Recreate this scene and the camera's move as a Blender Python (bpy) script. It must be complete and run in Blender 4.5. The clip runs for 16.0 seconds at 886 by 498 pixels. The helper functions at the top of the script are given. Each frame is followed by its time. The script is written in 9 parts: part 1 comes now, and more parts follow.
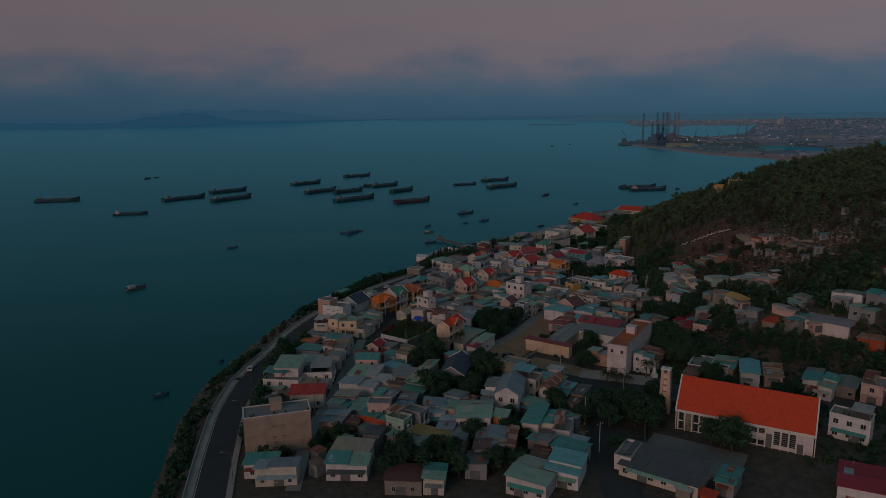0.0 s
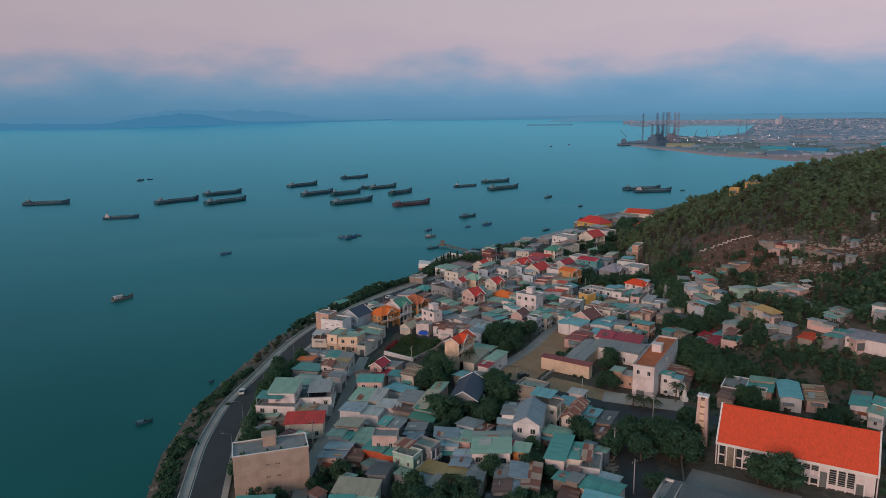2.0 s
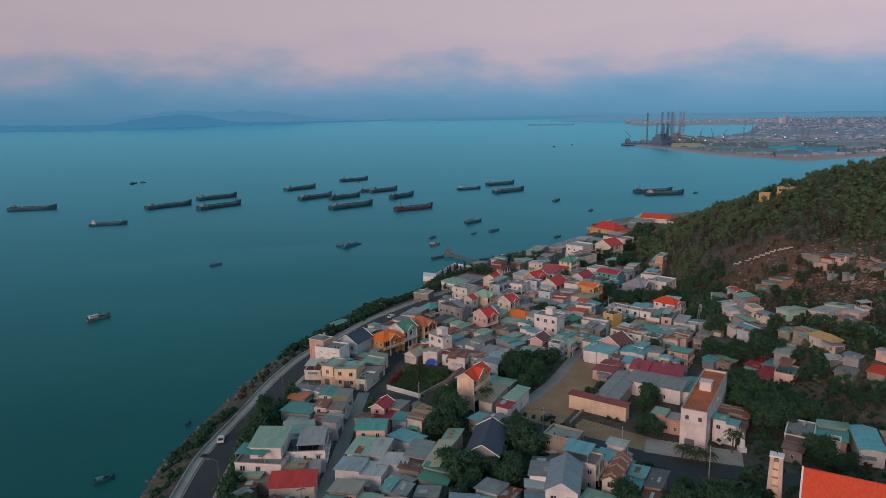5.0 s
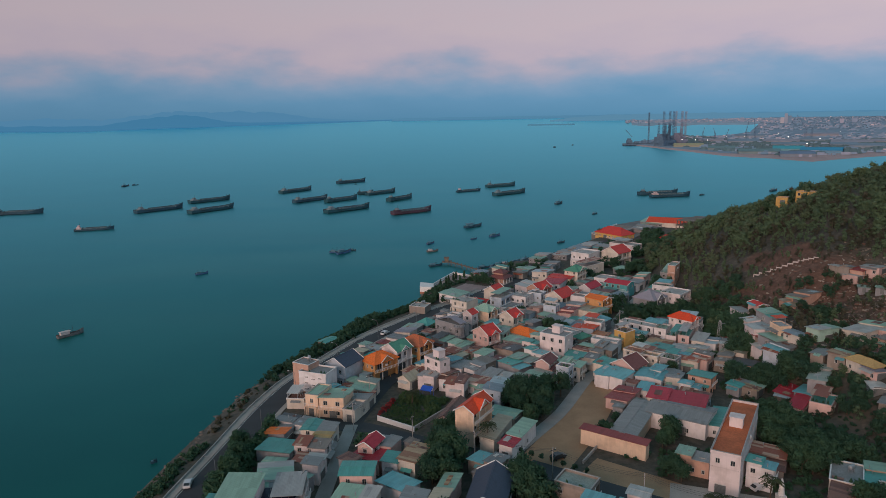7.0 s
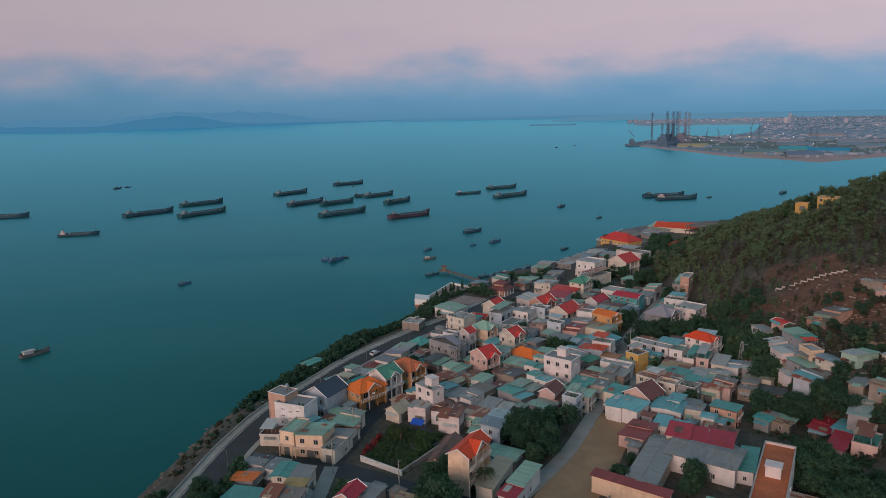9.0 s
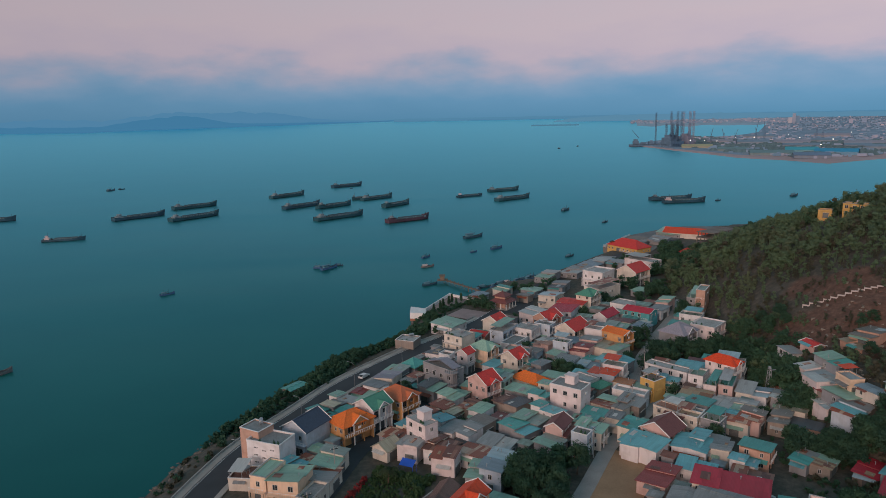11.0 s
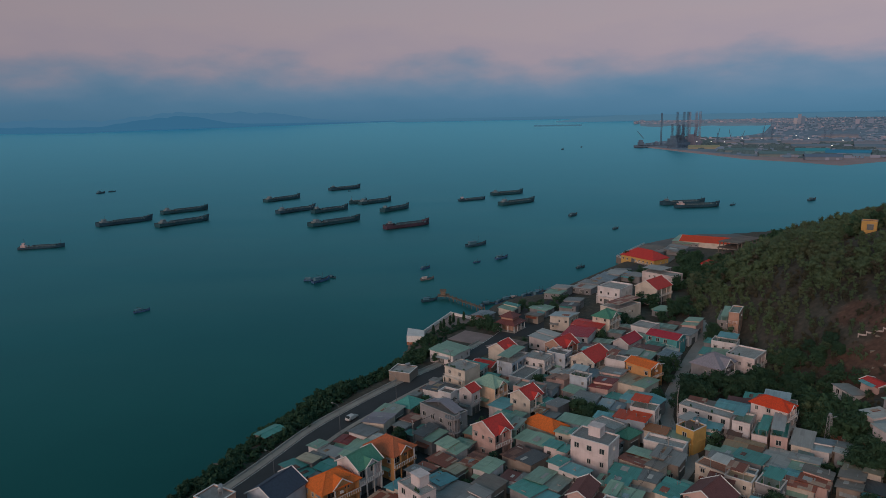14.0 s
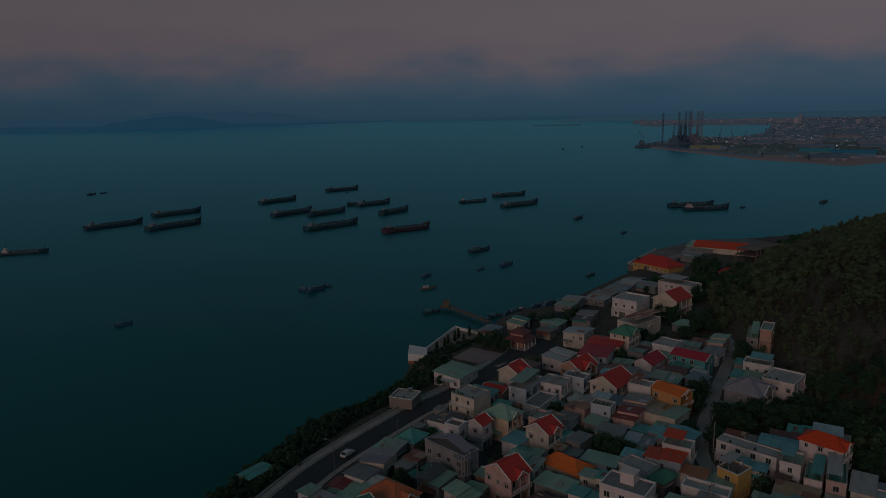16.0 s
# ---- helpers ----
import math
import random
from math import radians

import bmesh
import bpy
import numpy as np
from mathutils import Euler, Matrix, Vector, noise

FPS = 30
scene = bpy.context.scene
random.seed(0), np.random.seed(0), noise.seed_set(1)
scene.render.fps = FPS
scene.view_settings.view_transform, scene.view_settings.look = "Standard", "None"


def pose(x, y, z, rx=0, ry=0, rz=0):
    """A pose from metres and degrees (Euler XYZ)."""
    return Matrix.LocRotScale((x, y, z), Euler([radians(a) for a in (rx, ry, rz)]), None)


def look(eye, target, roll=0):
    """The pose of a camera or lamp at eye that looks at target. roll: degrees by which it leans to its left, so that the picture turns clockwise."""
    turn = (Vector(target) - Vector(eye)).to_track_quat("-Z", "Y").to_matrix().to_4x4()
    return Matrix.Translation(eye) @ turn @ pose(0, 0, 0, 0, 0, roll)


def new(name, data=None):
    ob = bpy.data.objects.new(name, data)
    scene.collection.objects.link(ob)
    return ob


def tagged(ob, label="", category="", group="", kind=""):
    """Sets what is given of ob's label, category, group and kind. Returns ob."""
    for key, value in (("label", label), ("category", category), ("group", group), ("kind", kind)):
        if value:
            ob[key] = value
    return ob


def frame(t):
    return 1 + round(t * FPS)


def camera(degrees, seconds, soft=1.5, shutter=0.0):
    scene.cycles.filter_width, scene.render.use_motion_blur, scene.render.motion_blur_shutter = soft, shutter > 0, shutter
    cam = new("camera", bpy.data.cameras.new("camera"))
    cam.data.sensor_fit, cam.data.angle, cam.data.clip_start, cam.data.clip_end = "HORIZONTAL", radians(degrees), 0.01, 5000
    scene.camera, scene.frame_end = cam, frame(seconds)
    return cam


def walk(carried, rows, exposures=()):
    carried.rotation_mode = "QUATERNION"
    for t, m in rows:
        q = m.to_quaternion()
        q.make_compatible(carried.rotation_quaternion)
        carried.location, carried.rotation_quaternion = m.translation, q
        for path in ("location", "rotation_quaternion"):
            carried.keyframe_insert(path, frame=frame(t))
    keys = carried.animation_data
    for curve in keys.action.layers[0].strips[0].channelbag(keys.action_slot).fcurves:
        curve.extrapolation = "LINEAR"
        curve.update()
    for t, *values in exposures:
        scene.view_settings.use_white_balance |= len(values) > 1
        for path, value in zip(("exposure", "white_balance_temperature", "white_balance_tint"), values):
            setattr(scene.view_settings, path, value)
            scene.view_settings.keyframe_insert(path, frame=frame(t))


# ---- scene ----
cam = camera(66, 16.0, soft=0.6)
PATH = [
    (0, pose(5.06, -86.30, 89.76, 78.960, 0.662, 0.091)),
    (1, pose(2.94, -76.98, 89.63, 78.976, 0.666, -0.192)),
    (2, pose(0.97, -66.34, 89.57, 78.984, 0.701, -0.199)),
    (3, pose(-0.69, -55.60, 89.57, 78.987, 0.757, -0.170)),
    (4, pose(-1.83, -44.98, 89.61, 78.989, 0.824, -0.177)),
    (5, pose(-2.30, -34.27, 89.67, 78.991, 0.893, -0.215)),
    (6, pose(-2.05, -23.25, 89.75, 78.994, 0.958, -0.249)),
    (7, pose(-1.20, -11.85, 89.82, 78.999, 1.014, -0.250)),
    (8, pose(0.03, -0.20, 89.89, 79.008, 1.058, -0.210)),
    (9, pose(1.39, 11.45, 89.95, 79.018, 1.086, -0.137)),
    (10, pose(2.62, 22.85, 89.99, 79.031, 1.100, -0.051)),
    (11, pose(3.53, 33.88, 90.01, 79.045, 1.100, 0.029)),
    (12, pose(4.05, 44.62, 90.01, 79.057, 1.089, 0.093)),
    (13, pose(4.16, 55.35, 89.99, 79.066, 1.071, 0.142)),
    (14, pose(3.88, 66.37, 89.97, 79.068, 1.052, 0.177)),
    (15, pose(3.12, 77.70, 89.94, 79.060, 1.039, 0.171)),
    (16, pose(1.44, 88.44, 89.91, 79.038, 1.041, 0.015)),
]

FADE = [(0.0, -1.75), (0.25, -1.1), (0.5, -0.52), (0.8, -0.15), (1.0, -0.05), (1.15, 0.0), (13.1, 0.0), (13.5, -0.22), (14.0, -0.55),
        (14.5, -0.93), (15.0, -1.37), (15.5, -1.84), (16.0, -2.34)]
walk(cam, PATH, [(t, s + 0.0) for t, s in FADE])

# ---- world and sun: dusk, the glow of the set sun behind the camera ----
world = bpy.data.worlds.new("dusk_sky")
scene.world = world
world.use_nodes = True
wn, wl = world.node_tree.nodes, world.node_tree.links
wn.clear()


def wnode(kind, **values):
    n = wn.new(kind)
    for key, value in values.items():
        n.inputs[key].default_value = value
    return n


SUN_AZ, SUN_EL = 212.0, 17.0      # compass-like turn from +y towards +x, height above the horizon
w_co = wnode("ShaderNodeTexCoord")
w_sep = wnode("ShaderNodeSeparateXYZ")
wl.new(w_co.outputs["Generated"], w_sep.inputs[0])
w_map = wnode("ShaderNodeMapping")
w_map.inputs["Scale"].default_value = (5.0, 5.0, 14.0)
wl.new(w_co.outputs["Generated"], w_map.inputs[0])
w_noise = wnode("ShaderNodeTexNoise", Scale=1.7, Detail=5.0, Roughness=0.50)
wl.new(w_map.outputs[0], w_noise.inputs["Vector"])
w_off = wn.new("ShaderNodeMath")
w_off.operation = "MULTIPLY_ADD"
wl.new(w_noise.outputs["Fac"], w_off.inputs[0])
w_off.inputs[1].default_value = 0.10
w_off.inputs[2].default_value = -0.050
w_gain = wn.new("ShaderNodeMapRange")       # clouds ragged above the sea haze only
wl.new(w_sep.outputs["Z"], w_gain.inputs["Value"])
w_gain.inputs["From Min"].default_value, w_gain.inputs["From Max"].default_value = 0.0, 0.06
w_mul = wn.new("ShaderNodeMath")
w_mul.operation = "MULTIPLY"
wl.new(w_off.outputs[0], w_mul.inputs[0])
wl.new(w_gain.outputs[0], w_mul.inputs[1])
w_el = wn.new("ShaderNodeMath")
w_el.operation = "ADD"
wl.new(w_sep.outputs["Z"], w_el.inputs[0])
wl.new(w_mul.outputs[0], w_el.inputs[1])
w_ramp = wn.new("ShaderNodeValToRGB")
w_rng = wn.new("ShaderNodeMapRange")
wl.new(w_el.outputs[0], w_rng.inputs["Value"])
w_rng.inputs["From Min"].default_value, w_rng.inputs["From Max"].default_value = -0.1, 0.9
wl.new(w_rng.outputs[0], w_ramp.inputs[0])
SKY = [(0.06, (0.05, 0.13, 0.17)), (0.098, (0.095, 0.252, 0.408)), (0.122, (0.125, 0.288, 0.460)), (0.146, (0.205, 0.330, 0.490)), (0.168, (0.345, 0.368, 0.485)),
       (0.188, (0.485, 0.412, 0.490)), (0.225, (0.530, 0.440, 0.492)), (0.30, (0.500, 0.450, 0.505)), (0.45, (0.25, 0.355, 0.45)), (1.0, (0.125, 0.27, 0.35))]
ramp = w_ramp.color_ramp
for k, (at, colour) in enumerate(SKY):
    stop = ramp.elements[k] if k < 2 else ramp.elements.new(at)
    stop.position, stop.color = at, (*colour, 1)
w_sky = wn.new("ShaderNodeTexSky")
w_sky.sky_type, w_sky.sun_disc = "NISHITA", False
w_sky.sun_elevation, w_sky.sun_rotation = radians(SUN_EL), radians(SUN_AZ)
bg_sky = wnode("ShaderNodeBackground", Strength=0.05)
wl.new(w_sky.outputs[0], bg_sky.inputs["Color"])
bg_dusk = wnode("ShaderNodeBackground", Strength=1.0)
wl.new(w_ramp.outputs[0], bg_dusk.inputs["Color"])
w_side = wn.new("ShaderNodeMath")           # the dusk sky pales towards the east
w_side.operation = "MULTIPLY_ADD"
wl.new(w_sep.outputs["X"], w_side.inputs[0])
w_side.inputs[1].default_value, w_side.inputs[2].default_value = 0.22, 0.98
wl.new(w_side.outputs[0], bg_dusk.inputs["Strength"])
w_mix = wn.new("ShaderNodeMixShader")
w_mix.inputs[0].default_value = 0.97
wl.new(bg_sky.outputs[0], w_mix.inputs[1])
wl.new(bg_dusk.outputs[0], w_mix.inputs[2])
w_out = wn.new("ShaderNodeOutputWorld")
wl.new(w_mix.outputs[0], w_out.inputs[0])

sun = new("sun", bpy.data.lights.new("sun", "SUN"))
sun.data.energy, sun.data.angle, sun.data.color = 1.8, radians(28), (1.0, 0.70, 0.58)
az, el = radians(SUN_AZ), radians(SUN_EL)
sun.matrix_world = look((math.sin(az) * math.cos(el) * 900, math.cos(az) * math.cos(el) * 900, math.sin(el) * 900), (0, 0, 0))

# ---- materials ----
MATS = {}
SCRUB = ((127, 290, 15, 22), (131, 318, 11, 26), (113, 303, 6, 12))      # thin dry woodland at the foot of the hill
BARE = ((140, 248, 22, 13), (139, 259, 15, 8), (144, 270, 12, 8), (136, 281, 6, 7), (125, 258, 10, 11), (140, 232, 22, 6), (176, 212, 34, 15), (138, 205, 16, 12))      # bare slopes: centre and half-widths


def nodes_of(name):
    m = bpy.data.materials.new(name)
    m.use_nodes = True
    nt = m.node_tree
    return m, nt, nt.nodes, nt.links, nt.nodes["Principled BSDF"]


def noise_tex(nt, scale, detail=4.0, vec=None, rough=0.55):
    n = nt.nodes.new("ShaderNodeTexNoise")
    n.inputs["Scale"].default_value, n.inputs["Detail"].default_value, n.inputs["Roughness"].default_value = scale, detail, rough
    if vec is not None:
        nt.links.new(vec, n.inputs["Vector"])
    return n


def ramp_of(nt, value, stops):
    r = nt.nodes.new("ShaderNodeValToRGB")
    nt.links.new(value, r.inputs[0])
    for k, (at, c) in enumerate(stops):
        e = r.color_ramp.elements[k] if k < 2 else r.color_ramp.elements.new(at)
        e.position, e.color = at, (*c, 1)
    return r.outputs[0]


def mix_of(nt, a, b, fac, how="MIX"):
    n = nt.nodes.new("ShaderNodeMix")
    n.data_type, n.blend_type = "RGBA", how
    for sock, v in ((n.inputs[6], a), (n.inputs[7], b), (n.inputs[0], fac)):
        if hasattr(v, "default_value") or hasattr(v, "links"):
            nt.links.new(v, sock)
        elif isinstance(v, tuple):
            sock.default_value = (*v, 1)
        else:
            sock.default_value = v
    return n.outputs[2]


def math_of(nt, op, a, b=0.0):
    n = nt.nodes.new("ShaderNodeMath")
    n.operation = op
    for sock, v in ((n.inputs[0], a), (n.inputs[1], b)):
        if hasattr(v, "links"):
            nt.links.new(v, sock)
        else:
            sock.default_value = v
    return n.outputs[0]


def bump_of(nt, bsdf, height, strength, distance):
    b = nt.nodes.new("ShaderNodeBump")
    b.inputs["Strength"].default_value, b.inputs["Distance"].default_value = strength, distance
    nt.links.new(height, b.inputs["Height"])
    nt.links.new(b.outputs[0], bsdf.inputs["Normal"])


def scaled(c, k):
    return tuple(min(1.0, v * k) for v in c)


def plain(name, c, rough=0.7, metal=0.0, grain=6.0, vary=0.25):
    """Painted or cast surface with fine grain and broad stains."""
    key = ("plain", name)
    if key in MATS:
        return MATS[key]
    m, nt, nd, ln, bs = nodes_of(name)
    co = nd.new("ShaderNodeTexCoord").outputs["Object"]
    a = noise_tex(nt, grain, 5.0, co)
    b = noise_tex(nt, grain * 0.09, 3.0, co)
    col = ramp_of(nt, a.outputs["Fac"], [(0.3, scaled(c, 1 - vary)), (0.7, scaled(c, 1 + vary * 0.5))])
    col = mix_of(nt, col, ramp_of(nt, b.outputs["Fac"], [(0.35, scaled(c, 1 - vary)), (0.65, scaled(c, 1 + vary * 0.3))]), 0.5)
    ln.new(col, bs.inputs["Base Color"])
    bs.inputs["Roughness"].default_value, bs.inputs["Metallic"].default_value = rough, metal
    MATS[key] = m
    return m


WALL = dict(white=(0.85, 0.80, 0.80), pinkwhite=(0.84, 0.73, 0.72), cream=(0.77, 0.69, 0.60), pink=(0.76, 0.52, 0.47), blockpink=(0.54, 0.39, 0.31), tan=(0.35, 0.295, 0.255), grey=(0.33, 0.33, 0.345),
            yellow=(0.72, 0.44, 0.14), orange=(0.66, 0.25, 0.075), redorange=(0.62, 0.12, 0.05), salmon=(0.62, 0.38, 0.29), creampink=(0.95, 0.69, 0.50),
            orangecream=(0.68, 0.36, 0.15), blue=(0.22, 0.36, 0.58), paleblue=(0.55, 0.63, 0.72), mint=(0.42, 0.60, 0.50), tealwall=(0.10, 0.38, 0.40))


def wall_mat(name):
    """Lime-washed render with rain streaks, damp patches and soiling by the piece."""
    key = ("wall", name)
    if key in MATS:
        return MATS[key]
    c = scaled(WALL[name], 0.88)
    m, nt, nd, ln, bs = nodes_of("wall_" + name)
    co = nd.new("ShaderNodeTexCoord").outputs["Object"]
    mp = nd.new("ShaderNodeMapping")
    mp.inputs["Scale"].default_value = (2.2, 2.2, 0.22)
    ln.new(co, mp.inputs[0])
    streak = noise_tex(nt, 1.0, 5.0, mp.outputs[0])
    patch = noise_tex(nt, 0.35, 4.0, co)
    fine = noise_tex(nt, 9.0, 3.0, co)
    col = ramp_of(nt, streak.outputs["Fac"], [(0.28, scaled(c, 0.92)), (0.50, c), (0.75, scaled(c, 1.03))])
    grime = ramp_of(nt, patch.outputs["Fac"], [(0.34, (0.70, 0.68, 0.65)), (0.54, (1, 1, 1))])
    col = mix_of(nt, col, grime, 0.6, "MULTIPLY")
    rnd = nd.new("ShaderNodeObjectInfo").outputs["Random"]
    col = mix_of(nt, col, ramp_of(nt, rnd, [(0.0, (0.80, 0.81, 0.83)), (0.5, (0.97, 0.96, 0.95)), (1.0, (1, 1, 1))]), 0.8, "MULTIPLY")
    ln.new(col, bs.inputs["Base Color"])
    bs.inputs["Roughness"].default_value = 0.85
    bump_of(nt, bs, fine.outputs["Fac"], 0.15, 0.02)
    MATS[key] = m
    return m


ROOF = dict(teal=(0.096, 0.365, 0.327), palegreen=(0.296, 0.462, 0.361), paleblue=(0.400, 0.491, 0.526), aqua=(0.167, 0.445, 0.483), bluegrey=(0.239, 0.302, 0.347), grey=(0.257, 0.266, 0.266),
            darkgrey=(0.109, 0.118, 0.126), white=(0.548, 0.548, 0.528), cream=(0.470, 0.412, 0.302), gold=(0.454, 0.311, 0.126), green=(0.084, 0.269, 0.185), red=(0.600, 0.045, 0.035),
            crimson=(0.470, 0.030, 0.052), maroon=(0.190, 0.065, 0.060), darkred=(0.290, 0.055, 0.052), orange=(0.780, 0.170, 0.025), redorange=(0.700, 0.066, 0.014), terracotta=(0.560, 0.150, 0.060),
            rust=(0.310, 0.092, 0.055), darkrust=(0.165, 0.066, 0.050), rustorange=(0.450, 0.165, 0.065), rustcream=(0.437, 0.302, 0.185), brown=(0.185, 0.095, 0.074), greybrown=(0.244, 0.210, 0.185),
            tan=(0.353, 0.286, 0.202), lavender=(0.302, 0.277, 0.319), darkblue=(0.046, 0.063, 0.101), palegrey=(0.435, 0.427, 0.409), salmon=(0.437, 0.218, 0.151), pinkdeck=(0.487, 0.353, 0.319),
            solar=(0.336, 0.336, 0.336), greygreen=(0.309, 0.363, 0.326))
STRIPED = {"rust": (0.50, 0.33, 0.24), "rustcream": (0.30, 0.14, 0.08), "rustorange": (0.34, 0.12, 0.07), "brown": (0.12, 0.07, 0.06), "darkrust": (0.28, 0.13, 0.09)}


def sheet_mat(name, axis):
    """Corrugated roofing in sheets of about a metre, faded and rusted sheet by sheet; axis: the way along the ridge."""
    key = ("sheet", name, axis)
    if key in MATS:
        return MATS[key]
    c = ROOF[name]
    m, nt, nd, ln, bs = nodes_of("sheet_%s_%s" % (name, axis))
    co = nd.new("ShaderNodeTexCoord").outputs["Object"]
    sep = nd.new("ShaderNodeSeparateXYZ")
    ln.new(co, sep.inputs[0])
    along, down = (sep.outputs["X"], sep.outputs["Y"]) if axis == "x" else (sep.outputs["Y"], sep.outputs["X"])
    rnd = nd.new("ShaderNodeObjectInfo").outputs["Random"]
    sheet = math_of(nt, "FLOOR", math_of(nt, "DIVIDE", along, 0.95))
    course = math_of(nt, "FLOOR", math_of(nt, "DIVIDE", math_of(nt, "ADD", down, math_of(nt, "MULTIPLY", rnd, 9.0)), 3.6))
    cb = nd.new("ShaderNodeCombineXYZ")
    ln.new(sheet, cb.inputs[0])
    ln.new(course, cb.inputs[1])
    ln.new(math_of(nt, "MULTIPLY", rnd, 77.0), cb.inputs[2])
    wn_ = nd.new("ShaderNodeTexWhiteNoise")
    ln.new(cb.outputs[0], wn_.inputs["Vector"])
    other = STRIPED.get(name, scaled(c, 0.86))
    odd = 0.70 if name in STRIPED else 0.90
    col = ramp_of(nt, wn_.outputs["Value"], [(0.0, scaled(c, 0.92)), (0.5, c), (odd - 0.04, scaled(c, 1.08)), (odd, other), (1.0, other)])
    patch = noise_tex(nt, 0.5, 5.0, co)
    rust = ramp_of(nt, patch.outputs["Fac"], [(0.62, (0, 0, 0)), (0.78, (1, 1, 1))])
    col = mix_of(nt, col, (0.20, 0.13, 0.10), math_of(nt, "MULTIPLY", rust, 0.35))
    mp = nd.new("ShaderNodeMapping")
    mp.inputs["Scale"].default_value = (3.0, 0.3, 1.0) if axis == "x" else (0.3, 3.0, 1.0)
    ln.new(co, mp.inputs[0])
    run = noise_tex(nt, 1.0, 4.0, mp.outputs[0])
    col = mix_of(nt, col, ramp_of(nt, run.outputs["Fac"], [(0.3, (0.80, 0.78, 0.76)), (0.62, (1, 1, 1))]), 0.7, "MULTIPLY")
    col = mix_of(nt, col, ramp_of(nt, rnd, [(0.0, (0.78, 0.80, 0.82)), (1.0, (1.1, 1.09, 1.07))]), 0.9, "MULTIPLY")
    ln.new(col, bs.inputs["Base Color"])
    bs.inputs["Roughness"].default_value, bs.inputs["Metallic"].default_value = 0.5, 0.1
    wave = math_of(nt, "SINE", math_of(nt, "MULTIPLY", along, 24.0))
    bump_of(nt, bs, wave, 0.35, 0.03)
    MATS[key] = m
    return m


def tile_mat(name, axis):
    """Clay tiles in courses, one shade a tile."""
    key = ("tile", name, axis)
    if key in MATS:
        return MATS[key]
    c = ROOF[name]
    m, nt, nd, ln, bs = nodes_of("tile_%s_%s" % (name, axis))
    co = nd.new("ShaderNodeTexCoord").outputs["Object"]
    mp = nd.new("ShaderNodeMapping")
    mp.inputs["Scale"].default_value = (4.2, 3.2, 0.0) if axis == "x" else (3.2, 4.2, 0.0)
    ln.new(co, mp.inputs[0])
    fl = nd.new("ShaderNodeVectorMath")
    fl.operation = "FLOOR"
    ln.new(mp.outputs[0], fl.inputs[0])
    wn_ = nd.new("ShaderNodeTexWhiteNoise")
    ln.new(fl.outputs[0], wn_.inputs["Vector"])
    col = ramp_of(nt, wn_.outputs["Value"], [(0.0, scaled(c, 0.86)), (0.6, c), (1.0, scaled(c, 1.08))])
    patch = noise_tex(nt, 0.6, 5.0, co)
    col = mix_of(nt, col, ramp_of(nt, patch.outputs["Fac"], [(0.33, (0.78, 0.76, 0.74)), (0.55, (1, 1, 1))]), 0.35, "MULTIPLY")
    ln.new(col, bs.inputs["Base Color"])
    bs.inputs["Roughness"].default_value = 0.6
    sep = nd.new("ShaderNodeSeparateXYZ")
    ln.new(mp.outputs[0], sep.inputs[0])
    fr = math_of(nt, "FRACT", sep.outputs["Y"] if axis == "x" else sep.outputs["X"])
    bump_of(nt, bs, fr, 0.5, 0.04)
    MATS[key] = m
    return m


def deck_mat(name):
    return plain("deck_" + name, ROOF[name], 0.85, 0.0, 2.5, 0.45)


GLASS = plain("window_glass", (0.035, 0.045, 0.05), 0.12, 0.0, 2.0, 0.3)
FRAME = plain("window_frame", (0.55, 0.53, 0.50), 0.6)
SHUTTER = plain("shutter", (0.16, 0.17, 0.17), 0.55, 0.2, 4.0, 0.4)
CONCRETE = plain("concrete", (0.40, 0.38, 0.36), 0.88, 0.0, 3.0, 0.4)
WHITEP = plain("white_paint", (0.78, 0.75, 0.73), 0.65, 0.0, 3.0, 0.18)
STEEL = plain("galvanised_steel", (0.42, 0.43, 0.44), 0.45, 0.6)
DARKMETAL = plain("dark_metal", (0.06, 0.065, 0.07), 0.5, 0.5)
BARK = plain("bark", (0.12, 0.085, 0.06), 0.9, 0.0, 5.0, 0.5)


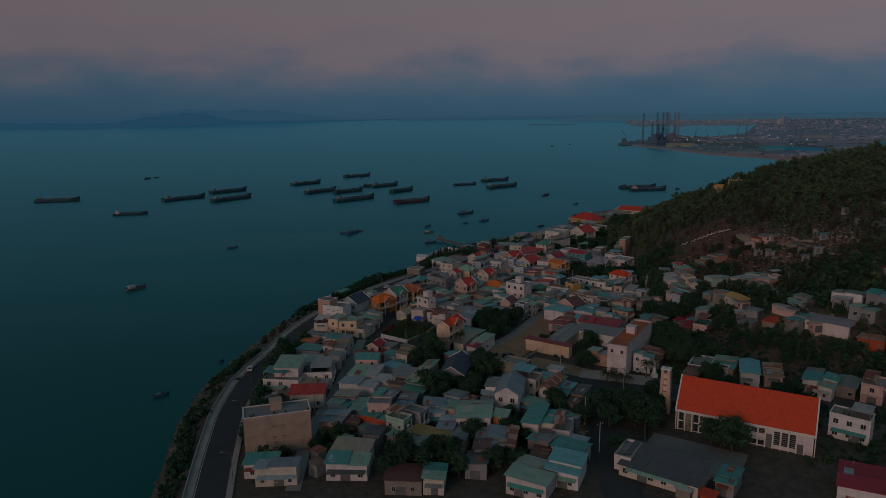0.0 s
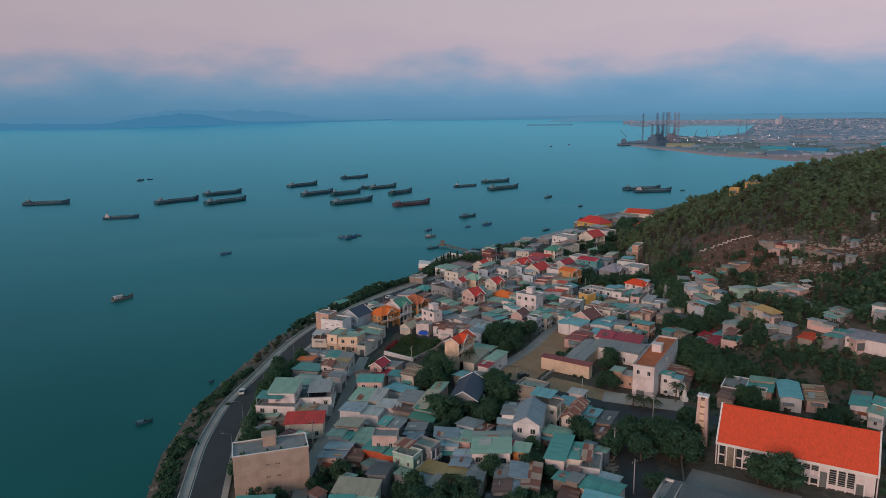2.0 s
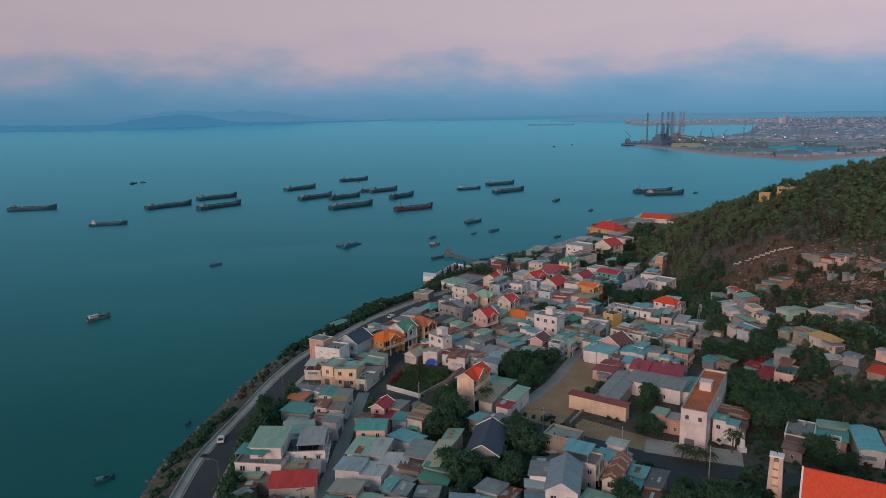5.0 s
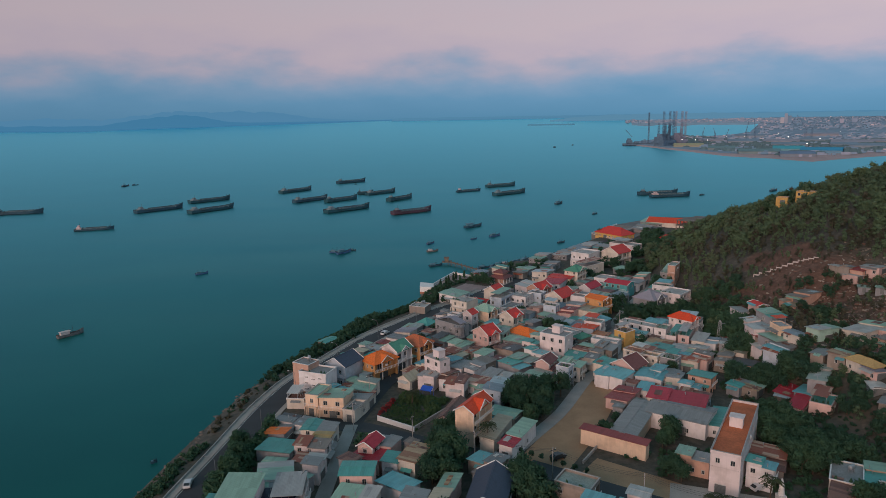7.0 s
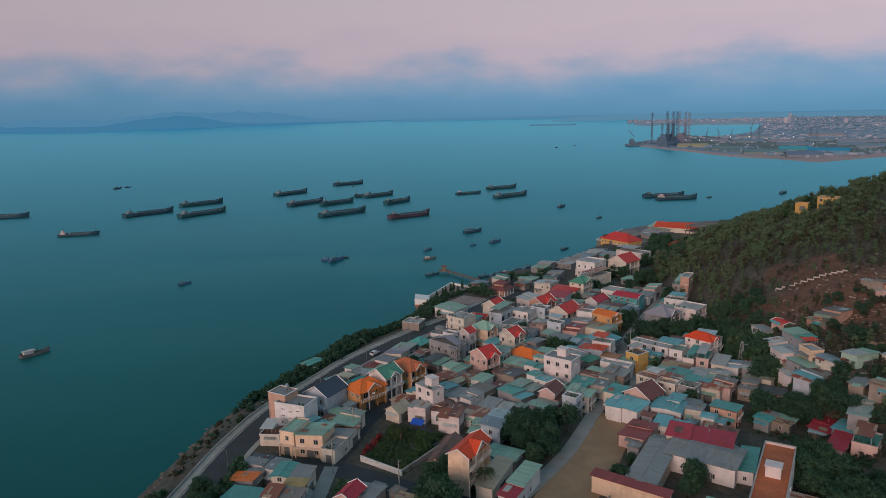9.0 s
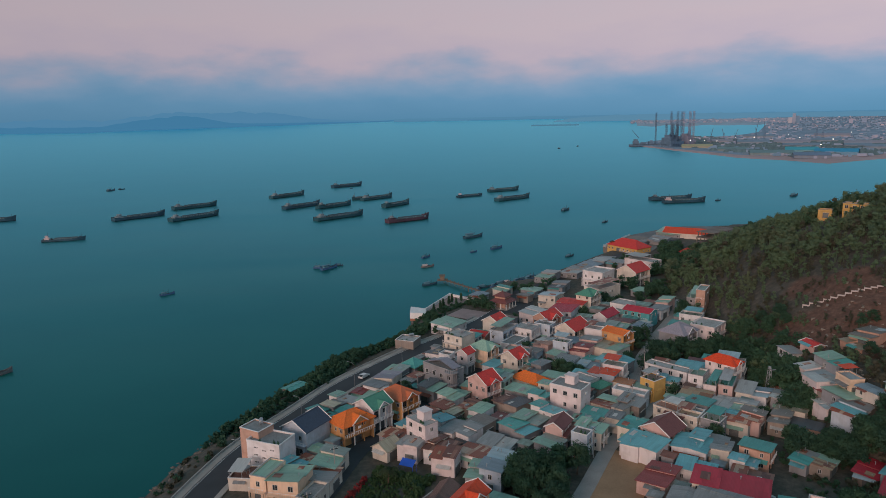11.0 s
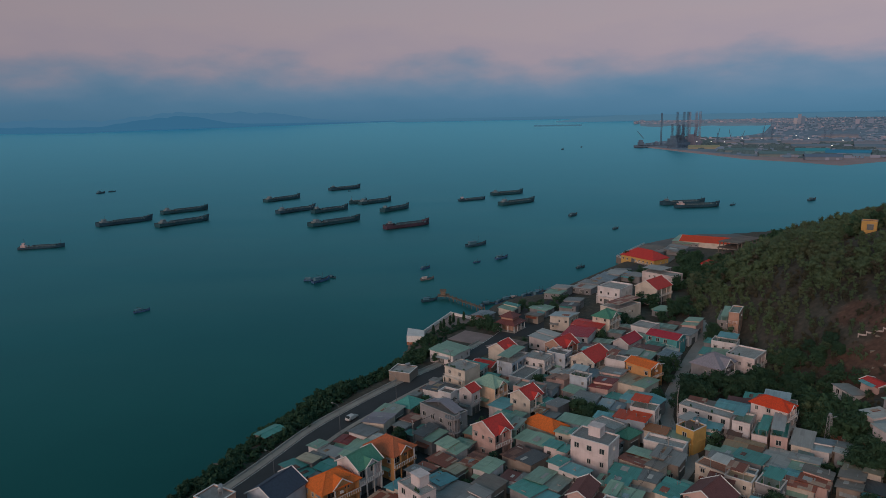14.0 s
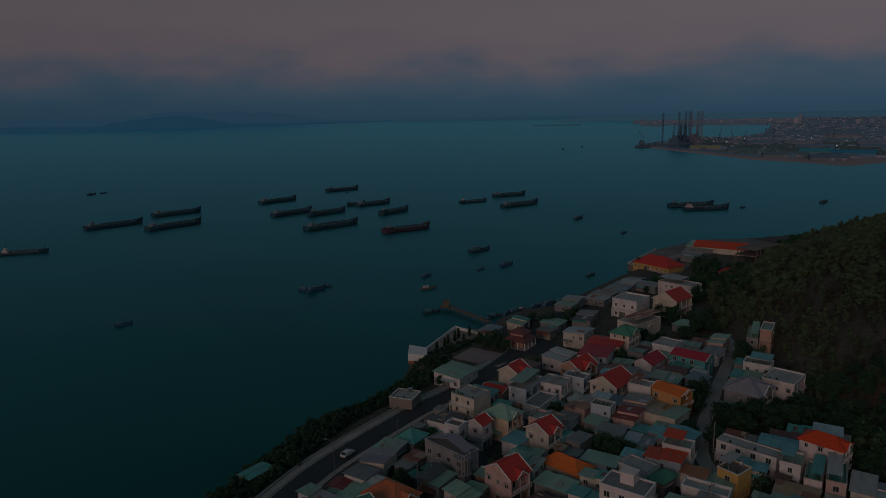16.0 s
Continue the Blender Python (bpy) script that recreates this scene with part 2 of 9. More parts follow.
def leaf_mat(name, dark, light, dry=None):
    """Foliage: tone by the crown and by the stand, less by the leaf; dry: the tone of withered crowns."""
    m, nt, nd, ln, bs = nodes_of(name)
    geo = nd.new("ShaderNodeNewGeometry")
    obr = nd.new("ShaderNodeObjectInfo").outputs["Random"]
    stand = noise_tex(nt, 0.022, 3.0, geo.outputs["Position"])
    crown = noise_tex(nt, 0.24, 2.0, geo.outputs["Position"])
    r = math_of(nt, "ADD", math_of(nt, "MULTIPLY", geo.outputs["Random Per Island"], 0.25), math_of(nt, "MULTIPLY", obr, 0.3))
    r = math_of(nt, "ADD", r, math_of(nt, "ADD", math_of(nt, "MULTIPLY", stand.outputs["Fac"], 1.3), math_of(nt, "MULTIPLY", crown.outputs["Fac"], 0.9)))
    col = ramp_of(nt, math_of(nt, "MULTIPLY", r, 0.5), [(0.45, dark), (0.95, light)])
    if dry:
        brown = noise_tex(nt, 0.07, 4.0, geo.outputs["Position"])
        col = mix_of(nt, col, dry, math_of(nt, "MULTIPLY", ramp_of(nt, brown.outputs["Fac"], [(0.52, (0, 0, 0)), (0.68, (1, 1, 1))]), 0.45))
    ln.new(col, bs.inputs["Base Color"])
    bs.inputs["Roughness"].default_value = 0.85
    thin = nd.new("ShaderNodeBsdfTranslucent")
    ln.new(col, thin.inputs["Color"])
    both = nd.new("ShaderNodeMixShader")
    both.inputs[0].default_value = 0.45
    ln.new(bs.outputs[0], both.inputs[1])
    ln.new(thin.outputs[0], both.inputs[2])
    ln.new(both.outputs[0], nd["Material Output"].inputs[0])
    MATS[("leaf", name)] = m
    return m


CLAY = plain("clay_pot", (0.30, 0.13, 0.08), 0.85)
LEAF = leaf_mat("leaves_dark", (0.028, 0.082, 0.056), (0.080, 0.165, 0.082))
LEAFHILL = leaf_mat("leaves_hill", (0.078, 0.136, 0.090), (0.185, 0.262, 0.128), (0.170, 0.160, 0.110))
DRY = leaf_mat("dry_scrub", (0.066, 0.070, 0.048), (0.135, 0.125, 0.082))
PALM = leaf_mat("palm_leaves", (0.03, 0.05, 0.022), (0.10, 0.12, 0.05))


def ground_mat():
    """Grey-brown trodden earth and leaf litter; red soil laid bare round the stepped wall and the upper settlement."""
    m, nt, nd, ln, bs = nodes_of("dry_earth")
    pos = nd.new("ShaderNodeNewGeometry").outputs["Position"]
    a = noise_tex(nt, 0.05, 6.0, pos)
    b = noise_tex(nt, 0.6, 6.0, pos)
    soil = ramp_of(nt, b.outputs["Fac"], [(0.3, (0.078, 0.042, 0.031)), (0.55, (0.130, 0.070, 0.049)), (0.8, (0.195, 0.118, 0.084))])
    litter = ramp_of(nt, b.outputs["Fac"], [(0.3, (0.046, 0.050, 0.038)), (0.55, (0.090, 0.078, 0.062)), (0.8, (0.145, 0.118, 0.096))])
    reach = None
    for cx, cy, rx, ry in BARE:
        mp = nd.new("ShaderNodeMapping")
        mp.vector_type = "TEXTURE"
        mp.inputs["Location"].default_value = (cx, cy, 0)
        mp.inputs["Scale"].default_value = (rx, ry, 1000.0)
        ln.new(pos, mp.inputs[0])
        le = nd.new("ShaderNodeVectorMath")
        le.operation = "LENGTH"
        ln.new(mp.outputs[0], le.inputs[0])
        reach = le.outputs["Value"] if reach is None else math_of(nt, "MINIMUM", reach, le.outputs["Value"])
    edge = math_of(nt, "ADD", reach, math_of(nt, "MULTIPLY", a.outputs["Fac"], 1.4))
    fac = ramp_of(nt, math_of(nt, "MULTIPLY", edge, 0.5), [(0.72, (1, 1, 1)), (0.95, (0, 0, 0))])
    ln.new(mix_of(nt, litter, soil, fac), bs.inputs["Base Color"])
    bs.inputs["Roughness"].default_value = 0.95
    bump_of(nt, bs, b.outputs["Fac"], 0.6, 0.4)
    return m


def asphalt_mat(name, c):
    m, nt, nd, ln, bs = nodes_of(name)
    pos = nd.new("ShaderNodeNewGeometry").outputs["Position"]
    a = noise_tex(nt, 0.12, 5.0, pos)
    b = noise_tex(nt, 4.0, 4.0, pos)
    col = ramp_of(nt, a.outputs["Fac"], [(0.3, scaled(c, 0.7)), (0.7, scaled(c, 1.4))])
    col = mix_of(nt, col, ramp_of(nt, b.outputs["Fac"], [(0.3, scaled(c, 0.8)), (0.7, scaled(c, 1.25))]), 0.4)
    ln.new(col, bs.inputs["Base Color"])
    bs.inputs["Roughness"].default_value = 0.8
    bump_of(nt, bs, b.outputs["Fac"], 0.2, 0.03)
    return m


def sea_mat():
    """Turbid teal water: body colour below a tinted sheen that grows towards grazing view."""
    m, nt, nd, ln, bs = nodes_of("sea_water")
    nd.remove(bs)
    pos = nd.new("ShaderNodeNewGeometry").outputs["Position"]
    level = nd.new("ShaderNodeCombineXYZ")
    level.inputs[2].default_value = 1.0
    broad = noise_tex(nt, 0.009, 5.0, pos)
    col = ramp_of(nt, broad.outputs["Fac"], [(0.35, (0.0065, 0.074, 0.060)), (0.65, (0.0105, 0.100, 0.080))])
    body = nd.new("ShaderNodeBsdfDiffuse")
    ln.new(col, body.inputs["Color"])
    sheen = nd.new("ShaderNodeBsdfGlossy")
    sheen.inputs["Color"].default_value = (0.31, 0.84, 1.0, 1)
    streak = nd.new("ShaderNodeMapping")
    streak.inputs["Scale"].default_value = (0.004, 0.02, 1.0)
    ln.new(pos, streak.inputs[0])
    wind = noise_tex(nt, 1.0, 5.0, streak.outputs[0])
    ln.new(ramp_of(nt, wind.outputs["Fac"], [(0.35, (0.28, 0.28, 0.28)), (0.65, (0.40, 0.40, 0.40))]), sheen.inputs["Roughness"])
    mp = nd.new("ShaderNodeMapping")
    mp.inputs["Scale"].default_value = (0.35, 0.8, 1.0)
    mp.inputs["Rotation"].default_value = (0, 0, radians(25))
    ln.new(pos, mp.inputs[0])
    w1 = noise_tex(nt, 1.0, 4.0, mp.outputs[0])
    w2 = noise_tex(nt, 0.12, 3.0, mp.outputs[0])
    h = math_of(nt, "ADD", w1.outputs["Fac"], math_of(nt, "MULTIPLY", w2.outputs["Fac"], 2.0))
    bump = nd.new("ShaderNodeBump")
    bump.inputs["Strength"].default_value, bump.inputs["Distance"].default_value = 0.25, 0.10
    ln.new(h, bump.inputs["Height"])
    ln.new(level.outputs[0], bump.inputs["Normal"])
    ln.new(bump.outputs[0], sheen.inputs["Normal"])
    fres = nd.new("ShaderNodeFresnel")
    fres.inputs["IOR"].default_value = 1.33
    ln.new(level.outputs[0], fres.inputs["Normal"])
    mix = nd.new("ShaderNodeMixShader")
    ln.new(fres.outputs[0], mix.inputs[0])
    ln.new(body.outputs[0], mix.inputs[1])
    ln.new(sheen.outputs[0], mix.inputs[2])
    ln.new(mix.outputs[0], nd["Material Output"].inputs[0])
    return m


EARTH, SEA = ground_mat(), sea_mat()
ASPHALT, LANE = asphalt_mat("asphalt", (0.038, 0.042, 0.047)), asphalt_mat("concrete_lane", (0.29, 0.27, 0.255))
PAVE = asphalt_mat("paving", (0.33, 0.30, 0.27))
PLAZA = asphalt_mat("plaza_paving", (0.30, 0.22, 0.21))
COURT = asphalt_mat("worn_court", (0.22, 0.21, 0.20))
SOIL = asphalt_mat("bare_soil", (0.33, 0.20, 0.115))
ROCK = plain("rock", (0.17, 0.15, 0.13), 0.9, 0.0, 1.5, 0.6)

# ---- helpers for meshes ----


def bx(bm, x0, x1, y0, y1, z0, z1, mi=0):
    """Adds a box."""
    v = [bm.verts.new(p) for p in ((x0, y0, z0), (x1, y0, z0), (x1, y1, z0), (x0, y1, z0), (x0, y0, z1), (x1, y0, z1), (x1, y1, z1), (x0, y1, z1))]
    for q in ((0, 3, 2, 1), (4, 5, 6, 7), (0, 1, 5, 4), (1, 2, 6, 5), (2, 3, 7, 6), (3, 0, 4, 7)):
        bm.faces.new([v[k] for k in q]).material_index = mi


def prism(bm, ring, z0, z1, mi=0):
    """Adds an upright prism over a ring of (x, y), anticlockwise."""
    lo = [bm.verts.new((x, y, z0)) for x, y in ring]
    hi = [bm.verts.new((x, y, z1)) for x, y in ring]
    bm.faces.new(hi).material_index = mi
    bm.faces.new(lo[::-1]).material_index = mi
    for k in range(len(ring)):
        j = (k + 1) % len(ring)
        bm.faces.new((lo[k], lo[j], hi[j], hi[k])).material_index = mi


def cyl(bm, x, y, z0, z1, r0, r1=None, n=10, mi=0):
    r1 = r0 if r1 is None else r1
    lo = [bm.verts.new((x + r0 * math.cos(a), y + r0 * math.sin(a), z0)) for a in [2 * math.pi * k / n for k in range(n)]]
    hi = [bm.verts.new((x + r1 * math.cos(a), y + r1 * math.sin(a), z1)) for a in [2 * math.pi * k / n for k in range(n)]]
    bm.faces.new(hi).material_index = mi
    bm.faces.new(lo[::-1]).material_index = mi
    for k in range(n):
        j = (k + 1) % n
        bm.faces.new((lo[k], lo[j], hi[j], hi[k])).material_index = mi


def rod(bm, a, b, r, n=6, mi=0):
    """Adds a bar from a to b."""
    a, b = Vector(a), Vector(b)
    q = (b - a).to_track_quat("Z", "Y")
    e = [q @ Vector((r * math.cos(2 * math.pi * k / n), r * math.sin(2 * math.pi * k / n), 0)) for k in range(n)]
    lo, hi = [bm.verts.new(a + p) for p in e], [bm.verts.new(b + p) for p in e]
    bm.faces.new(hi).material_index = mi
    bm.faces.new(lo[::-1]).material_index = mi
    for k in range(n):
        j = (k + 1) % n
        bm.faces.new((lo[k], lo[j], hi[j], hi[k])).material_index = mi


def mesh_of(bm, name, mats):
    me = bpy.data.meshes.new(name)
    bm.normal_update()
    bm.to_mesh(me)
    bm.free()
    for m in (mats if isinstance(mats, (list, tuple)) else [mats]):
        me.materials.append(m)
    return me


def part(name, bm, mats, parent, label="", at=None):
    """One mesh object under a thing or a part; bm may be a finished mesh."""
    ob = new(name, bm if isinstance(bm, bpy.types.Mesh) else mesh_of(bm, name, mats))
    ob.parent = parent
    if at is not None:
        ob.matrix_basis = at
    return tagged(ob, label)


def thing(name, m, label, category, group="", kind=""):
    """An Empty at the base of a thing."""
    ob = new(name)
    ob.empty_display_size = 0.5
    ob.matrix_basis = m
    return tagged(ob, label, category, group, kind)


# ---- land and sea ----
CY = (-200, -60, 0, 40, 70, 105, 136, 161, 202, 240, 274, 291, 311, 332, 357, 386, 396, 425, 452, 475, 524, 542, 551, 570, 620, 680, 760)
CX = (-20, -40, -55, -63, -68, -76, -78, -75, -69, -56.5, -41.5, -27, -15, -11, 14, 26, 47, 70, 91, 110, 148, 168, 190, 250, 420, 800, 1400)
FY = (-200, 0, 100, 160, 200, 280, 330, 370, 400, 450, 520, 600)
FX = (190, 180, 145, 108, 100, 108, 110, 117, 128, 161, 230, 330)


def coast(y):
    return float(np.interp(y, CY, CX))


def ground_z(x, y):
    """Height of the land: sea bed, embankment, level town, hill."""
    e = x - coast(y)
    if e < 0:
        return max(-3.0, e * 0.4)
    z = 3.4 * min(1.0, e / 8.0) + 0.9 * min(1.0, max(0.0, (e - 20) / 80))
    u = x - float(np.interp(y, FY, FX))
    if 125 < y < 172 and -22 < u < 15:                 # the track climbs gently to the shelf
        z += float(np.interp(y, (125, 140, 160, 172), (0, 1, 1, 0))) * float(np.interp(u, (-22, -8, 0, 4, 8, 15), (0, 2.6, 5.2, 3.4, 1.0, 0)))
    if u > 0:
        top = float(np.interp(y, (150, 260, 300, 345, 385, 450), (72, 66, 70, 65, 46, 25)))
        near, bend = float(np.interp(y, (230, 270), (105, 80))), float(np.interp(y, (230, 270), (1.15, 1.0)))
        rise = top * (1 - math.exp(-(u / near) ** bend))
        if u < 130:                                     # the shelf on which the upper settlement stands
            shelf = float(np.interp(u, (0, 8, 15, 35, 55, 85, 130), (0, 8.5, 12.5, 13.5, 20.5, 33, rise)))
            rise += float(np.interp(y, (140, 160, 228, 250), (0, 1, 1, 0))) * (shelf - rise)
        z += rise
        k = min(1.0, u / 30)
        z += k * (2.2 * noise.noise((x * 0.03, y * 0.03, 0)) + 0.8 * noise.noise((x * 0.11, y * 0.11, 3)))
    return z



def grid_mesh(name, xs, ys, height, mats):
    nx, ny = len(xs), len(ys)
    verts = [(x, y, height(x, y)) for y in ys for x in xs]
    faces = [(j * nx + i, j * nx + i + 1, (j + 1) * nx + i + 1, (j + 1) * nx + i) for j in range(ny - 1) for i in range(nx - 1)]
    me = bpy.data.meshes.new(name)
    me.from_pydata(verts, [], faces)
    me.polygons.foreach_set("use_smooth", [True] * len(faces))
    for m in mats:
        me.materials.append(m)
    return me


def spaced(stops):
    """Coordinates from stretches of (start, end, step)."""
    out = []
    for a, b, s in stops:
        out += list(np.arange(a, b, s))
    return [float(v) for v in out] + [float(stops[-1][1])]


ground = new("ground", grid_mesh("ground", spaced([(-130, -90, 10), (-90, 280, 2.5), (280, 420, 7), (420, 1600, 90)]),
                                 spaced([(-220, 0, 10), (0, 480, 2.5), (480, 640, 5), (640, 900, 40)]), ground_z, [EARTH]))
tagged(ground, "dry brown earth rising from the shore to a hill", "ground", kind="structure")

EYE_H, NEAR, FAR = 90.0, 3000.0, 4900.0


def far_place(d):
    """The sheet of the sea carried to the horizon: past 3 km its distance is drawn in and it is lifted to its true line of sight."""
    if d <= NEAR:
        return d, 0.0
    p = NEAR + (FAR - NEAR) * (1 - NEAR / d)
    return p, EYE_H * (1 - p / d)


def sea_mesh():
    rings = [0] + list(np.geomspace(12, 3000, 46)) + list(np.geomspace(3200, 22000, 26))
    n = 220
    verts, faces = [(0.0, 0.0, 0.0)], []
    for d in rings[1:]:
        p, z = far_place(float(d))
        verts += [(p * math.sin(2 * math.pi * k / n), p * math.cos(2 * math.pi * k / n), z) for k in range(n)]
    for k in range(n):
        faces.append((0, 1 + (k + 1) % n, 1 + k))
    for r in range(len(rings) - 2):
        a, b = 1 + r * n, 1 + (r + 1) * n
        faces += [(a + k, a + (k + 1) % n, b + (k + 1) % n, b + k) for k in range(n)]
    me = bpy.data.meshes.new("sea")
    me.from_pydata(verts, [], faces)
    me.polygons.foreach_set("use_smooth", [True] * len(faces))
    me.materials.append(SEA)
    return me


tagged(new("water", sea_mesh()), "calm teal sea under a dusk sky", "sea", kind="structure")


def strip_mesh(name, line, left, right, lift, thick, mat, step=4.0):
    """A ribbon along a line of (x, y), from left to right of it (metres), laid lift above the land, with thickness."""
    pts = [Vector((x, y)) for x, y in line]
    fine = []
    for a, b in zip(pts, pts[1:]):
        n = max(1, int((b - a).length / step))
        fine += [a.lerp(b, k / n) for k in range(n)]
    fine.append(pts[-1])
    for _ in range(3):
        fine = [fine[0]] + [(fine[k - 1] + fine[k] * 2 + fine[k + 1]) / 4 for k in range(1, len(fine) - 1)] + [fine[-1]]
    bm = bmesh.new()
    rows = []
    for k, p in enumerate(fine):
        d = (fine[min(k + 1, len(fine) - 1)] - fine[max(k - 1, 0)]).normalized()
        side = Vector((-d.y, d.x))
        row = []
        for off in (left, right):
            q = p + side * off
            z = ground_z(p.x, p.y) + lift
            row += [bm.verts.new((q.x, q.y, z)), bm.verts.new((q.x, q.y, z - thick))]
        rows.append(row)
    for a, b in zip(rows, rows[1:]):
        bm.faces.new((a[0], b[0], b[2], a[2]))
        bm.faces.new((a[1], b[1], b[0], a[0]))
        bm.faces.new((a[2], b[2], b[3], a[3]))
    bmesh.ops.recalc_face_normals(bm, faces=bm.faces)
    return mesh_of(bm, name, mat)


COAST_ROAD = [(-8, -150), (-25, -70), (-38, -20), (-46, 20), (-48.6, 48), (-54.8, 76), (-60.4, 105), (-62, 130), (-59, 151), (-56, 180), (-51, 204), (-44, 218), (-39, 229), (-32, 246), (-20, 264), (-8, 281), (4, 294),
              (20, 318), (36, 348), (56, 382), (78, 412), (98, 436), (118, 455), (140, 478), (166, 505), (205, 528), (260, 545)]
tagged(new("road", strip_mesh("road", COAST_ROAD, 3.4, -4.1, 0.14, 0.5, ASPHALT)), "dark asphalt coast road along the sea", "road", kind="structure")
tagged(new("pavement", strip_mesh("pavement", COAST_ROAD[:18], 5.4, 3.4, 0.30, 0.8, PAVE)), "pale concrete promenade beside the coast road", "pavement", kind="structure")
tagged(new("pavement", strip_mesh("pavement", COAST_ROAD[:17], -4.1, -5.6, 0.28, 0.6, PAVE)), "narrow paved footway beside the coast road", "pavement", kind="structure")
tagged(new("parapet", strip_mesh("parapet", COAST_ROAD[:18], 5.65, 5.4, 0.8, 1.4, CONCRETE)), "low pale sea wall along the promenade", "sea wall", kind="structure")
tagged(new("road_marking", strip_mesh("road_marking", COAST_ROAD[:19], 3.2, 3.06, 0.15, 0.02, WHITEP)), "white edge line on the asphalt", "road marking", kind="structure")
STREETS = {}


def street(name, line, half, mat, label, lift=0.10):
    STREETS[name] = (line, half)
    tagged(new("street", strip_mesh("street", line, half, -half, lift, 0.4, mat)), label, "street", kind="structure")


STREETS["coast"] = (COAST_ROAD, 8.5)
street("main", [(-56, 176), (-28, 170), (-14, 162), (0, 153), (14, 148), (33, 134), (55, 120), (74, 114), (100, 106)], 3.3, ASPHALT, "asphalt street crossing the town", 0.10)
street("villas", [(-28, 170), (-23, 192), (-21, 201), (-16, 210), (-9, 220), (-2, 232), (7, 243), (15, 254), (30, 290), (48, 330)], 2.6, ASPHALT, "narrow asphalt street between villas", 0.125)
street("lane", [(14, 148), (32, 173), (41, 191), (47, 203), (61, 219), (67, 230), (64, 246), (72, 265), (87, 293), (101, 317), (112, 341)], 1.9, LANE, "pale concrete lane running up the town", 0.14)
street("alley", [(-31.5, 60), (-33.6, 90), (-31.6, 107), (-30.3, 122.5), (-29.2, 150), (-28, 170)], 1.8, LANE, "narrow concrete alley between tube houses", 0.16)
street("square", [(44, 40), (46, 70), (49, 91), (54, 118)], 4.6, ASPHALT, "broad dark asphalt forecourt", 0.08)
street("field", [(22, 143), (36, 166), (50, 196)], 6.5, SOIL, "bare earth field beside the lane", 0.06)
street("yard", [(33, 142), (50, 129)], 6.5, SOIL, "bare walled earth plot", 0.07)
street("court", [(57, 80), (77, 67)], 8.0, COURT, "dark grey paved court before the church", 0.12)
street("garden", [(50, 131), (72, 123)], 4.0, PAVE, "pale paved square with palms", 0.13)
street("plaza", [(7, 331), (23, 320)], 6.5, PLAZA, "worn pinkish paved square by the shore", 0.12)
street("shore_lot", [(34, 326), (38, 348), (40, 370)], 7.0, ASPHALT, "dark asphalt lot by the shore", 0.11)


# ---- houses ----
ROOFWORD = dict(teal="teal metal", palegreen="pale green metal", paleblue="pale blue metal", aqua="light aqua metal", bluegrey="blue-grey metal", grey="grey", darkgrey="dark grey",
                white="whitish metal", cream="cream metal", gold="ochre metal", green="green", red="red", crimson="crimson", maroon="maroon tiled", darkred="dark red", orange="orange",
                redorange="bright red-orange", terracotta="terracotta", rust="rust-striped metal", darkrust="rusty brown metal", rustorange="rusty orange metal", rustcream="striped cream and rust",
                brown="brown", greybrown="grey-brown", tan="tan", lavender="lavender-grey", darkblue="dark blue", palegrey="pale grey", salmon="salmon", pinkdeck="pinkish", solar="solar-panelled",
                greygreen="grey-green")
WALLWORD = dict(white="white", pinkwhite="pinkish white", cream="cream", pink="pink", tan="tan", grey="grey", yellow="yellow", orange="orange", redorange="red-orange", salmon="salmon",
                creampink="peach", orangecream="apricot", blue="blue", paleblue="pale blue", mint="mint green", blockpink="dusty pink", tealwall="teal")
WIN = {}


def post_mesh(w, d, h):
    """One square baluster standing on its foot, shared by all of its size."""
    key = ("post", w, d, h)
    if key not in WIN:
        bm = bmesh.new()
        bx(bm, -w / 2, w / 2, -d / 2, d / 2, 0.0, h)
        WIN[key] = mesh_of(bm, "baluster", WHITEP)
    return WIN[key]


def window_mesh(w, h):
    """A framed casement: outer frame, mullion, transom and two dark panes."""
    key = (w, h)
    if key not in WIN:
        bm = bmesh.new()
        f = 0.09
        xs, zs = (-w / 2, -w / 2 + f, -0.035, 0.035, w / 2 - f, w / 2), (0.0, f, h - f, h)
        v = {(i, j): bm.verts.new((x, -0.07, z)) for i, x in enumerate(xs) for j, z in enumerate(zs)}
        for i in range(5):
            for j in range(3):
                q = [v[i, j], v[i + 1, j], v[i + 1, j + 1], v[i, j + 1]]
                if j == 1 and i in (1, 3):
                    r = [bm.verts.new((p.co.x, 0.0, p.co.z)) for p in q]
                    bm.faces.new(r).material_index = 1
                    for k in range(4):
                        bm.faces.new((q[k], q[(k + 1) % 4], r[(k + 1) % 4], r[k]))
                else:
                    bm.faces.new(q)
        rim = [v[i, 0] for i in range(6)] + [v[5, j] for j in range(1, 4)] + [v[i, 3] for i in range(4, -1, -1)] + [v[0, j] for j in (2, 1)]
        back = [bm.verts.new((p.co.x, 0.02, p.co.z)) for p in rim]
        for k in range(len(rim)):
            j = (k + 1) % len(rim)
            bm.faces.new((rim[j], rim[k], back[k], back[j]))
        WIN[key] = mesh_of(bm, "window", [FRAME, GLASS])
    return WIN[key]


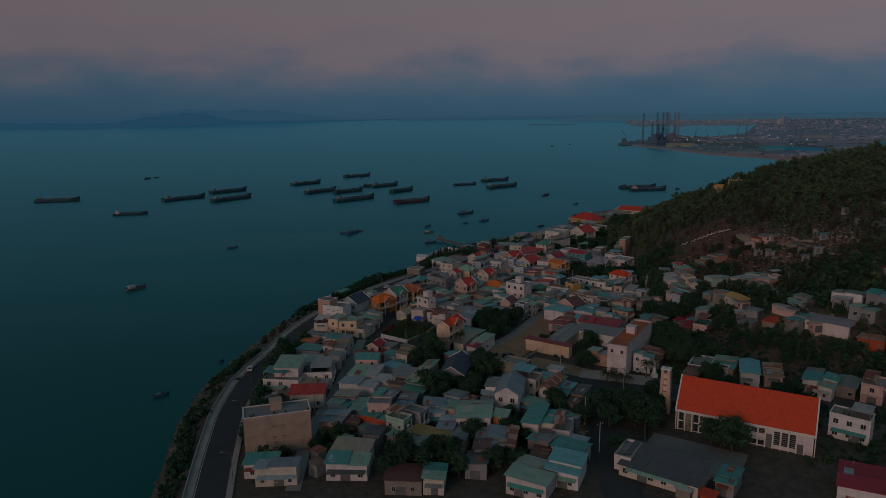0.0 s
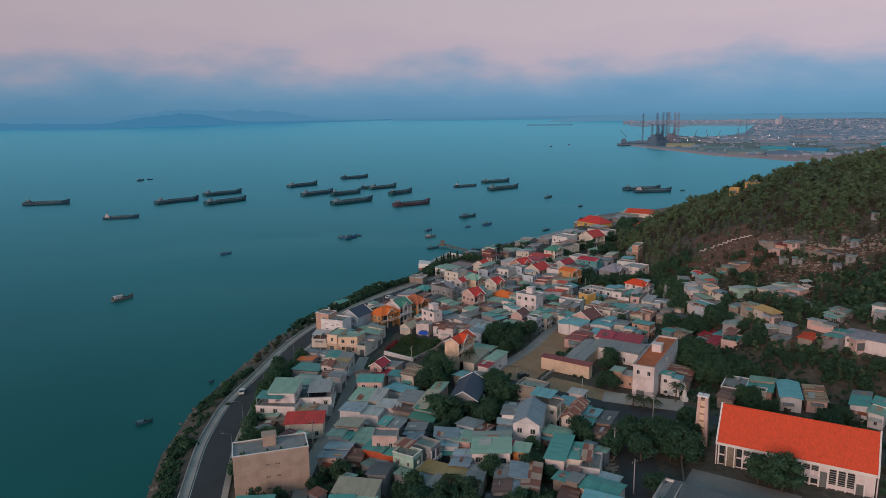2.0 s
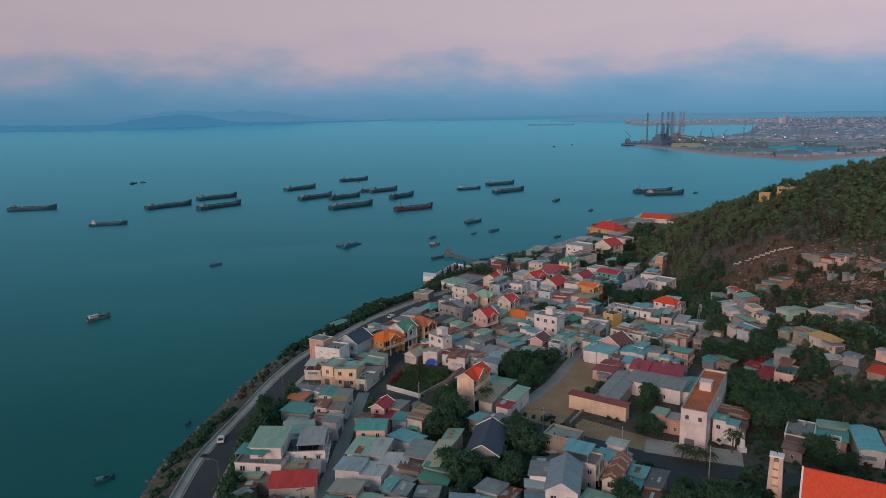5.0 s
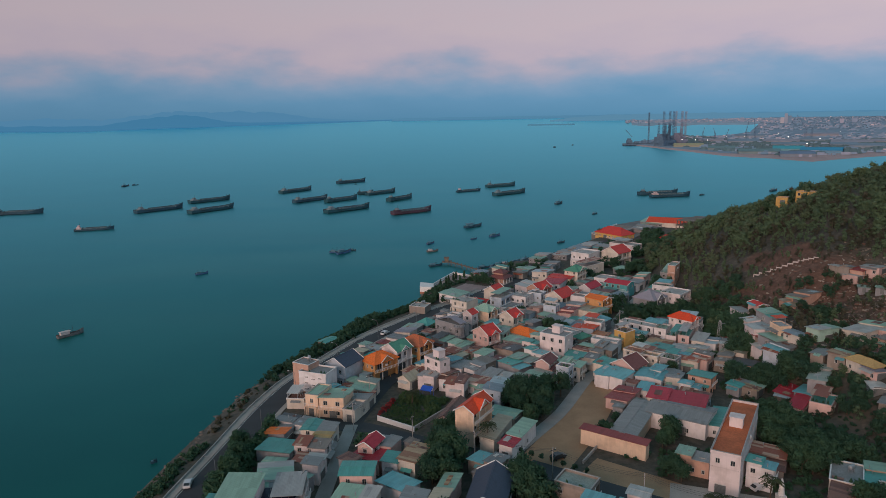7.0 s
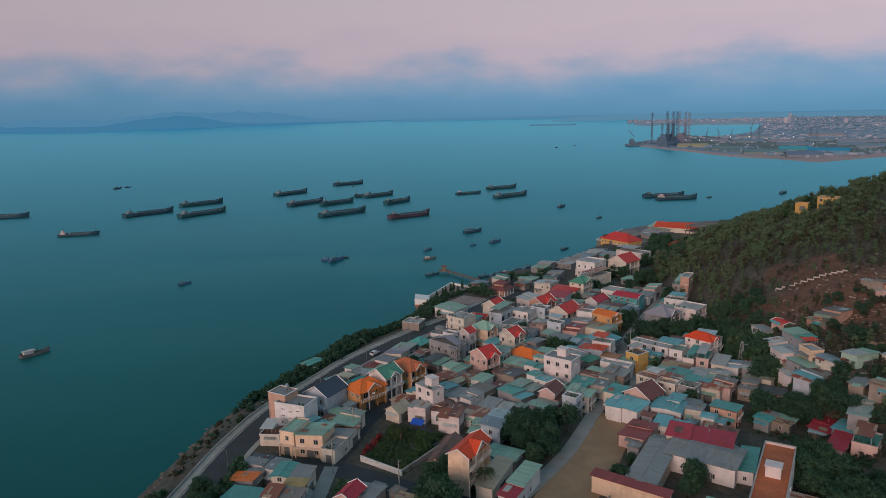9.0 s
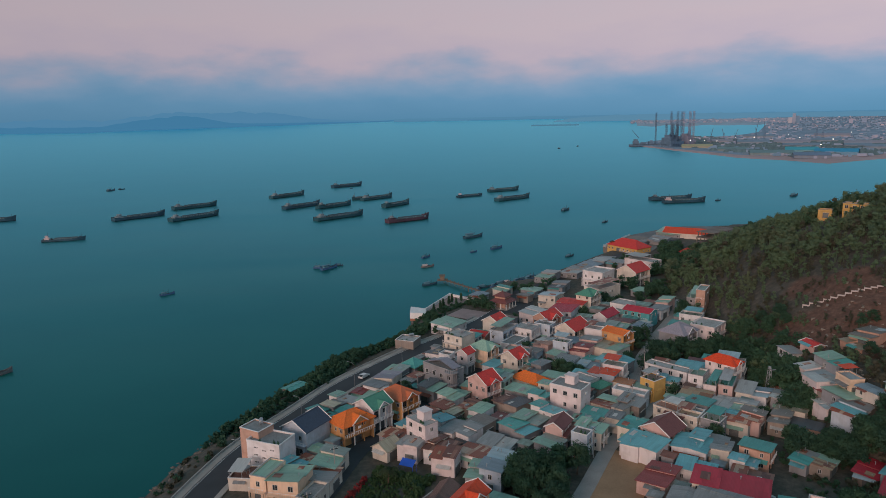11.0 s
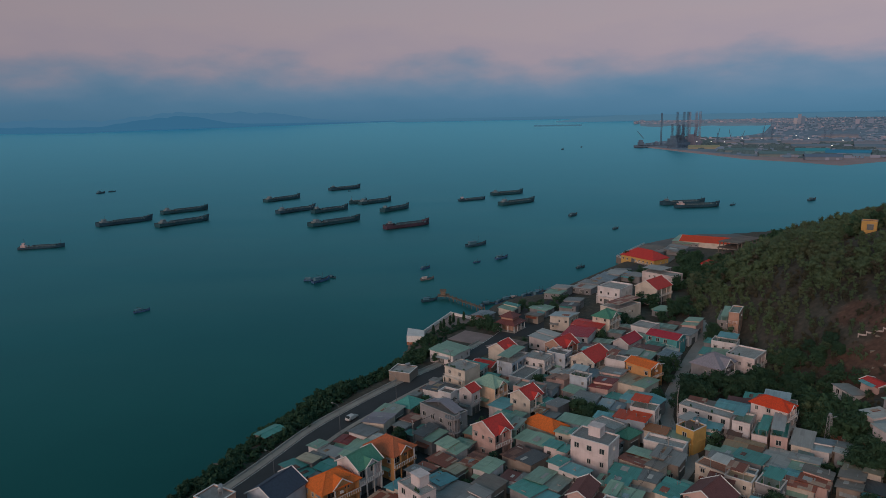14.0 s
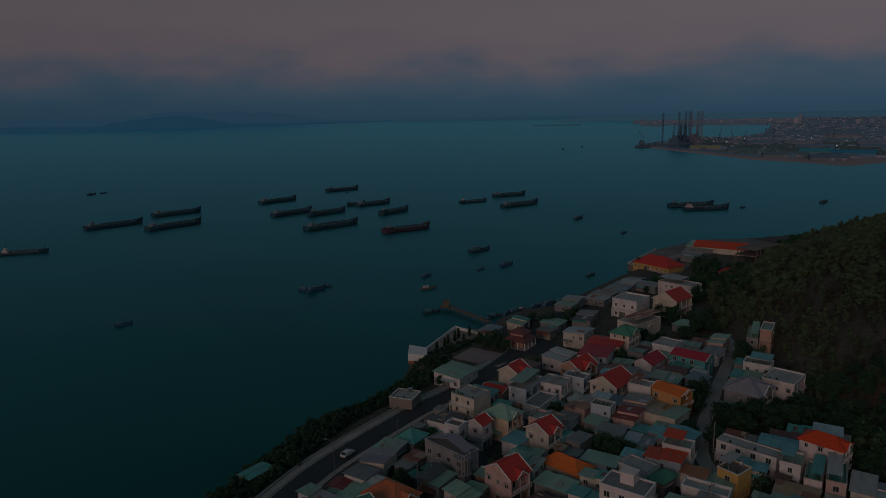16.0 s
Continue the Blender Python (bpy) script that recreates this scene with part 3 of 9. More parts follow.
def door_mesh(w, h):
    key = ("door", w, h)
    if key not in WIN:
        bm = bmesh.new()
        rows = []
        for k in range(17):
            y = -0.06 if k % 2 else -0.02
            rows.append([bm.verts.new((-w / 2, y, h * k / 16)), bm.verts.new((w / 2, y, h * k / 16))])
        for a, b in zip(rows, rows[1:]):
            bm.faces.new((a[0], a[1], b[1], b[0])).material_index = 1
        top = [bm.verts.new((x, -0.25, h + 0.12)) for x in (-w / 2, w / 2)]
        bm.faces.new((rows[-1][0], rows[-1][1], top[1], top[0]))
        cap = [bm.verts.new((x, 0.02, h + 0.16)) for x in (-w / 2, w / 2)]
        bm.faces.new((top[0], top[1], cap[1], cap[0]))
        WIN[key] = mesh_of(bm, "door", [FRAME, SHUTTER])
    return WIN[key]


def hood_mesh(w):
    """Small concrete hood over a window."""
    key = ("hood", w)
    if key not in WIN:
        bm = bmesh.new()
        slab(bm, (-w / 2, -0.5, 0.0), (w / 2, -0.5, 0.0), (w / 2, 0.02, 0.1), (-w / 2, 0.02, 0.1), 0.08)
        WIN[key] = mesh_of(bm, "window_hood", CONCRETE)
    return WIN[key]


def tank_mesh():
    if "tank" not in WIN:
        bm = bmesh.new()
        for sx in (-0.5, 0.5):
            for sy in (-0.4, 0.4):
                bx(bm, sx - 0.04, sx + 0.04, sy - 0.04, sy + 0.04, 0, 0.7)
        bx(bm, -0.6, 0.6, -0.5, 0.5, 0.66, 0.74)
        n = 12
        ends = []
        for x, r in ((-0.95, 0.2), (-0.85, 0.5), (0.85, 0.5), (0.95, 0.2)):
            ends.append([bm.verts.new((x, r * math.cos(2 * math.pi * k / n), 1.24 + r * math.sin(2 * math.pi * k / n))) for k in range(n)])
        for a, b in zip(ends, ends[1:]):
            for k in range(n):
                bm.faces.new((a[k], b[k], b[(k + 1) % n], a[(k + 1) % n]))
        bm.faces.new(ends[0])
        bm.faces.new(ends[-1][::-1])
        WIN["tank"] = mesh_of(bm, "water_tank", STEEL)
    return WIN["tank"]


def slab(bm, a, b, c, d, t, mi=0):
    """A sloping slab whose upper face is a, b, c, d (anticlockwise from above), t thick."""
    top = [bm.verts.new(p) for p in (a, b, c, d)]
    low = [bm.verts.new((p[0], p[1], p[2] - t)) for p in (a, b, c, d)]
    bm.faces.new(top).material_index = mi
    bm.faces.new(low[::-1]).material_index = mi
    for k in range(4):
        j = (k + 1) % 4
        bm.faces.new((low[k], low[j], top[j], top[k])).material_index = mi


def wedge(bm, x0, x1, y0, y1, zb, top, mi=0):
    """A block with level foot whose top follows the plane top(x, y)."""
    c = ((x0, y0), (x1, y0), (x1, y1), (x0, y1))
    lo, hi = [bm.verts.new((x, y, zb)) for x, y in c], [bm.verts.new((x, y, top(x, y))) for x, y in c]
    bm.faces.new(hi).material_index = mi
    for k in range(4):
        j = (k + 1) % 4
        bm.faces.new((lo[k], lo[j], hi[j], hi[k])).material_index = mi


def on_plane(bm, x0, x1, y0, y1, top, t):
    slab(bm, (x0, y0, top(x0, y0)), (x1, y0, top(x1, y0)), (x1, y1, top(x1, y1)), (x0, y1, top(x0, y1)), t)


ALT = dict(teal=("palegreen", "aqua", "grey"), palegreen=("teal", "greygreen", "palegrey"), paleblue=("bluegrey", "white"), grey=("darkgrey", "palegrey", "rust"), bluegrey=("grey", "paleblue"),
           rust=("darkrust", "greybrown"), darkrust=("rust", "darkgrey"), palegrey=("grey", "palegreen"), white=("palegrey", "paleblue"))


def patched_roof(th, name, w, d, h, rng):
    """A roof of two sheet roofs at different heights, patched with odd sheets."""
    hw, hd, o = w / 2, d / 2, 0.45
    lengthwise = w >= d
    cut = rng.uniform(-0.18, 0.18) * max(w, d)
    step = rng.uniform(0.25, 0.8)
    high = rng.random() < 0.5
    fall = rng.uniform(0.04, 0.10) * rng.choice((-1, 1))
    other = rng.choice(ALT.get(name, (name, "grey", "palegreen"))) if rng.random() < 0.6 else name
    top = h
    for k in (0, 1):
        dz = step if (k == 1) == high else 0.0
        if lengthwise:
            x0, x1, y0, y1 = (-hw, cut, -hd, hd) if k == 0 else (cut, hw, -hd, hd)
        else:
            x0, x1, y0, y1 = (-hw, hw, -hd, cut) if k == 0 else (-hw, hw, cut, hd)
        half = hd if lengthwise else hw
        rise = abs(fall) * half

        def plane(x, y, dz=dz, rise=rise):
            return h + dz + rise + fall * (y if lengthwise else x)
        wm_ = bmesh.new()
        wedge(wm_, x0 + 0.02 * (k == 1), x1, y0, y1, h - 0.14, lambda x, y: plane(x, y) - 0.1)
        part("wall_head", wm_, MATS[("wall", th["wall_material"])], th)
        bm = bmesh.new()
        e = o if dz else 0.0
        a0 = x0 - (o if (k == 0 or not lengthwise) else e * 0.5)
        a1 = x1 + (o if (k == 1 or not lengthwise) else e * 0.5)
        b0 = y0 - (o if (k == 0 or lengthwise) else e * 0.5)
        b1 = y1 + (o if (k == 1 or lengthwise) else e * 0.5)
        on_plane(bm, a0, a1, b0, b1, plane, 0.09)
        colour = name if k == 0 else other
        roof = part("roof", bm, sheet_mat(colour, "x" if lengthwise else "y"), th)
        top = max(top, plane(0, 0))
        if rng.random() < 0.4:
            u, v = rng.uniform(x0 + 0.5, x1 - 0.5), rng.uniform(y0 + 0.5, y1 - 0.5)
            bm = bmesh.new()
            cyl(bm, u, v, plane(u, v) - 0.1, plane(u, v) + 0.75, 0.09, 0.09, 6)
            cyl(bm, u, v, plane(u, v) + 0.72, plane(u, v) + 0.86, 0.22, 0.05, 8)
            part("vent_pipe", bm, STEEL, roof)
        for _ in range(rng.choice((0, 0, 0, 1, 1))):
            pw, pd = (x1 - x0) * rng.uniform(0.15, 0.4), (y1 - y0) * rng.uniform(0.25, 0.6)
            u, v = rng.uniform(x0 + 0.2, x1 - pw - 0.2), rng.uniform(y0 + 0.2, y1 - pd - 0.2)
            lift = rng.choice((0.05, 0.08, 0.11))
            bm = bmesh.new()
            on_plane(bm, u, u + pw, v, v + pd, lambda x, y: plane(x, y) + lift, lift - 0.01)
            part("patch", bm, sheet_mat(rng.choice(("rust", "darkrust", "white", "palegrey", "paleblue", "rustcream")), "x" if lengthwise else "y"), roof, "odd replaced roofing sheet")
        if rng.random() < 0.35:                             # battens and stones that hold the sheets down
            bm = bmesh.new()
            for q in range(1):
                u, v = rng.uniform(x0 + 0.4, x1 - 0.4), rng.uniform(y0 + 0.4, y1 - 0.4)
                l, g = rng.uniform(0.2, 0.9), 0.09
                bx(bm, u - (l if lengthwise else g), u + (l if lengthwise else g), v - (g if lengthwise else l), v + (g if lengthwise else l), plane(u, v) - 0.05, plane(u, v) + 0.16)
            part("roof_weight", bm, CONCRETE, roof)
    return top


def verges(th, w, d, h, r, along_x, o=0.30, pitch=0.6):
    """Pale boards up the gable slopes of a tiled roof."""
    hw, hd = w / 2, d / 2
    e = h - o * pitch + 0.02
    ends = [((x, s * (hd + o), e), (x, 0, h + r + 0.02)) for x in (-hw - o, hw + o) for s in (-1, 1)] if along_x else [((s * (hw + o), y, e), (0, y, h + r + 0.02)) for y in (-hd - o, hd + o) for s in (-1, 1)]
    for p, q in ends:
        bm = bmesh.new()
        rod(bm, p, q, 0.15, 4)
        part("verge_board", bm, WHITEP, th)


def street_front(th, w, d, h, storeys, sh, wm, rng, rich, deep):
    """The front on the street side: wide shutter below, open galleries with posts, railings and glazed doors above."""
    hw, hd = w / 2, d / 2
    back = hw - deep
    dw = min(3.4, d - 0.9)
    part("door", door_mesh(round(dw * 2) / 2, 2.5), None, th, at=pose(back + 0.01, 0, 0, 0, 0, 90))
    for s in range(1, storeys):
        z0 = s * sh
        part("glazed_door", window_mesh(1.9 if d > 4.5 else 1.4, 2.0), None, th, at=pose(back + 0.01, -0.18 * d if d > 5.5 else 0, z0 + 0.1, 0, 0, 90))
        if d > 5.5:
            part("window", window_mesh(1.2, 1.4), None, th, at=pose(back + 0.01, 0.26 * d, z0 + 0.8, 0, 0, 90))
        if rich:
            out = hw + 0.55
            b = bmesh.new()
            bx(b, back, out, -hd + 0.02, hd - 0.02, z0 - 0.2, z0 + 0.02)
            bal = part("balcony", b, wm, th)
            r_ = bmesh.new()
            bx(r_, out - 0.12, out - 0.02, -hd + 0.05, hd - 0.05, z0 + 0.82, z0 + 0.95)
            nb = max(3, int(d / 0.6))
            for k in range(nb + 1):
                yy = -hd + 0.1 + k * (d - 0.2) / nb
                part("baluster", post_mesh(0.08, 0.12, 0.80), None, bal, at=pose(out - 0.07, yy, z0 + 0.02))
            part("railing", r_, WHITEP, bal)
    if rich:
        n = 3 if d > 6.5 else 2
        for k in range(n + 1):
            yy = -hd + 0.16 + k * (d - 0.32) / n
            b = bmesh.new()
            bx(b, hw - 0.2, hw + 0.06, yy - 0.13, yy + 0.13, -1.0, h - 0.2)
            bx(b, hw - 0.26, hw + 0.12, yy - 0.19, yy + 0.19, h - 0.75, h - 0.55)
            part("column", b, WHITEP if rng.random() < 0.5 else wm, th)
    elif storeys > 1:
        b = bmesh.new()
        slab(b, (hw, -hd + 0.1, sh + 0.1), (hw + 1.3, -hd + 0.1, sh - 0.35), (hw + 1.3, hd - 0.1, sh - 0.35), (hw, hd - 0.1, sh + 0.1), 0.07)
        part("awning", b, sheet_mat(rng.choice(("teal", "grey", "rust", "palegrey", "palegreen", "darkgrey")), "y"), th)


def cross_gable(th, roof, rc, wc, w, d, h):
    """A smaller gable of the roof over the street front, with its pediment and pale verges."""
    hw, half = w / 2, d * 0.24
    rise, ez, out = half * 0.75, h - 0.1, hw + 0.65
    if roof == "flat":
        return
    bm = bmesh.new()
    slab(bm, (0, -half - 0.3, ez - 0.2), (out, -half - 0.3, ez - 0.2), (out, 0, h + rise), (0, 0, h + rise), 0.12)
    slab(bm, (0, 0, h + rise), (out, 0, h + rise), (out, half + 0.3, ez - 0.2), (0, half + 0.3, ez - 0.2), 0.12)
    part("cross_gable", bm, tile_mat(rc, "x"), th)
    bm = bmesh.new()
    tri = ((-half, ez - 0.25), (half, ez - 0.25), (0, h + rise - 0.16))
    a, b = [bm.verts.new((hw + 0.12, y, z)) for y, z in tri], [bm.verts.new((hw + 0.3, y, z)) for y, z in tri]
    bm.faces.new(a[::-1])
    bm.faces.new(b)
    for k in range(3):
        bm.faces.new((a[k], a[(k + 1) % 3], b[(k + 1) % 3], b[k]))
    part("pediment", bm, MATS[("wall", wc)], th)
    for s in (-1, 1):
        bm = bmesh.new()
        rod(bm, (out, s * (half + 0.3), ez - 0.18), (out, 0, h + rise + 0.02), 0.14, 4)
        part("verge_board", bm, WHITEP, th)


def roof_part(th, kind, name, w, d, h, rng):
    """The roof as its own mesh; returns the height of its top."""
    hw, hd, o = w / 2, d / 2, 0.42
    bm = bmesh.new()
    along_x = w >= d
    if kind == "flat":
        bx(bm, -hw + 0.15, hw - 0.15, -hd + 0.15, hd - 0.15, h - 0.15, h + 0.06)
        mats = sheet_mat(name, "x") if name in ("teal", "palegreen") else deck_mat(name)
        part("roof", bm, mats, th)
        pm = bmesh.new()
        ph = rng.choice((0.3, 0.4, 0.6))
        for x0, x1, y0, y1 in ((-hw - 0.05, hw + 0.05, -hd - 0.05, -hd + 0.15), (-hw - 0.05, hw + 0.05, hd - 0.15, hd + 0.05),
                               (-hw - 0.05, -hw + 0.15, -hd + 0.15, hd - 0.15), (hw - 0.15, hw + 0.05, -hd + 0.15, hd - 0.15)):
            bx(pm, x0, x1, y0, y1, h - 0.2, h + ph)
        par = part("parapet", pm, th["wall_material"] and MATS[("wall", th["wall_material"])], th)
        cm = bmesh.new()
        for x0, x1, y0, y1 in ((-hw - 0.11, hw + 0.11, -hd - 0.11, -hd + 0.19), (-hw - 0.11, hw + 0.11, hd - 0.19, hd + 0.11),
                               (-hw - 0.11, -hw + 0.19, -hd + 0.19, hd - 0.19), (hw - 0.19, hw + 0.11, -hd + 0.19, hd - 0.19)):
            bx(cm, x0, x1, y0, y1, h + ph, h + ph + 0.12)
        if th["canopy"] and min(w, d) > 3.4:                   # sheet canopy on posts over part of the terrace
            cw = w * rng.uniform(0.45, 0.8)
            x0 = -hw + 0.2 if rng.random() < 0.5 else hw - 0.2 - cw
            ch, fall = h + rng.uniform(1.9, 2.5), rng.uniform(0.1, 0.35)
            km = bmesh.new()
            slab(km, (x0 - 0.2, -hd + 0.1, ch), (x0 + cw + 0.2, -hd + 0.1, ch), (x0 + cw + 0.2, hd + 0.1, ch + fall), (x0 - 0.2, hd + 0.1, ch + fall), 0.07)
            canopy = part("roof_canopy", km, sheet_mat(rng.choice(("teal", "palegreen", "aqua", "white", "paleblue", "rust", "palegrey", "redorange")), "x"), th, "sheet canopy on posts")
            for qx in (x0 + 0.1, x0 + cw - 0.1):
                for qy, qz in ((-hd + 0.3, ch - 0.05), (hd - 0.3, ch + fall - 0.08)):
                    km = bmesh.new()
                    bx(km, qx - 0.05, qx + 0.05, qy - 0.05, qy + 0.05, h, qz)
                    part("post", km, STEEL, canopy)
        if rng.random() < 0.5:                                  # pots with plants along the parapet
            km = bmesh.new()
            for q in range(rng.randrange(2, 6)):
                qx = rng.uniform(-hw + 0.5, hw - 0.5)
                cyl(km, qx, -hd + 0.5, h + 0.05, h + 0.4, 0.16, 0.22, 7)
                cyl(km, qx, -hd + 0.5, h + 0.4, h + rng.uniform(0.8, 1.4), 0.38, 0.12, 6, 1)
            tagged(part("potted_greenery", km, [CLAY, LEAF], th), kind="stuff")
        part("coping", cm, WHITEP if rng.random() < 0.5 and name not in ("teal", "aqua", "paleblue", "palegreen") else CONCRETE, par)
        return h + 0.06
    if kind == "shed":
        rise = min(1.2, d * 0.12)
        slab(bm, (-hw - o, -hd - o, h), (hw + o, -hd - o, h), (hw + o, hd + o, h + rise), (-hw - o, hd + o, h + rise), 0.10)
        part("roof", bm, sheet_mat(name, "x"), th)
        return h + rise
    if kind in ("tin", "gable", "gablex"):
        pitch = (0.07 + 0.06 * rng.random()) if kind == "tin" else 0.60
        mats = sheet_mat if (kind == "tin" or name in ("grey", "aqua", "bluegrey", "teal", "rust", "brown", "cream")) else tile_mat
        if kind != "tin" and name in ("grey", "aqua"):
            pitch = 0.16
        if kind == "tin" and max(w, d) > 5.2 and rng.random() < 0.75:
            return patched_roof(th, name, w, d, h, rng)
        if kind == "tin" and rng.random() < 0.45:      # one fall, ridge against the long side
            lo_left = rng.random() < 0.5
            if along_x:
                r = d * pitch * 0.7
                z0, z1 = (h, h + r) if lo_left else (h + r, h)
                slab(bm, (-hw - o, -hd - o, z0), (hw + o, -hd - o, z0), (hw + o, hd + o, z1), (-hw - o, hd + o, z1), 0.09)
            else:
                r = w * pitch * 0.7
                z0, z1 = (h, h + r) if lo_left else (h + r, h)
                slab(bm, (-hw - o, -hd - o, z0), (hw + o, -hd - o, z1), (hw + o, hd + o, z1), (-hw - o, hd + o, z0), 0.09)
            part("roof", bm, sheet_mat(name, "x" if along_x else "y"), th)
            m_ = 0.12
            if along_x:
                ring = [(-hd + m_, h - 0.2), (hd - m_, h - 0.2), (hd - m_, z1 - 0.1), (-hd + m_, z0 - 0.1)]
                for x0, x1 in ((-hw, -hw + 0.2), (hw - 0.2, hw)):
                    gm = bmesh.new()
                    pr = [[gm.verts.new((x, y, z)) for y, z in ring] for x in (x0, x1)]
                    gm.faces.new(pr[0][::-1]); gm.faces.new(pr[1])
                    for k in range(4):
                        gm.faces.new((pr[0][k], pr[0][(k + 1) % 4], pr[1][(k + 1) % 4], pr[1][k]))
                    part("gable_wall", gm, MATS[("wall", th["wall_material"])], th)
            else:
                ring = [(-hw + m_, h - 0.2), (hw - m_, h - 0.2), (hw - m_, z1 - 0.1), (-hw + m_, z0 - 0.1)]
                for y0, y1 in ((-hd, -hd + 0.2), (hd - 0.2, hd)):
                    gm = bmesh.new()
                    pr = [[gm.verts.new((x, y, z)) for x, z in ring] for y in (y0, y1)]
                    gm.faces.new(pr[0]); gm.faces.new(pr[1][::-1])
                    for k in range(4):
                        gm.faces.new((pr[0][k], pr[1][k], pr[1][(k + 1) % 4], pr[0][(k + 1) % 4]))
                    part("gable_wall", gm, MATS[("wall", th["wall_material"])], th)
            return h + r
        if kind == "gable":
            along_x = False                            # the gable faces the street
        if kind == "gablex":
            along_x, pitch = True, min(pitch, 0.28)
        if along_x:
            r = hd * pitch
            slab(bm, (-hw - o, -hd - o, h - o * pitch), (hw + o, -hd - o, h - o * pitch), (hw + o, 0, h + r), (-hw - o, 0, h + r), 0.12)
            slab(bm, (-hw - o, 0, h + r), (hw + o, 0, h + r), (hw + o, hd + o, h - o * pitch), (-hw - o, hd + o, h - o * pitch), 0.12)
            bx(bm, -hw - o, hw + o, -0.14, 0.14, h + r - 0.05, h + r + 0.07)
            for x0, x1 in ((-hw, -hw + 0.2), (hw - 0.2, hw)):
                gm = bmesh.new()
                a = [gm.verts.new((x0, y, z)) for y, z in ((-hd, h - 0.1), (hd, h - 0.1), (0, h + r - 0.1))]
                b = [gm.verts.new((x1, y, z)) for y, z in ((-hd, h - 0.1), (hd, h - 0.1), (0, h + r - 0.1))]
                gm.faces.new(a[::-1]); gm.faces.new(b)
                for k in range(3):
                    gm.faces.new((a[k], a[(k + 1) % 3], b[(k + 1) % 3], b[k]))
                part("gable_wall", gm, MATS[("wall", th["wall_material"])], th)
        else:
            r = hw * pitch
            slab(bm, (-hw - o, -hd - o, h - o * pitch), (0, -hd - o, h + r), (0, hd + o, h + r), (-hw - o, hd + o, h - o * pitch), 0.12)
            slab(bm, (0, -hd - o, h + r), (hw + o, -hd - o, h - o * pitch), (hw + o, hd + o, h - o * pitch), (0, hd + o, h + r), 0.12)
            bx(bm, -0.14, 0.14, -hd - o, hd + o, h + r - 0.05, h + r + 0.07)
            for y0, y1 in ((-hd, -hd + 0.2), (hd - 0.2, hd)):
                gm = bmesh.new()
                a = [gm.verts.new((x, y0, z)) for x, z in ((-hw, h - 0.1), (hw, h - 0.1), (0, h + r - 0.1))]
                b = [gm.verts.new((x, y1, z)) for x, z in ((-hw, h - 0.1), (hw, h - 0.1), (0, h + r - 0.1))]
                gm.faces.new(a); gm.faces.new(b[::-1])
                for k in range(3):
                    gm.faces.new((a[k], a[(k + 1) % 3], b[(k + 1) % 3], b[k]))
                part("gable_wall", gm, MATS[("wall", th["wall_material"])], th)
        part("roof", bm, mats(name, "x" if along_x else "y"), th)
        if mats is tile_mat:
            verges(th, w, d, h, r, along_x, o, pitch)
        return h + r
    # hipped
    o = 0.5
    r = min(hw, hd) * 0.62
    ez = h - o * 0.5
    c = [(-hw - o, -hd - o, ez), (hw + o, -hd - o, ez), (hw + o, hd + o, ez), (-hw - o, hd + o, ez)]
    k = abs(hw - hd)
    ra, rb = (((-k, 0, h + r), (k, 0, h + r)) if w >= d else ((0, -k, h + r), (0, k, h + r)))
    vc, va, vb = [bm.verts.new(p) for p in c], bm.verts.new(ra), bm.verts.new((rb[0] + 0.01, rb[1] + 0.01, rb[2]))
    if w >= d:
        for f in ((vc[0], vc[1], vb, va), (vc[1], vc[2], vb), (vc[2], vc[3], va, vb), (vc[3], vc[0], va)):
            bm.faces.new(f)
    else:
        for f in ((vc[0], vc[1], va), (vc[1], vc[2], vb, va), (vc[2], vc[3], vb), (vc[3], vc[0], va, vb)):
            bm.faces.new(f)
    bm.faces.new(vc[::-1])
    for p, q in ((c[0], ra), (c[3], ra if w >= d else rb), (c[1], rb if w >= d else ra), (c[2], rb), (ra, rb)):
        if (Vector(p) - Vector(q)).length > 0.2:
            rod(bm, p, q, 0.12, 5)
    bx(bm, -hw - o, hw + o, -hd - o, hd + o, ez - 0.16, ez - 0.01)
    part("roof", bm, tile_mat(name, "x"), th)
    return h + r


HOUSE_N, FOOT = [0], []


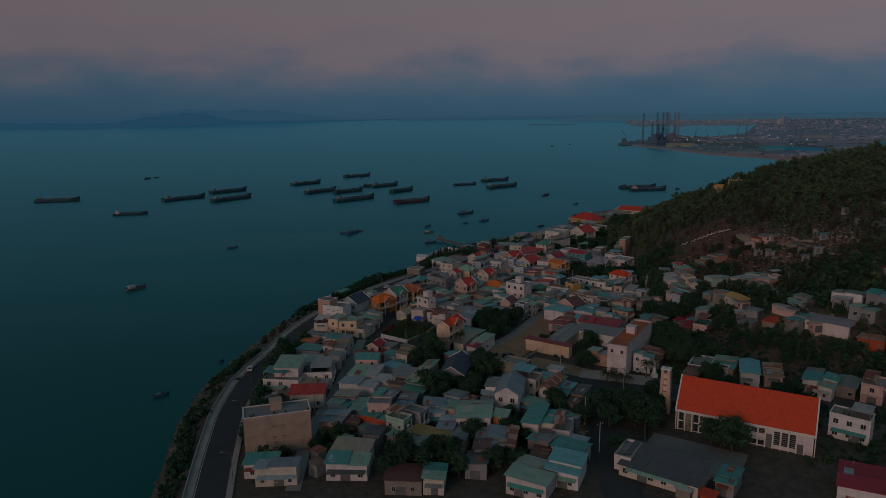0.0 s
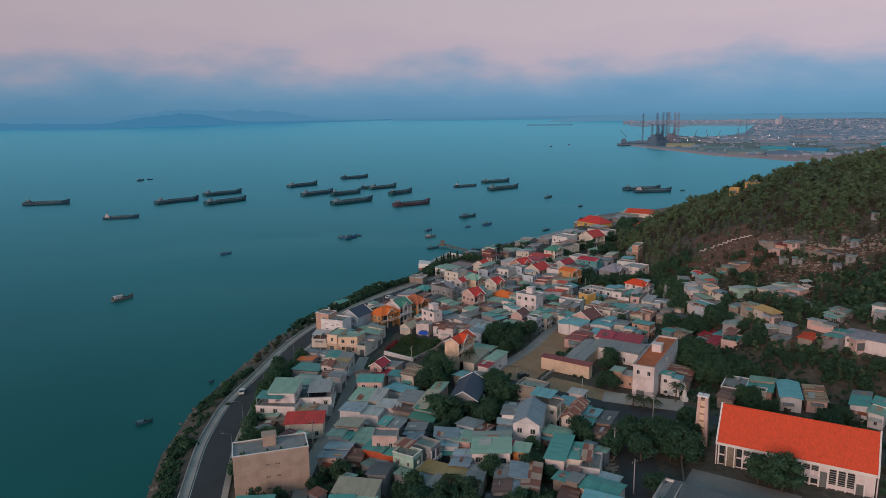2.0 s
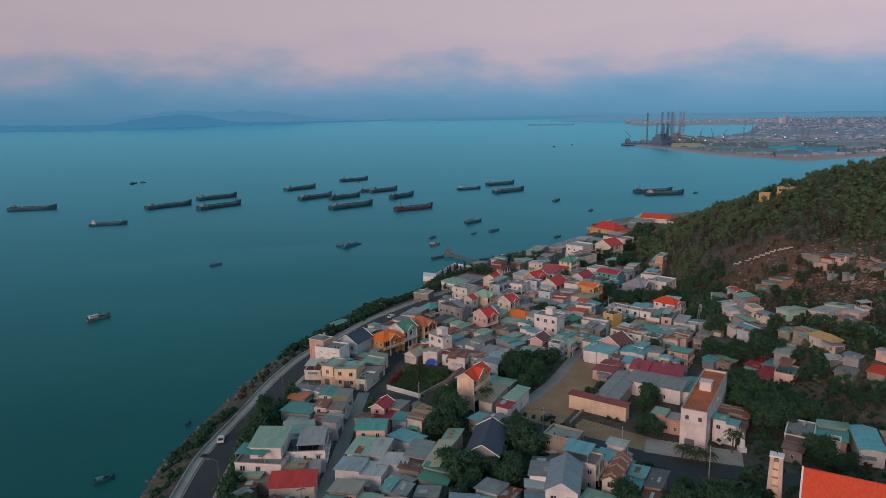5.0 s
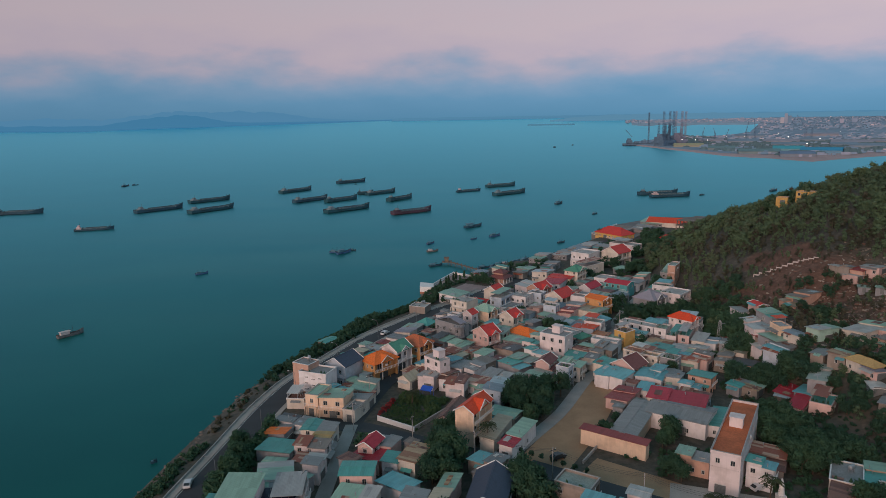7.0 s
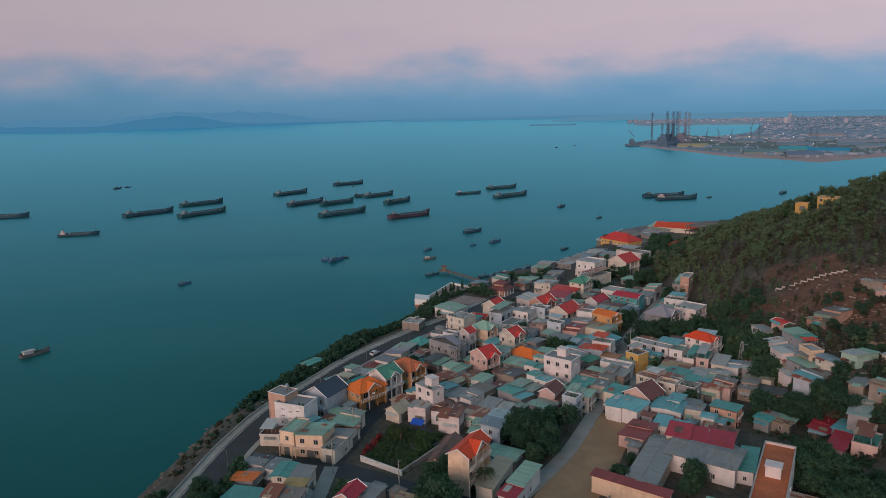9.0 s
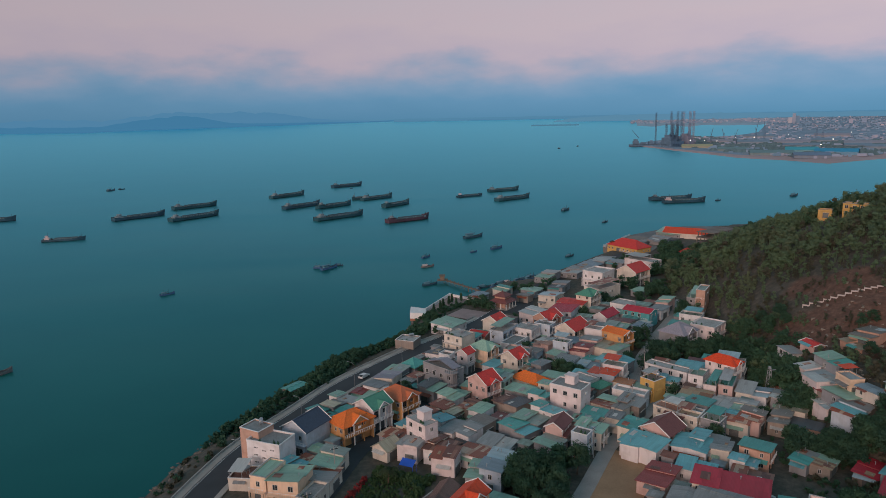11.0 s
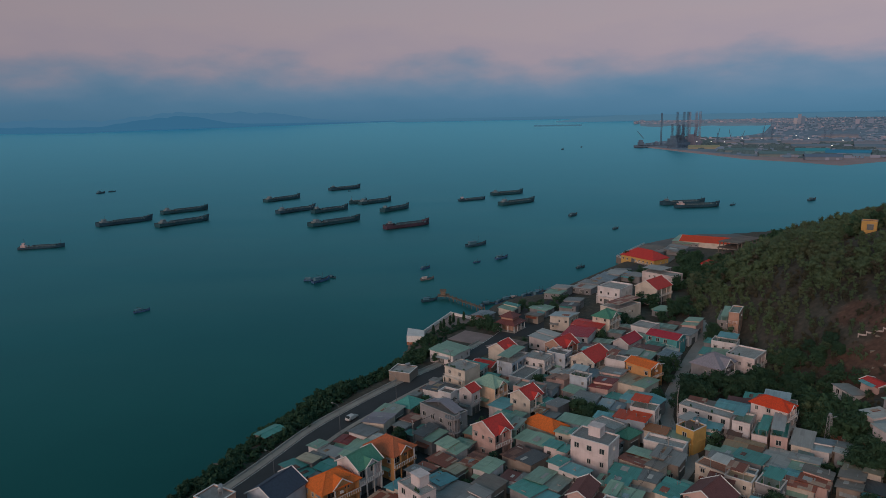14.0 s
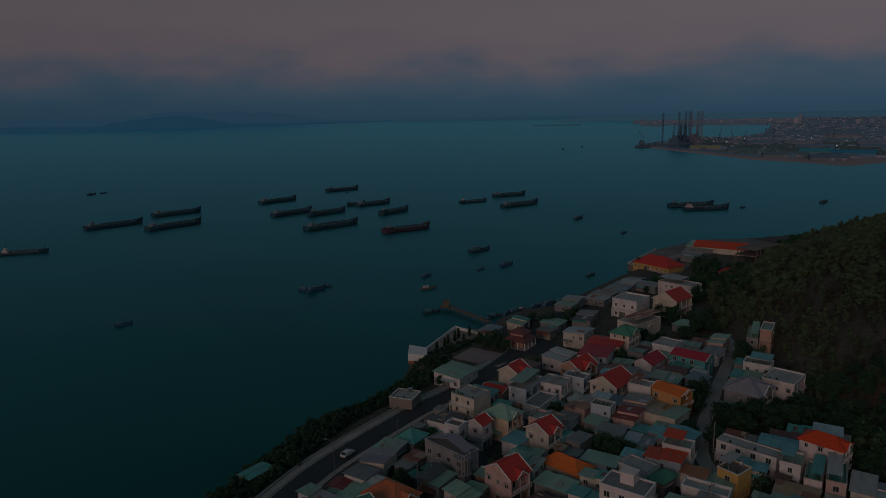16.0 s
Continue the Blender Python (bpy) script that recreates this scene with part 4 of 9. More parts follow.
def house(x, y, rz, w, d, h, roof, rc, wc, extra="", z=None):
    """A town house: plinth, walls, roof, windows and shutter door on the faces to the street, and what stands on the roof."""
    HOUSE_N[0] += 1
    rng = random.Random(HOUSE_N[0] * 7 + 1)
    g = max(1.8, ground_z(x, y)) if z is None else z
    if z is None and x > float(np.interp(y, FY, FX)) + 2:           # dug into the slope
        g -= 0.7
    FOOT.append((x, y, radians(rz), w / 2, d / 2))
    storeys = max(1, int(round(h / 3.3)))
    count = {1: "one-storey", 2: "two-storey", 3: "three-storey"}.get(storeys, "four-storey")
    shape = {"flat": "flat roof", "hip": "hipped roof", "gable": "gabled roof", "gablex": "gabled roof", "tin": "low roof", "shed": "sloping roof"}[roof]
    label = "%s %s house with a %s %s" % (WALLWORD[wc], count, ROOFWORD[rc], shape)
    kind = "villa" if roof in ("hip", "gable", "gablex") else ("cottage" if extra == "infill" or (roof == "tin" and h < 4.3) else "house")
    label = label.replace(" house ", " %s " % kind)
    th = thing(kind, pose(x, y, g, 0, 0, rz), label, kind, "town %ss" % kind)
    th["wall_material"] = wc
    th["canopy"] = extra in ("", "infill", "balcony") and (x + y) % 1.0 < 0.55
    wm = wall_mat(wc)
    hw, hd = w / 2, d / 2
    front = extra in ("villa", "infill") or (extra == "" and y > 110 and rng.random() < 0.8)
    rich = storeys > 1 and (extra == "villa" or (front and (roof != "tin" or rng.random() < 0.3)))
    deep = 1.5 if rich and w > 5.0 else 0.0              # depth of the open gallery on the street side
    bm = bmesh.new()
    bx(bm, -hw, hw - deep, -hd, hd, -3.0, h - 0.12)
    part("wall", bm, wm, th)
    if deep:
        for y0, y1, z0 in ((-hd, -hd + 0.25, -3.0), (hd - 0.25, hd, -3.0), (-hd + 0.25, hd - 0.25, h - 0.55)):
            bm = bmesh.new()
            bx(bm, hw - deep, hw, y0, y1, z0, h - 0.12)
            part("gallery_wall", bm, wm, th)
    for k in range(1, storeys):                         # floor bands
        zz = h * k / storeys
        bm = bmesh.new()
        bx(bm, -hw - 0.07, hw - deep + 0.07, -hd - 0.07, hd + 0.07, zz - 0.12, zz + 0.08)
        part("floor_band", bm, wm, th)
    top = roof_part(th, roof, rc, w, d, h, rng)
    sh = h / storeys
    blank = extra in ("pinkblock", "vents", "blank")
    if front:                                               # the front looks on the lane, the side walls are nearly blind
        street_front(th, w, d, h, storeys, sh, wm, rng, rich, deep)
        if extra == "villa":
            cross_gable(th, roof, rc, wc, w, d, h)
        if sh > 2.4 and rng.random() < 0.85:
            n = max(1, int(w / 2.5))
            for s in range(storeys):
                for k in range(n):
                    if rng.random() < (0.35 if s == 0 else 0.7):
                        at_x, wz = (k + 0.5) * w / n - hw, s * sh + 1.0
                        part("window", window_mesh(1.1, 1.2) if (k + s) % 2 else window_mesh(0.8, 1.1), None, th, at=pose(at_x, -hd - 0.01, wz))
                        if roof != "tin" and (k + s) % 2:
                            part("window_hood", hood_mesh(1.5), None, th, at=pose(at_x, -hd, wz + 1.3))
        if rng.random() < 0.55 and sh > 2.4:
            aw, az0 = w * rng.uniform(0.4, 0.9), rng.uniform(2.3, 2.8)
            ax = rng.uniform(-0.5, 0.5) * (w - aw)
            out = hd + rng.uniform(0.8, 1.6)
            b = bmesh.new()
            slab(b, (ax - aw / 2, -out, az0), (ax + aw / 2, -out, az0), (ax + aw / 2, -hd, az0 + 0.4), (ax - aw / 2, -hd, az0 + 0.4), 0.06)
            part("awning", b, sheet_mat(rng.choice(("teal", "white", "rust", "aqua", "palegreen", "grey")), "x"), th)
        extra = "done"
    elif not blank:
        for s in range(storeys):
            z0 = s * sh
            if s == 0:
                dw = 2.4 if w > 5 else 1.6
                part("door", door_mesh(dw, 2.3), None, th, at=pose(rng.uniform(-0.25, 0.25) * max(0.1, w - dw - 0.5), -hd - 0.01, 0.0))
                if w < 7.5:
                    continue
            n = max(1, int(w / 2.9))
            ww, wh = (1.3, 1.4) if rng.random() < 0.6 else (1.0, 1.3)
            for k in range(n):
                if rng.random() < 0.85 and sh > 2.4:
                    part("window", window_mesh(ww, wh), None, th, at=pose((k + 0.5) * w / n - hw, -hd - 0.01, z0 + min(0.95, sh - wh - 0.4)))
        for side in (-1, 1):                            # gable ends: few openings
            n = max(1, int(d / 3.6))
            for s in range(storeys):
                for k in range(n):
                    if rng.random() < (0.45 if s else 0.25) and sh > 2.4:
                        part("window", window_mesh(0.9, 1.1), None, th, at=pose(side * (hw + 0.01), (k + 0.5) * d / n - hd, s * sh + 1.0, 0, 0, 90 * side))
    if not blank and extra == "" and rng.random() < 0.5:    # sheet awning over the door
        b = bmesh.new()
        aw = w * rng.uniform(0.6, 0.95)
        slab(b, (-aw / 2, -hd - rng.uniform(0.9, 1.7), 2.5), (aw / 2, -hd - 1.2, 2.5), (aw / 2, -hd, 2.95), (-aw / 2, -hd, 2.95), 0.06)
        part("awning", b, sheet_mat(rng.choice(("teal", "grey", "rust", "paleblue", "palegreen", "darkgrey")), "x"), th)
    if not blank and storeys > 1 and rng.random() < 0.35:
        b = bmesh.new()
        bx(b, hw, hw + 0.32, -0.4, 0.4, h - 1.9, h - 1.3)
        part("air_conditioner", b, WHITEP, th)
    if extra == "balcony":
        for s in range(1, storeys):
            b = bmesh.new()
            bx(b, -hw + 0.1, hw - 0.1, -hd - 1.1, -hd, s * sh - 0.14, s * sh)
            bal = part("balcony", b, wm, th)
            r_ = bmesh.new()
            bx(r_, -hw + 0.1, hw - 0.1, -hd - 1.08, -hd - 1.02, s * sh + 0.9, s * sh + 0.98)
            nb = int(w / 0.5)
            for k in range(nb + 1):
                xx = -hw + 0.14 + k * (w - 0.28) / nb
                part("baluster", post_mesh(0.06, 0.04, 0.90), None, bal, at=pose(xx, -hd - 1.05, s * sh))
            part("railing", r_, WHITEP, bal)
        for sx in (-hw + 0.25, hw - 0.25):
            b = bmesh.new()
            bx(b, sx - 0.13, sx + 0.13, -hd - 1.05, -hd - 0.79, -0.5, (storeys - 1) * sh - 0.14)
            if storeys > 1:
                part("column", b, wm, th)
            else:
                b.free()
    if extra in ("hut", "pinkblock"):
        b = bmesh.new()
        bx(b, -1.6, 1.4, -0.3, 2.4, h, h + 2.5)
        bx(b, -1.8, 1.6, -0.5, 2.6, h + 2.5, h + 2.65)
        part("stair_hut", b, wm, th)
    if extra == "vents":                                # small ventilation blocks in groups on the blank wall
        for row in range(3):
            for col in range(3):
                b = bmesh.new()
                cx, cz = -hw + w * (0.22 + 0.25 * col), h * (0.82 - 0.24 * row) - (0.5 if col % 2 else 0)
                b.free()
                for k in range(3):
                    b = bmesh.new()
                    bx(b, cx + k * 0.42, cx + k * 0.42 + 0.26, -hd - 0.03, -hd + 0.05, cz, cz + 0.3)
                    part("vent", b, DARKMETAL, th)
    if extra == "pinkblock":
        for row in range(3):
            for col in range(2):
                b = bmesh.new()
                cx, cz = 0.2 + col * 2.3 - 1.5, h - 3.0 - 3.0 * row
                b.free()
                for k in range(2):
                    b = bmesh.new()
                    bx(b, cx + k * 0.55, cx + k * 0.55 + 0.3, -hd - 0.03, -hd + 0.05, cz, cz + 0.32)
                    part("vent", b, DARKMETAL, th)
    if extra == "curvedhip":
        for k in range(9):
            b = bmesh.new()
            a = radians(-100 + 25 * k * 0.9)
            cyl(b, hw - 0.8 + 1.8 * math.cos(a), -hd + 0.4 + 1.8 * math.sin(a), -0.5, h + 0.9, 0.14, 0.14, 6)
            part("column", b, wm, th)
        for s in range(1, storeys + 1):
            b = bmesh.new()
            cyl(b, hw - 0.8, -hd + 0.4, s * sh - 0.25, s * sh + 0.05, 2.2, 2.2, 20)
            part("round_balcony", b, wm, th)
        b = bmesh.new()
        slab(b, (-hw + 0.8, -hd + 1.2, h + 0.5), (0, -hd + 1.2, h + 2.2), (0, hd - 0.4, h + 2.2), (-hw + 0.8, hd - 0.4, h + 0.5), 0.12)
        slab(b, (0, -hd + 1.2, h + 2.2), (hw - 0.8, -hd + 1.2, h + 0.5), (hw - 0.8, hd - 0.4, h + 0.5), (0, hd - 0.4, h + 2.2), 0.12)
        part("roof_canopy", b, sheet_mat("lavender", "y"), th)
    if rc == "solar":
        for i in range(5):
            for j in range(3):
                b = bmesh.new()
                slab(b, (-hw + 0.6 + i * 1.5, -hd + 0.8 + j * 1.9, h + 0.25), (-hw + 2.0 + i * 1.5, -hd + 0.8 + j * 1.9, h + 0.25),
                     (-hw + 2.0 + i * 1.5, -hd + 2.6 + j * 1.9, h + 0.55), (-hw + 0.6 + i * 1.5, -hd + 2.6 + j * 1.9, h + 0.55), 0.05)
                part("solar_panel", b, plain("solar_cells", (0.02, 0.025, 0.05), 0.25, 0.2), th, "dark blue solar panel")
    if roof == "flat" and w > 4.5 and d > 4.5 and rng.random() < 0.55:
        part("water_tank", tank_mesh(), None, th, "steel water tank", at=pose(rng.uniform(-0.2, 0.2) * w, rng.uniform(0.0, 0.3) * d, h + 0.05, 0, 0, rng.uniform(0, 180)))
    return th


house(-40.1, 82.4, 16.9, 17.0, 7.3, 10.5, "flat", "grey", "blockpink", "pinkblock")
house(-46.7, 118.0, -7.4, 11.5, 5.5, 5.6, "flat", "grey", "pinkwhite")
house(-45.5, 122.2, -3.4, 7.6, 8.7, 8.8, "shed", "palegreen", "pinkwhite")
house(-37.2, 125.3, 3.9, 9.8, 9.8, 5.6, "flat", "solar", "white")
house(-37.4, 109.4, 3.5, 10.1, 5.9, 4.7, "shed", "red", "cream")
house(-38.3, 118.2, -3.5, 4.5, 6.2, 3.9, "tin", "rustcream", "tan")
house(-36.0, 116.4, 7.1, 6.5, 5.0, 3.9, "tin", "palegreen", "grey")
house(-48.4, 113.0, -6.8, 4.7, 7.0, 2.8, "tin", "brown", "tan")
house(-44.7, 113.4, 2.0, 4.4, 4.2, 3.1, "tin", "greybrown", "tan")
house(-41.0, 134.4, 13.0, 7.6, 12.2, 4.7, "tin", "palegreen", "cream")
house(-21.7, 133.6, -2.0, 7.5, 6.2, 6.5, "tin", "teal", "pink")
house(-21.3, 124.1, -15.2, 9.2, 7.6, 4.7, "tin", "palegreen", "cream")
house(-22.1, 114.3, -11.6, 11.1, 6.9, 4.5, "tin", "paleblue", "white")
house(-13.2, 105.1, -22.2, 5.8, 4.2, 4.7, "tin", "teal", "grey")
house(-24.5, 104.9, -11.3, 6.2, 5.7, 5.2, "tin", "cream", "pink")
house(-19.7, 98.7, -11.6, 5.0, 8.5, 4.5, "tin", "palegreen", "grey")
house(-26.0, 99.1, -11.7, 5.8, 4.7, 4.5, "tin", "palegreen", "white")
house(-26.1, 90.9, -14.7, 6.5, 7.2, 4.3, "tin", "bluegrey", "pink")
house(-21.4, 91.2, -4.3, 4.5, 7.1, 3.3, "tin", "darkrust", "tan")
house(-14.4, 90.8, -23.1, 8.9, 4.0, 4.7, "tin", "teal", "redorange")
house(-13.9, 93.6, -3.6, 6.2, 4.4, 7.4, "flat", "grey", "pink", "balcony")
house(-14.1, 81.0, -13.2, 4.4, 6.6, 4.3, "tin", "darkgrey", "grey")
house(-18.8, 73.2, -10.9, 9.4, 5.4, 4.7, "shed", "cream", "cream")
house(-19.2, 66.9, -3.1, 10.0, 5.2, 4.3, "tin", "teal", "white")
house(-40.8, 68.9, 2.8, 7.8, 5.2, 3.9, "tin", "teal", "white")
house(-36.0, 65.0, 1.9, 9.8, 5.0, 4.3, "tin", "paleblue", "cream")
house(-7.4, 94.8, -25.0, 4.0, 6.6, 4.7, "tin", "bluegrey", "white")
house(-6.6, 101.9, -11.0, 4.8, 6.1, 4.3, "tin", "bluegrey", "grey")
house(-9.3, 119.9, -14.5, 5.0, 13.8, 4.3, "tin", "brown", "tan")
house(-2.7, 122.9, -17.6, 3.6, 21.1, 4.7, "tin", "cream", "pink")
house(-14.7, 118.0, -9.5, 6.4, 4.9, 4.7, "tin", "white", "white")
house(-4.5, 110.4, -17.8, 6.4, 6.5, 4.3, "tin", "green", "grey")
house(1.4, 96.5, -2.5, 5.8, 8.5, 4.3, "tin", "paleblue", "white")
house(0.9, 81.1, -27.4, 11.4, 4.6, 3.9, "tin", "gold", "cream")
house(-2.7, 77.6, -29.2, 6.4, 4.6, 3.4, "tin", "grey", "grey")
house(12.7, 91.2, -6.2, 9.2, 12.5, 5.2, "tin", "palegreen", "pinkwhite")
house(8.2, 124.5, -14.0, 8.0, 15.0, 5.8, "gable", "darkblue", "grey")
house(5.7, 97.4, -9.5, 4.4, 6.7, 4.3, "tin", "palegreen", "pink")
house(23.7, 103.5, -15.2, 6.8, 12.8, 7.4, "gable", "bluegrey", "white")
house(20.6, 111.8, -13.2, 5.9, 9.7, 4.7, "tin", "grey", "white")
house(17.6, 104.2, -5.8, 4.4, 6.4, 3.4, "tin", "bluegrey", "grey")
house(37.0, 109.8, -28.1, 3.6, 12.4, 5.6, "gable", "rust", "cream")
house(40.7, 107.8, -29.2, 3.6, 10.4, 3.9, "tin", "teal", "grey")
house(44.0, 104.8, -28.7, 3.6, 13.6, 3.4, "tin", "darkrust", "tan")
house(29.4, 89.8, -20.3, 4.6, 13.4, 4.7, "tin", "teal", "pinkwhite")
house(33.4, 88.3, -23.2, 4.4, 9.4, 4.1, "tin", "teal", "cream")
house(36.2, 84.8, -18.0, 4.6, 8.4, 3.3, "flat", "grey", "white")
house(19.8, 87.9, -18.5, 3.6, 4.0, 5.6, "shed", "palegreen", "orange", "balcony")
house(17.3, 92.1, -9.5, 3.6, 7.1, 4.1, "tin", "crimson", "cream")
house(14.2, 76.1, -8.8, 3.6, 12.5, 4.3, "tin", "brown", "grey")
house(17.5, 75.8, -9.8, 3.6, 12.9, 4.5, "tin", "bluegrey", "grey")
house(20.8, 76.7, -12.3, 3.6, 11.6, 4.7, "tin", "rust", "tan")
house(8.1, 78.4, -15.4, 3.6, 8.0, 4.3, "tin", "grey", "cream")
house(12.3, 67.3, -9.6, 5.2, 7.3, 3.4, "tin", "darkgrey", "grey")
house(25.2, 60.4, -26.8, 9.6, 11.5, 3.8, "tin", "palegreen", "pinkwhite")
house(33.4, 63.6, -23.1, 7.6, 9.6, 4.0, "tin", "aqua", "white")
house(28.1, 70.4, -21.4, 3.6, 5.1, 3.4, "tin", "darkrust", "tan")
house(5.1, 85.6, -13.3, 4.4, 6.7, 4.3, "tin", "bluegrey", "blue")
house(103.6, 124.4, -22.0, 5.6, 13.5, 4.4, "gable", "aqua", "white")
house(97.6, 129.4, -30.0, 6.6, 11.0, 3.7, "tin", "teal", "salmon", "blank")
house(110.2, 122.4, -22.0, 5.2, 11.5, 3.7, "tin", "rustcream", "pink")
house(120.3, 116.8, -35.2, 4.4, 12.5, 4.3, "tin", "teal", "white")
house(122.4, 111.3, -41.3, 3.7, 11.9, 4.3, "tin", "palegreen", "white")
house(90.8, 131.8, -32.0, 6.6, 10.6, 3.4, "flat", "grey", "cream", "blank")
house(95.4, 124.6, -32.0, 3.0, 3.0, 3.8, "flat", "cream", "cream", "blank")
house(85.9, 124.9, -34.6, 4.3, 10.1, 3.3, "tin", "darkrust", "tan")
house(57.0, 63.9, -36.0, 18.5, 11.2, 3.0, "shed", "darkgrey", "cream")
house(50.0, 70.6, -33.0, 4.0, 9.5, 3.4, "flat", "grey", "white", "blank")
house(69.8, 58.0, -36.0, 4.0, 8.0, 3.5, "tin", "teal", "grey")
house(58.6, 55.0, -36.0, 3.2, 2.6, 2.3, "tin", "white", "tan", "blank")
house(63.0, 52.4, -36.0, 3.0, 2.6, 2.3, "shed", "redorange", "redorange", "blank")
house(-5.0, 61.4, -5.0, 8.6, 8.0, 3.6, "tin", "maroon", "tan")
house(2.0, 61.2, -5.0, 4.8, 8.0, 3.6, "tin", "palegreen", "cream")
house(139.2, 143.6, -47.0, 14.5, 6.6, 3.1, "shed", "lavender", "pinkwhite")
house(150.8, 142.6, -47.0, 8.0, 8.0, 3.0, "tin", "palegreen", "grey")
house(146.5, 130.0, -47.0, 8.0, 5.5, 3.2, "tin", "salmon", "redorange")
house(152.0, 154.5, -48.0, 10.0, 6.5, 3.2, "tin", "greygreen", "white")
house(158.5, 147.5, -48.0, 7.0, 6.0, 3.2, "tin", "teal", "grey")
house(128.8, 112.5, -38.0, 5.2, 10.5, 3.6, "gable", "grey", "tan")
house(133.5, 107.5, -38.0, 5.6, 9.0, 5.4, "flat", "palegrey", "pink", "balcony")
house(112.4, 83.0, -40.0, 9.5, 6.0, 6.6, "flat", "greybrown", "white")
house(-46.5, 243.5, 55.0, 7.0, 4.0, 2.6, "tin", "teal", "tan", z=2.4)
house(149.0, 437.0, -40.0, 7.0, 6.0, 4.0, "hip", "red", "pink")
house(98.7, 54.3, -32.7, 10.0, 14.3, 4.3, "tin", "crimson", "white")
house(149.8, 153.1, -48.5, 5.4, 9.4, 3.4, "tin", "white", "grey")
house(-45.7, 196.6, -29.5, 6.4, 5.4, 9.7, "flat", "grey", "salmon", "blank")
house(-41.4, 193.4, -21.6, 9.7, 6.8, 8.0, "flat", "grey", "white", "vents")
house(-34.6, 203.6, -29.5, 8.2, 9.6, 7.4, "gable", "darkblue", "paleblue", "balcony")
house(-39.1, 180.9, -19.4, 4.2, 8.4, 6.4, "flat", "palegreen", "creampink", "balcony")
house(-33.5, 179.2, -13.8, 7.6, 8.0, 5.6, "tin", "palegreen", "creampink", "balcony")
house(-27.7, 175.4, -21.1, 3.9, 7.6, 3.3, "flat", "grey", "cream", "balcony")
house(-46.2, 185.4, -6.4, 5.5, 6.1, 3.0, "flat", "brown", "cream")
house(-26.1, 190.0, -16.2, 6.1, 8.6, 3.9, "tin", "palegreen", "cream")
house(-26.5, 182.9, -15.8, 6.3, 6.9, 3.4, "tin", "grey", "cream")
house(-45.4, 167.8, -12.2, 4.6, 5.7, 3.4, "tin", "grey", "white")
house(-39.9, 164.3, -15.3, 3.6, 5.8, 4.1, "tin", "grey", "white")
house(-46.2, 160.5, -14.9, 6.0, 6.2, 3.4, "tin", "orange", "grey")
house(-37.4, 160.5, -9.5, 4.0, 6.4, 5.0, "tin", "teal", "cream")
house(-32.9, 158.6, -8.5, 4.0, 7.4, 4.7, "tin", "grey", "cream")
house(-33.4, 153.9, -9.4, 4.6, 4.4, 5.0, "tin", "gold", "cream")
house(-35.2, 149.6, -11.1, 8.2, 4.3, 5.0, "tin", "rust", "pinkwhite")
house(-44.1, 151.0, -14.0, 9.2, 7.1, 3.9, "tin", "teal", "grey")
house(-36.5, 143.7, -9.9, 3.6, 4.4, 4.3, "tin", "rust", "cream")
house(-33.2, 141.1, -8.7, 3.9, 6.4, 4.7, "tin", "grey", "pinkwhite")
house(-43.7, 143.2, -8.8, 5.1, 4.2, 3.6, "tin", "palegreen", "cream")
house(-20.3, 148.7, -22.2, 4.1, 6.0, 5.6, "gable", "crimson", "pink")
house(-18.9, 148.4, -25.6, 8.1, 11.6, 3.4, "tin", "crimson", "pink")
house(-14.3, 142.5, -15.5, 4.0, 5.0, 4.3, "tin", "teal", "white")
house(-8.9, 144.0, -21.3, 4.4, 10.2, 4.3, "tin", "rustcream", "cream")
house(-6.2, 196.4, -23.4, 5.6, 5.6, 4.4, "tin", "palegrey", "pinkwhite")
house(6.5, 160.2, -30.2, 5.4, 10.9, 9.8, "gable", "redorange", "creampink", "villa")
house(0.9, 170.2, -20.8, 4.3, 13.9, 3.9, "gable", "brown", "pink")
house(12.3, 157.5, -24.6, 3.9, 14.1, 4.3, "tin", "cream", "cream")
house(17.7, 153.7, -29.9, 3.6, 15.7, 4.3, "tin", "crimson", "white")
house(14.9, 183.7, -22.2, 5.3, 11.7, 5.2, "tin", "bluegrey", "paleblue")
house(9.9, 181.7, -18.5, 3.6, 7.7, 4.3, "tin", "palegreen", "grey")
house(1.3, 194.7, -18.8, 7.3, 5.9, 3.9, "tin", "darkrust", "white")
house(2.6, 188.9, -19.7, 6.0, 4.8, 4.7, "tin", "rust", "pinkwhite")
house(42.2, 151.2, -35.5, 17.4, 2.6, 4.4, "shed", "darkred", "creampink", "blank")
house(50.2, 161.4, -31.1, 6.6, 22.5, 4.3, "gable", "grey", "creampink", "blank")
house(64.2, 164.9, -35.4, 16.1, 11.7, 4.7, "gablex", "grey", "white")
house(51.9, 179.1, -37.9, 6.6, 10.0, 3.4, "tin", "darkred", "pink")
house(69.7, 142.9, -31.0, 6.4, 31.8, 9.8, "flat", "terracotta", "pinkwhite", "hut")
house(76.3, 139.9, -29.0, 7.7, 11.3, 3.4, "tin", "darkrust", "tan")
house(65.5, 172.0, -27.8, 15.4, 7.3, 5.2, "tin", "crimson", "cream")
house(79.1, 189.2, -37.5, 6.9, 5.9, 5.2, "tin", "teal", "salmon")
house(99.4, 169.3, -40.7, 3.6, 12.1, 4.1, "tin", "crimson", "pink")
house(104.4, 166.6, -39.3, 5.5, 8.6, 4.1, "flat", "teal", "pink")
house(58.9, 140.3, -30.5, 7.5, 5.5, 3.9, "tin", "palegreen", "salmon")
house(73.6, 162.8, -29.2, 3.6, 13.0, 3.4, "tin", "teal", "white")
